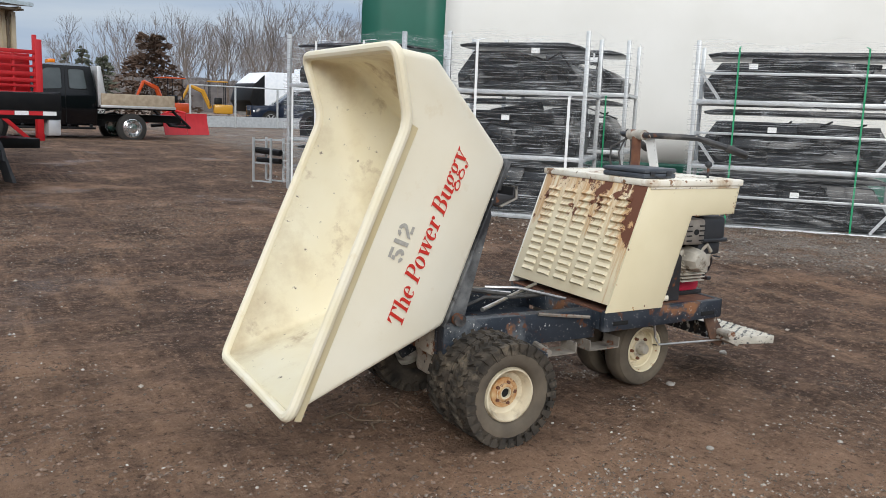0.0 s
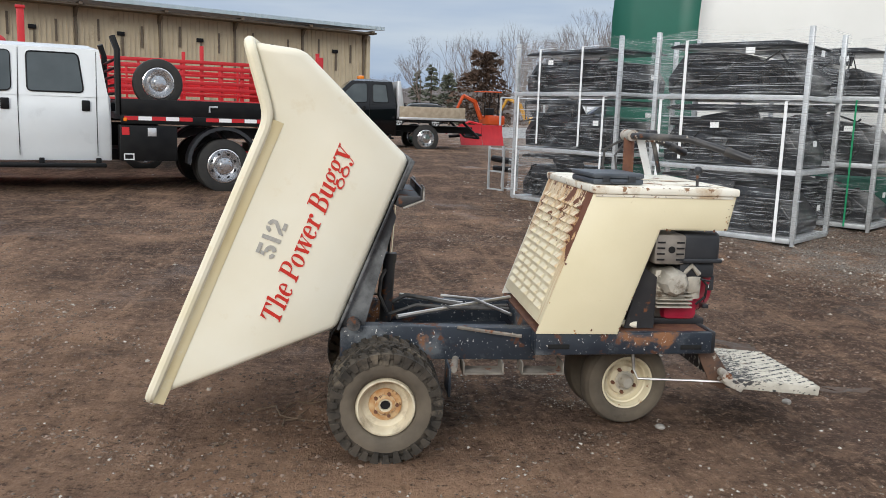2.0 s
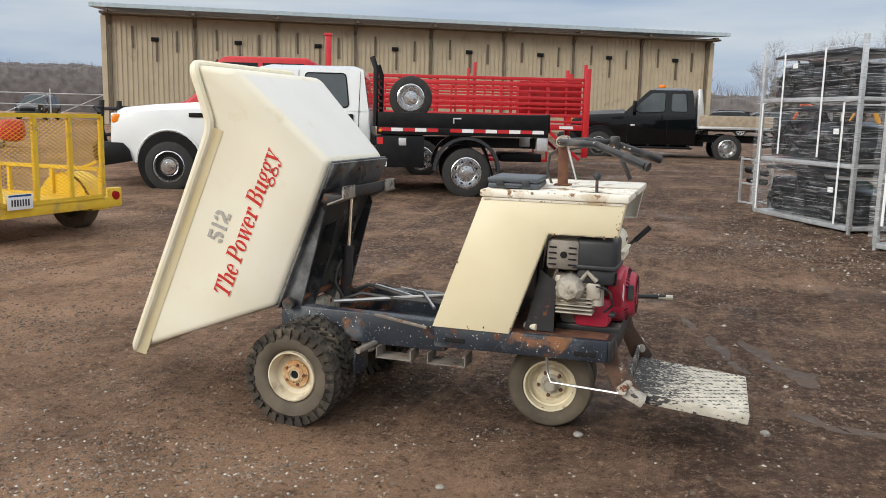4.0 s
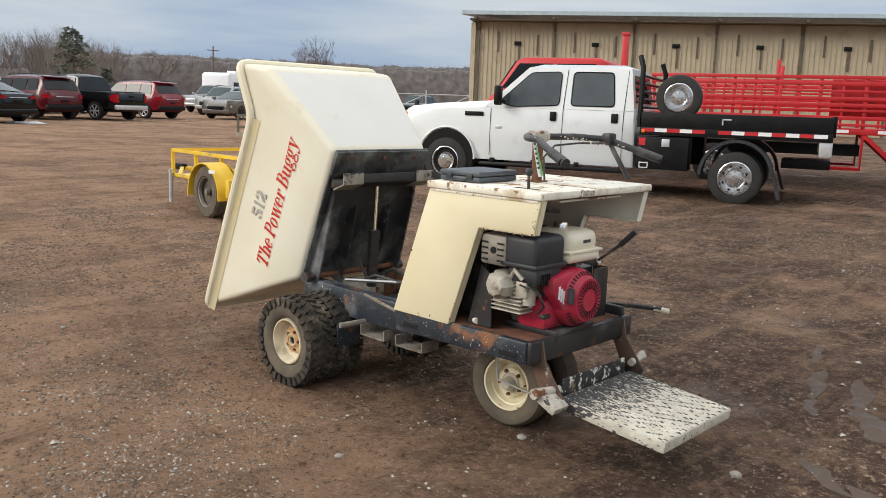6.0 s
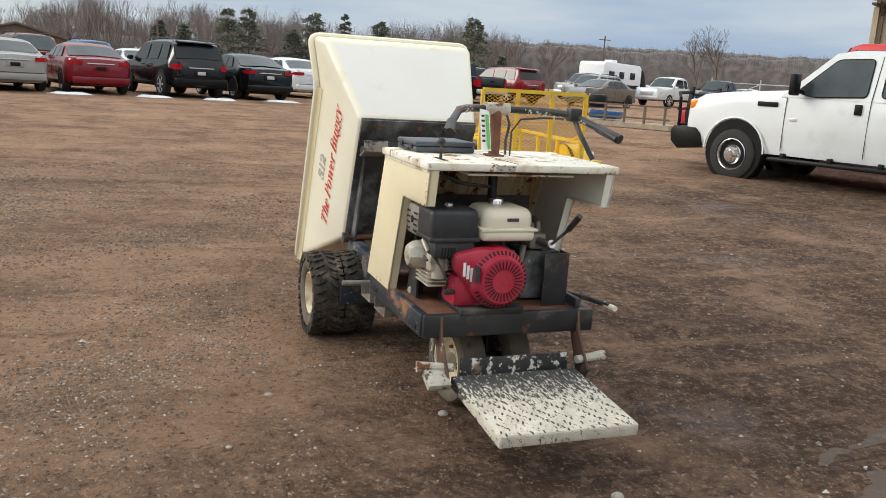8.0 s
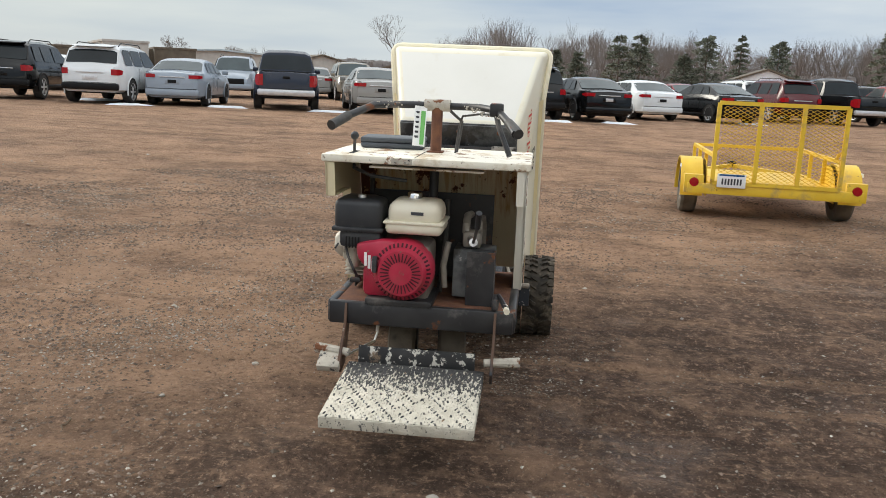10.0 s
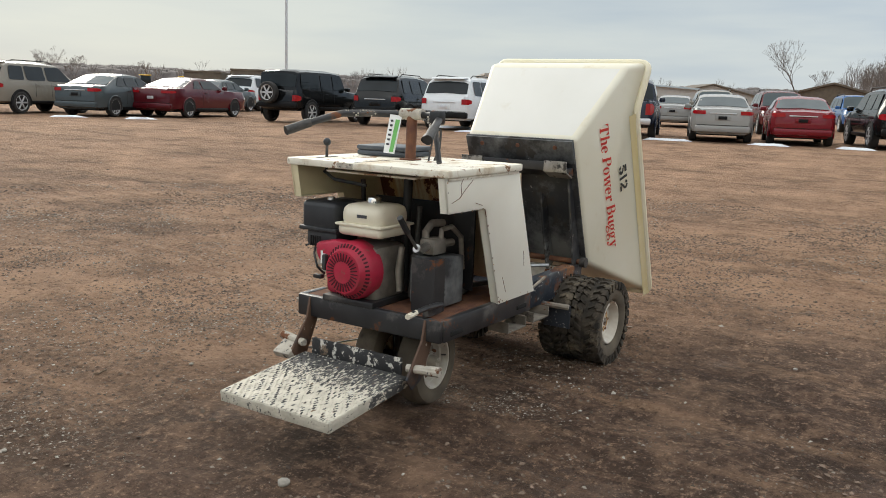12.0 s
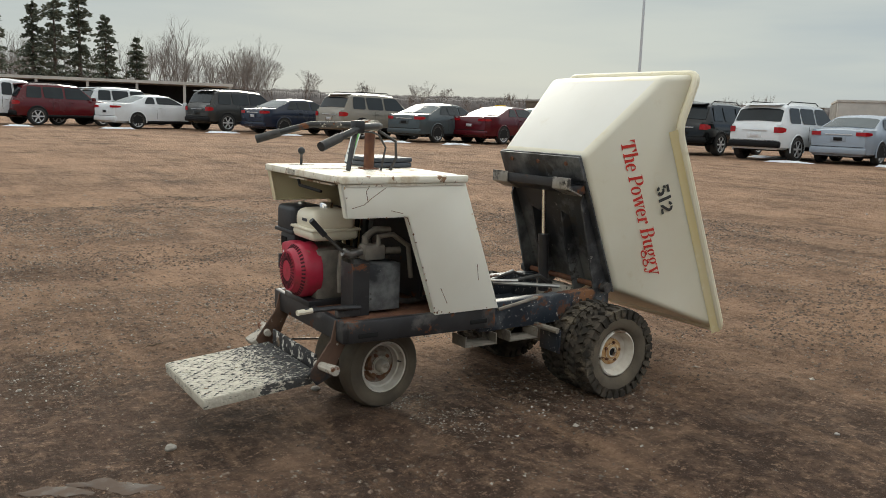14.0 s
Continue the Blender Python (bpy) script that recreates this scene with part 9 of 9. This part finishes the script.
# ---- loose stones, clods, sticks, puddles ----
def island_material(name, stops, rough=0.9):
    m = bpy.data.materials.new(name)
    m.use_nodes = True
    n, l = m.node_tree.nodes, m.node_tree.links
    b = n["Principled BSDF"]
    g, r = n.new("ShaderNodeNewGeometry"), n.new("ShaderNodeValToRGB")
    els = r.color_ramp.elements
    els[0].position, els[0].color = stops[0][0], (*stops[0][1], 1)
    els[1].position, els[1].color = stops[-1][0], (*stops[-1][1], 1)
    for p, c in stops[1:-1]:
        els.new(p).color = (*c, 1)
    l.new(g.outputs["Random Per Island"], r.inputs[0])
    l.new(r.outputs[0], b.inputs["Base Color"])
    b.inputs["Roughness"].default_value = rough
    return m


M["stones"] = island_material("mixed_gravel", [(0.0, (0.09, 0.066, 0.048)), (0.5, (0.19, 0.145, 0.108)), (0.80, (0.34, 0.285, 0.23)), (1.0, (0.52, 0.48, 0.42))])
M["clods"] = island_material("dirt_clods", [(0.0, (0.085, 0.060, 0.045)), (0.6, (0.17, 0.120, 0.088)), (1.0, (0.27, 0.19, 0.14))], 0.95)
OCT = ((1, 0, -0.15), (-1, 0, -0.15), (0, 1, -0.15), (0, -1, -0.15), (0, 0, 1))
OCT_F = ((0, 2, 4), (2, 1, 4), (1, 3, 4), (3, 0, 4))


def strew(name, count, seed, mt, s0, s1, label, cat, dens, power=3.0, flat=0.6, reach=9.0):
    rr = random.Random(seed)
    vs, fs, made = [], [], 0
    while made < count:
        r = reach * rr.random() ** 0.62
        a = rr.uniform(0, 2 * math.pi)
        x, y = 1.2 + r * math.cos(a), r * math.sin(a)
        if rr.random() > dens(x, y):
            continue
        made += 1
        s = s0 + (s1 - s0) * rr.random() ** power
        s *= 1 + 0.03 * r
        c = Vector((x, y, ground_z(x, y) + s * flat * 0.25))
        q = Matrix.Rotation(rr.uniform(0, 6.3), 3, "Z") @ Matrix.Rotation(rr.uniform(-0.5, 0.5), 3, "X")
        i = len(vs)
        for v in OCT:
            w = q @ Vector((v[0] * rr.uniform(0.6, 1.3), v[1] * rr.uniform(0.5, 1.0), v[2] * flat * rr.uniform(0.6, 1.1)))
            vs.append(c + w * s)
        fs += [(i + a_, i + b_, i + c_) for a_, b_, c_ in OCT_F]
    return tagged(new(name, raw_mesh(name, vs, fs, mt)), label, cat, kind="stuff")


def patchy(x, y):
    v = noise.noise(Vector((x * 0.8, y * 0.8, 3.3))) + 0.5 * noise.noise(Vector((x * 2.6, y * 2.6, 1.1)))
    edge = 1.0 if x > 4.0 and y > 2.0 else (0.35 if y < -0.9 else 0.0)
    mud = min(1.0, max(0.0, (0.75 * x + y - 0.2) / 1.6)) if not (x > 4.0 and y > 2.0) else 0.0
    return min(1.0, max(0.02, 0.16 + 2.1 * v)) * (1.0 + edge) * (1.0 - 0.78 * mud)


strew("gravel", 76000, 11, "stones", 0.0028, 0.0125, "pale gravel strewn over the mud", "gravel", patchy)
strew("dirt_clods", 60000, 12, "clods", 0.004, 0.019, "small brown clods of dirt", "dirt", lambda x, y: patchy(x + 7, y - 3), 2.2, 0.5)
strew("coarse_gravel", 9000, 13, "stones", 0.008, 0.026, "coarse pale gravel beside the crates", "gravel", lambda x, y: 1.0 if (x + 0.8 * y > 6.6 and x > 2.0) else 0.02, 2.0, 0.6, 13.0)

strew("fine_gravel", 30000, 17, "stones", 0.003, 0.012, "pale fine gravel on the drier soil", "gravel", lambda x, y: (1.0 if (y < -0.9 and x < 2.6) else 0.06) * min(1.0, max(0.05, 0.3 + 1.6 * noise.noise(Vector((x * 1.1, y * 1.1, 6.6))))), 2.4, 0.6, 8.0)
rr = random.Random(21)
M["big_stone"] = mat("pale_stone", (0.26, 0.235, 0.20), (0.44, 0.41, 0.36), 0.9, scale=20, bump=0.3, bscale=60)
for x, y, s, mt in ((1.36, -0.264, 0.024, "stone"), (2.233, 0.139, 0.026, "big_stone"), (-0.1, -1.35, 0.012, "big_stone"), (0.55, -1.6, 0.012, "stone"), (-1.8, -1.1, 0.014, "stone"), (2.7, -1.0, 0.012, "big_stone"), (1.5, -1.25, 0.012, "big_stone"), (-1.9, 2.2, 0.014, "stone"), (0.9, -1.0, 0.018, "big_stone"), (-0.6, 1.5, 0.013, "stone")):
    bm = B()
    bmesh.ops.create_icosphere(bm, subdivisions=2, radius=s)
    for v in bm.verts:
        v.co *= 1 + 0.35 * noise.noise(v.co * 28 + Vector((x * 9, y * 7, 0)))
        v.co.z *= 0.6
    tagged(part("stone", bm, mt, None, m=pose(x, y, ground_z(x, y) + s * 0.3, 0, 0, rr.uniform(0, 360)), smooth=20), "loose pale stone lying on the dirt" if mt == "big_stone" else "loose brown stone lying on the dirt", "stone", "loose stones")

for k, (x, y, L, ang, bend) in enumerate([(-0.48, -0.03, 0.34, -38, 0.05), (-0.36, 0.10, 0.22, 15, 0.03), (-0.42, -0.12, 0.18, 60, 0.02), (-0.22, 0.08, 0.16, 80, 0.02), (-0.712, -0.39, 0.09, 35, 0.0), (1.9, -1.5, 0.10, 10, 0.01), (2.6, 1.3, 0.12, 70, 0.01), (-1.2, 2.0, 0.14, -20, 0.02)]):
    pts = []
    for q in range(5):
        t = q / 4 - 0.5
        lx, ly = t * L, bend * math.sin(q * 1.7)
        wx, wy = x + lx * math.cos(radians(ang)) - ly * math.sin(radians(ang)), y + lx * math.sin(radians(ang)) + ly * math.cos(radians(ang))
        pts.append((wx, wy, ground_z(wx, wy) + 0.006 + 0.01 * (q % 2)))
    root = part("stick", tube(B(), pts, [0.006, 0.005, 0.005, 0.004, 0.002], 6), "twig", None)
    tagged(root, "thin dead stick lying on the mud", "stick", "dead sticks")
    if L > 0.15:
        part("side_twig", tube(B(), [pts[2], Vector(pts[2]) + Vector((0.05, 0.06, 0.02)), Vector(pts[2]) + Vector((0.07, 0.13, 0.015))], [0.004, 0.003, 0.0015], 5), "twig", root)


def puddle_material():
    m = mat("wet_mud_film", (0.075, 0.057, 0.047), (0.105, 0.080, 0.066), 0.46, scale=7.0, bump=0.25, bscale=30, spec=0.22, layers=[((0.11, 0.080, 0.063), 9.0, 0.44, 0.10, 0.85)])
    m.node_tree.nodes["Principled BSDF"].inputs["IOR"].default_value = 1.33
    return m


M["puddle"] = puddle_material()
for x, y, w, d, ang in ((1.78, 2.36, 0.030, 0.24, 19), (2.00, 1.75, 0.045, 0.30, 17), (2.13, 1.32, 0.040, 0.16, 24), (2.26, 1.72, 0.055, 0.34, 22), (2.46, 1.28, 0.085, 0.26, 27), (2.52, 0.42, 0.05, 0.20, 60), (2.72, 0.36, 0.04, 0.14, 70)):
    bm = B()
    rows = []
    for q in range(25):
        v = -1 + 2 * q / 24
        wide = w * math.sqrt(max(0.0, 1 - v * v)) * (1 + 0.8 * noise.noise(Vector((v * 2.2, x * 7, y * 5))))
        mid_x = w * 0.9 * noise.noise(Vector((v * 1.6, y * 9, x * 3)))
        row = []
        for u in (-1, -0.4, 0.4, 1):
            p = pose(x, y, 0, 0, 0, ang) @ Vector((mid_x + u * wide * (1 + 0.3 * noise.noise(Vector((v * 6, u * 3, x)))), v * d, 0))
            row.append(bm.verts.new((p.x, p.y, ground_z(p.x, p.y) + (0.0035 if abs(u) < 0.9 else 0.0015))))
        rows.append(row)
    for a, b in zip(rows, rows[1:]):
        for k in range(3):
            bm.faces.new((a[k], a[k + 1], b[k + 1], b[k]))
    tagged(part("puddle", bm, "puddle", None, smooth=60), "thin film of water in a muddy wheel rut", "puddle", "puddles")
strew("cement_crumbs", 900, 23, "stones", 0.003, 0.010, "pale cement crumbs spilt beside the rear wheel", "rubble", lambda x, y: 1.0 if ((x - 0.98) / 0.17) ** 2 + ((y - 0.36) / 0.30) ** 2 < 0.8 + 1.6 * noise.noise(Vector((x * 6, y * 6, 0))) else 0.0, 2.5, 0.5, 1.1)
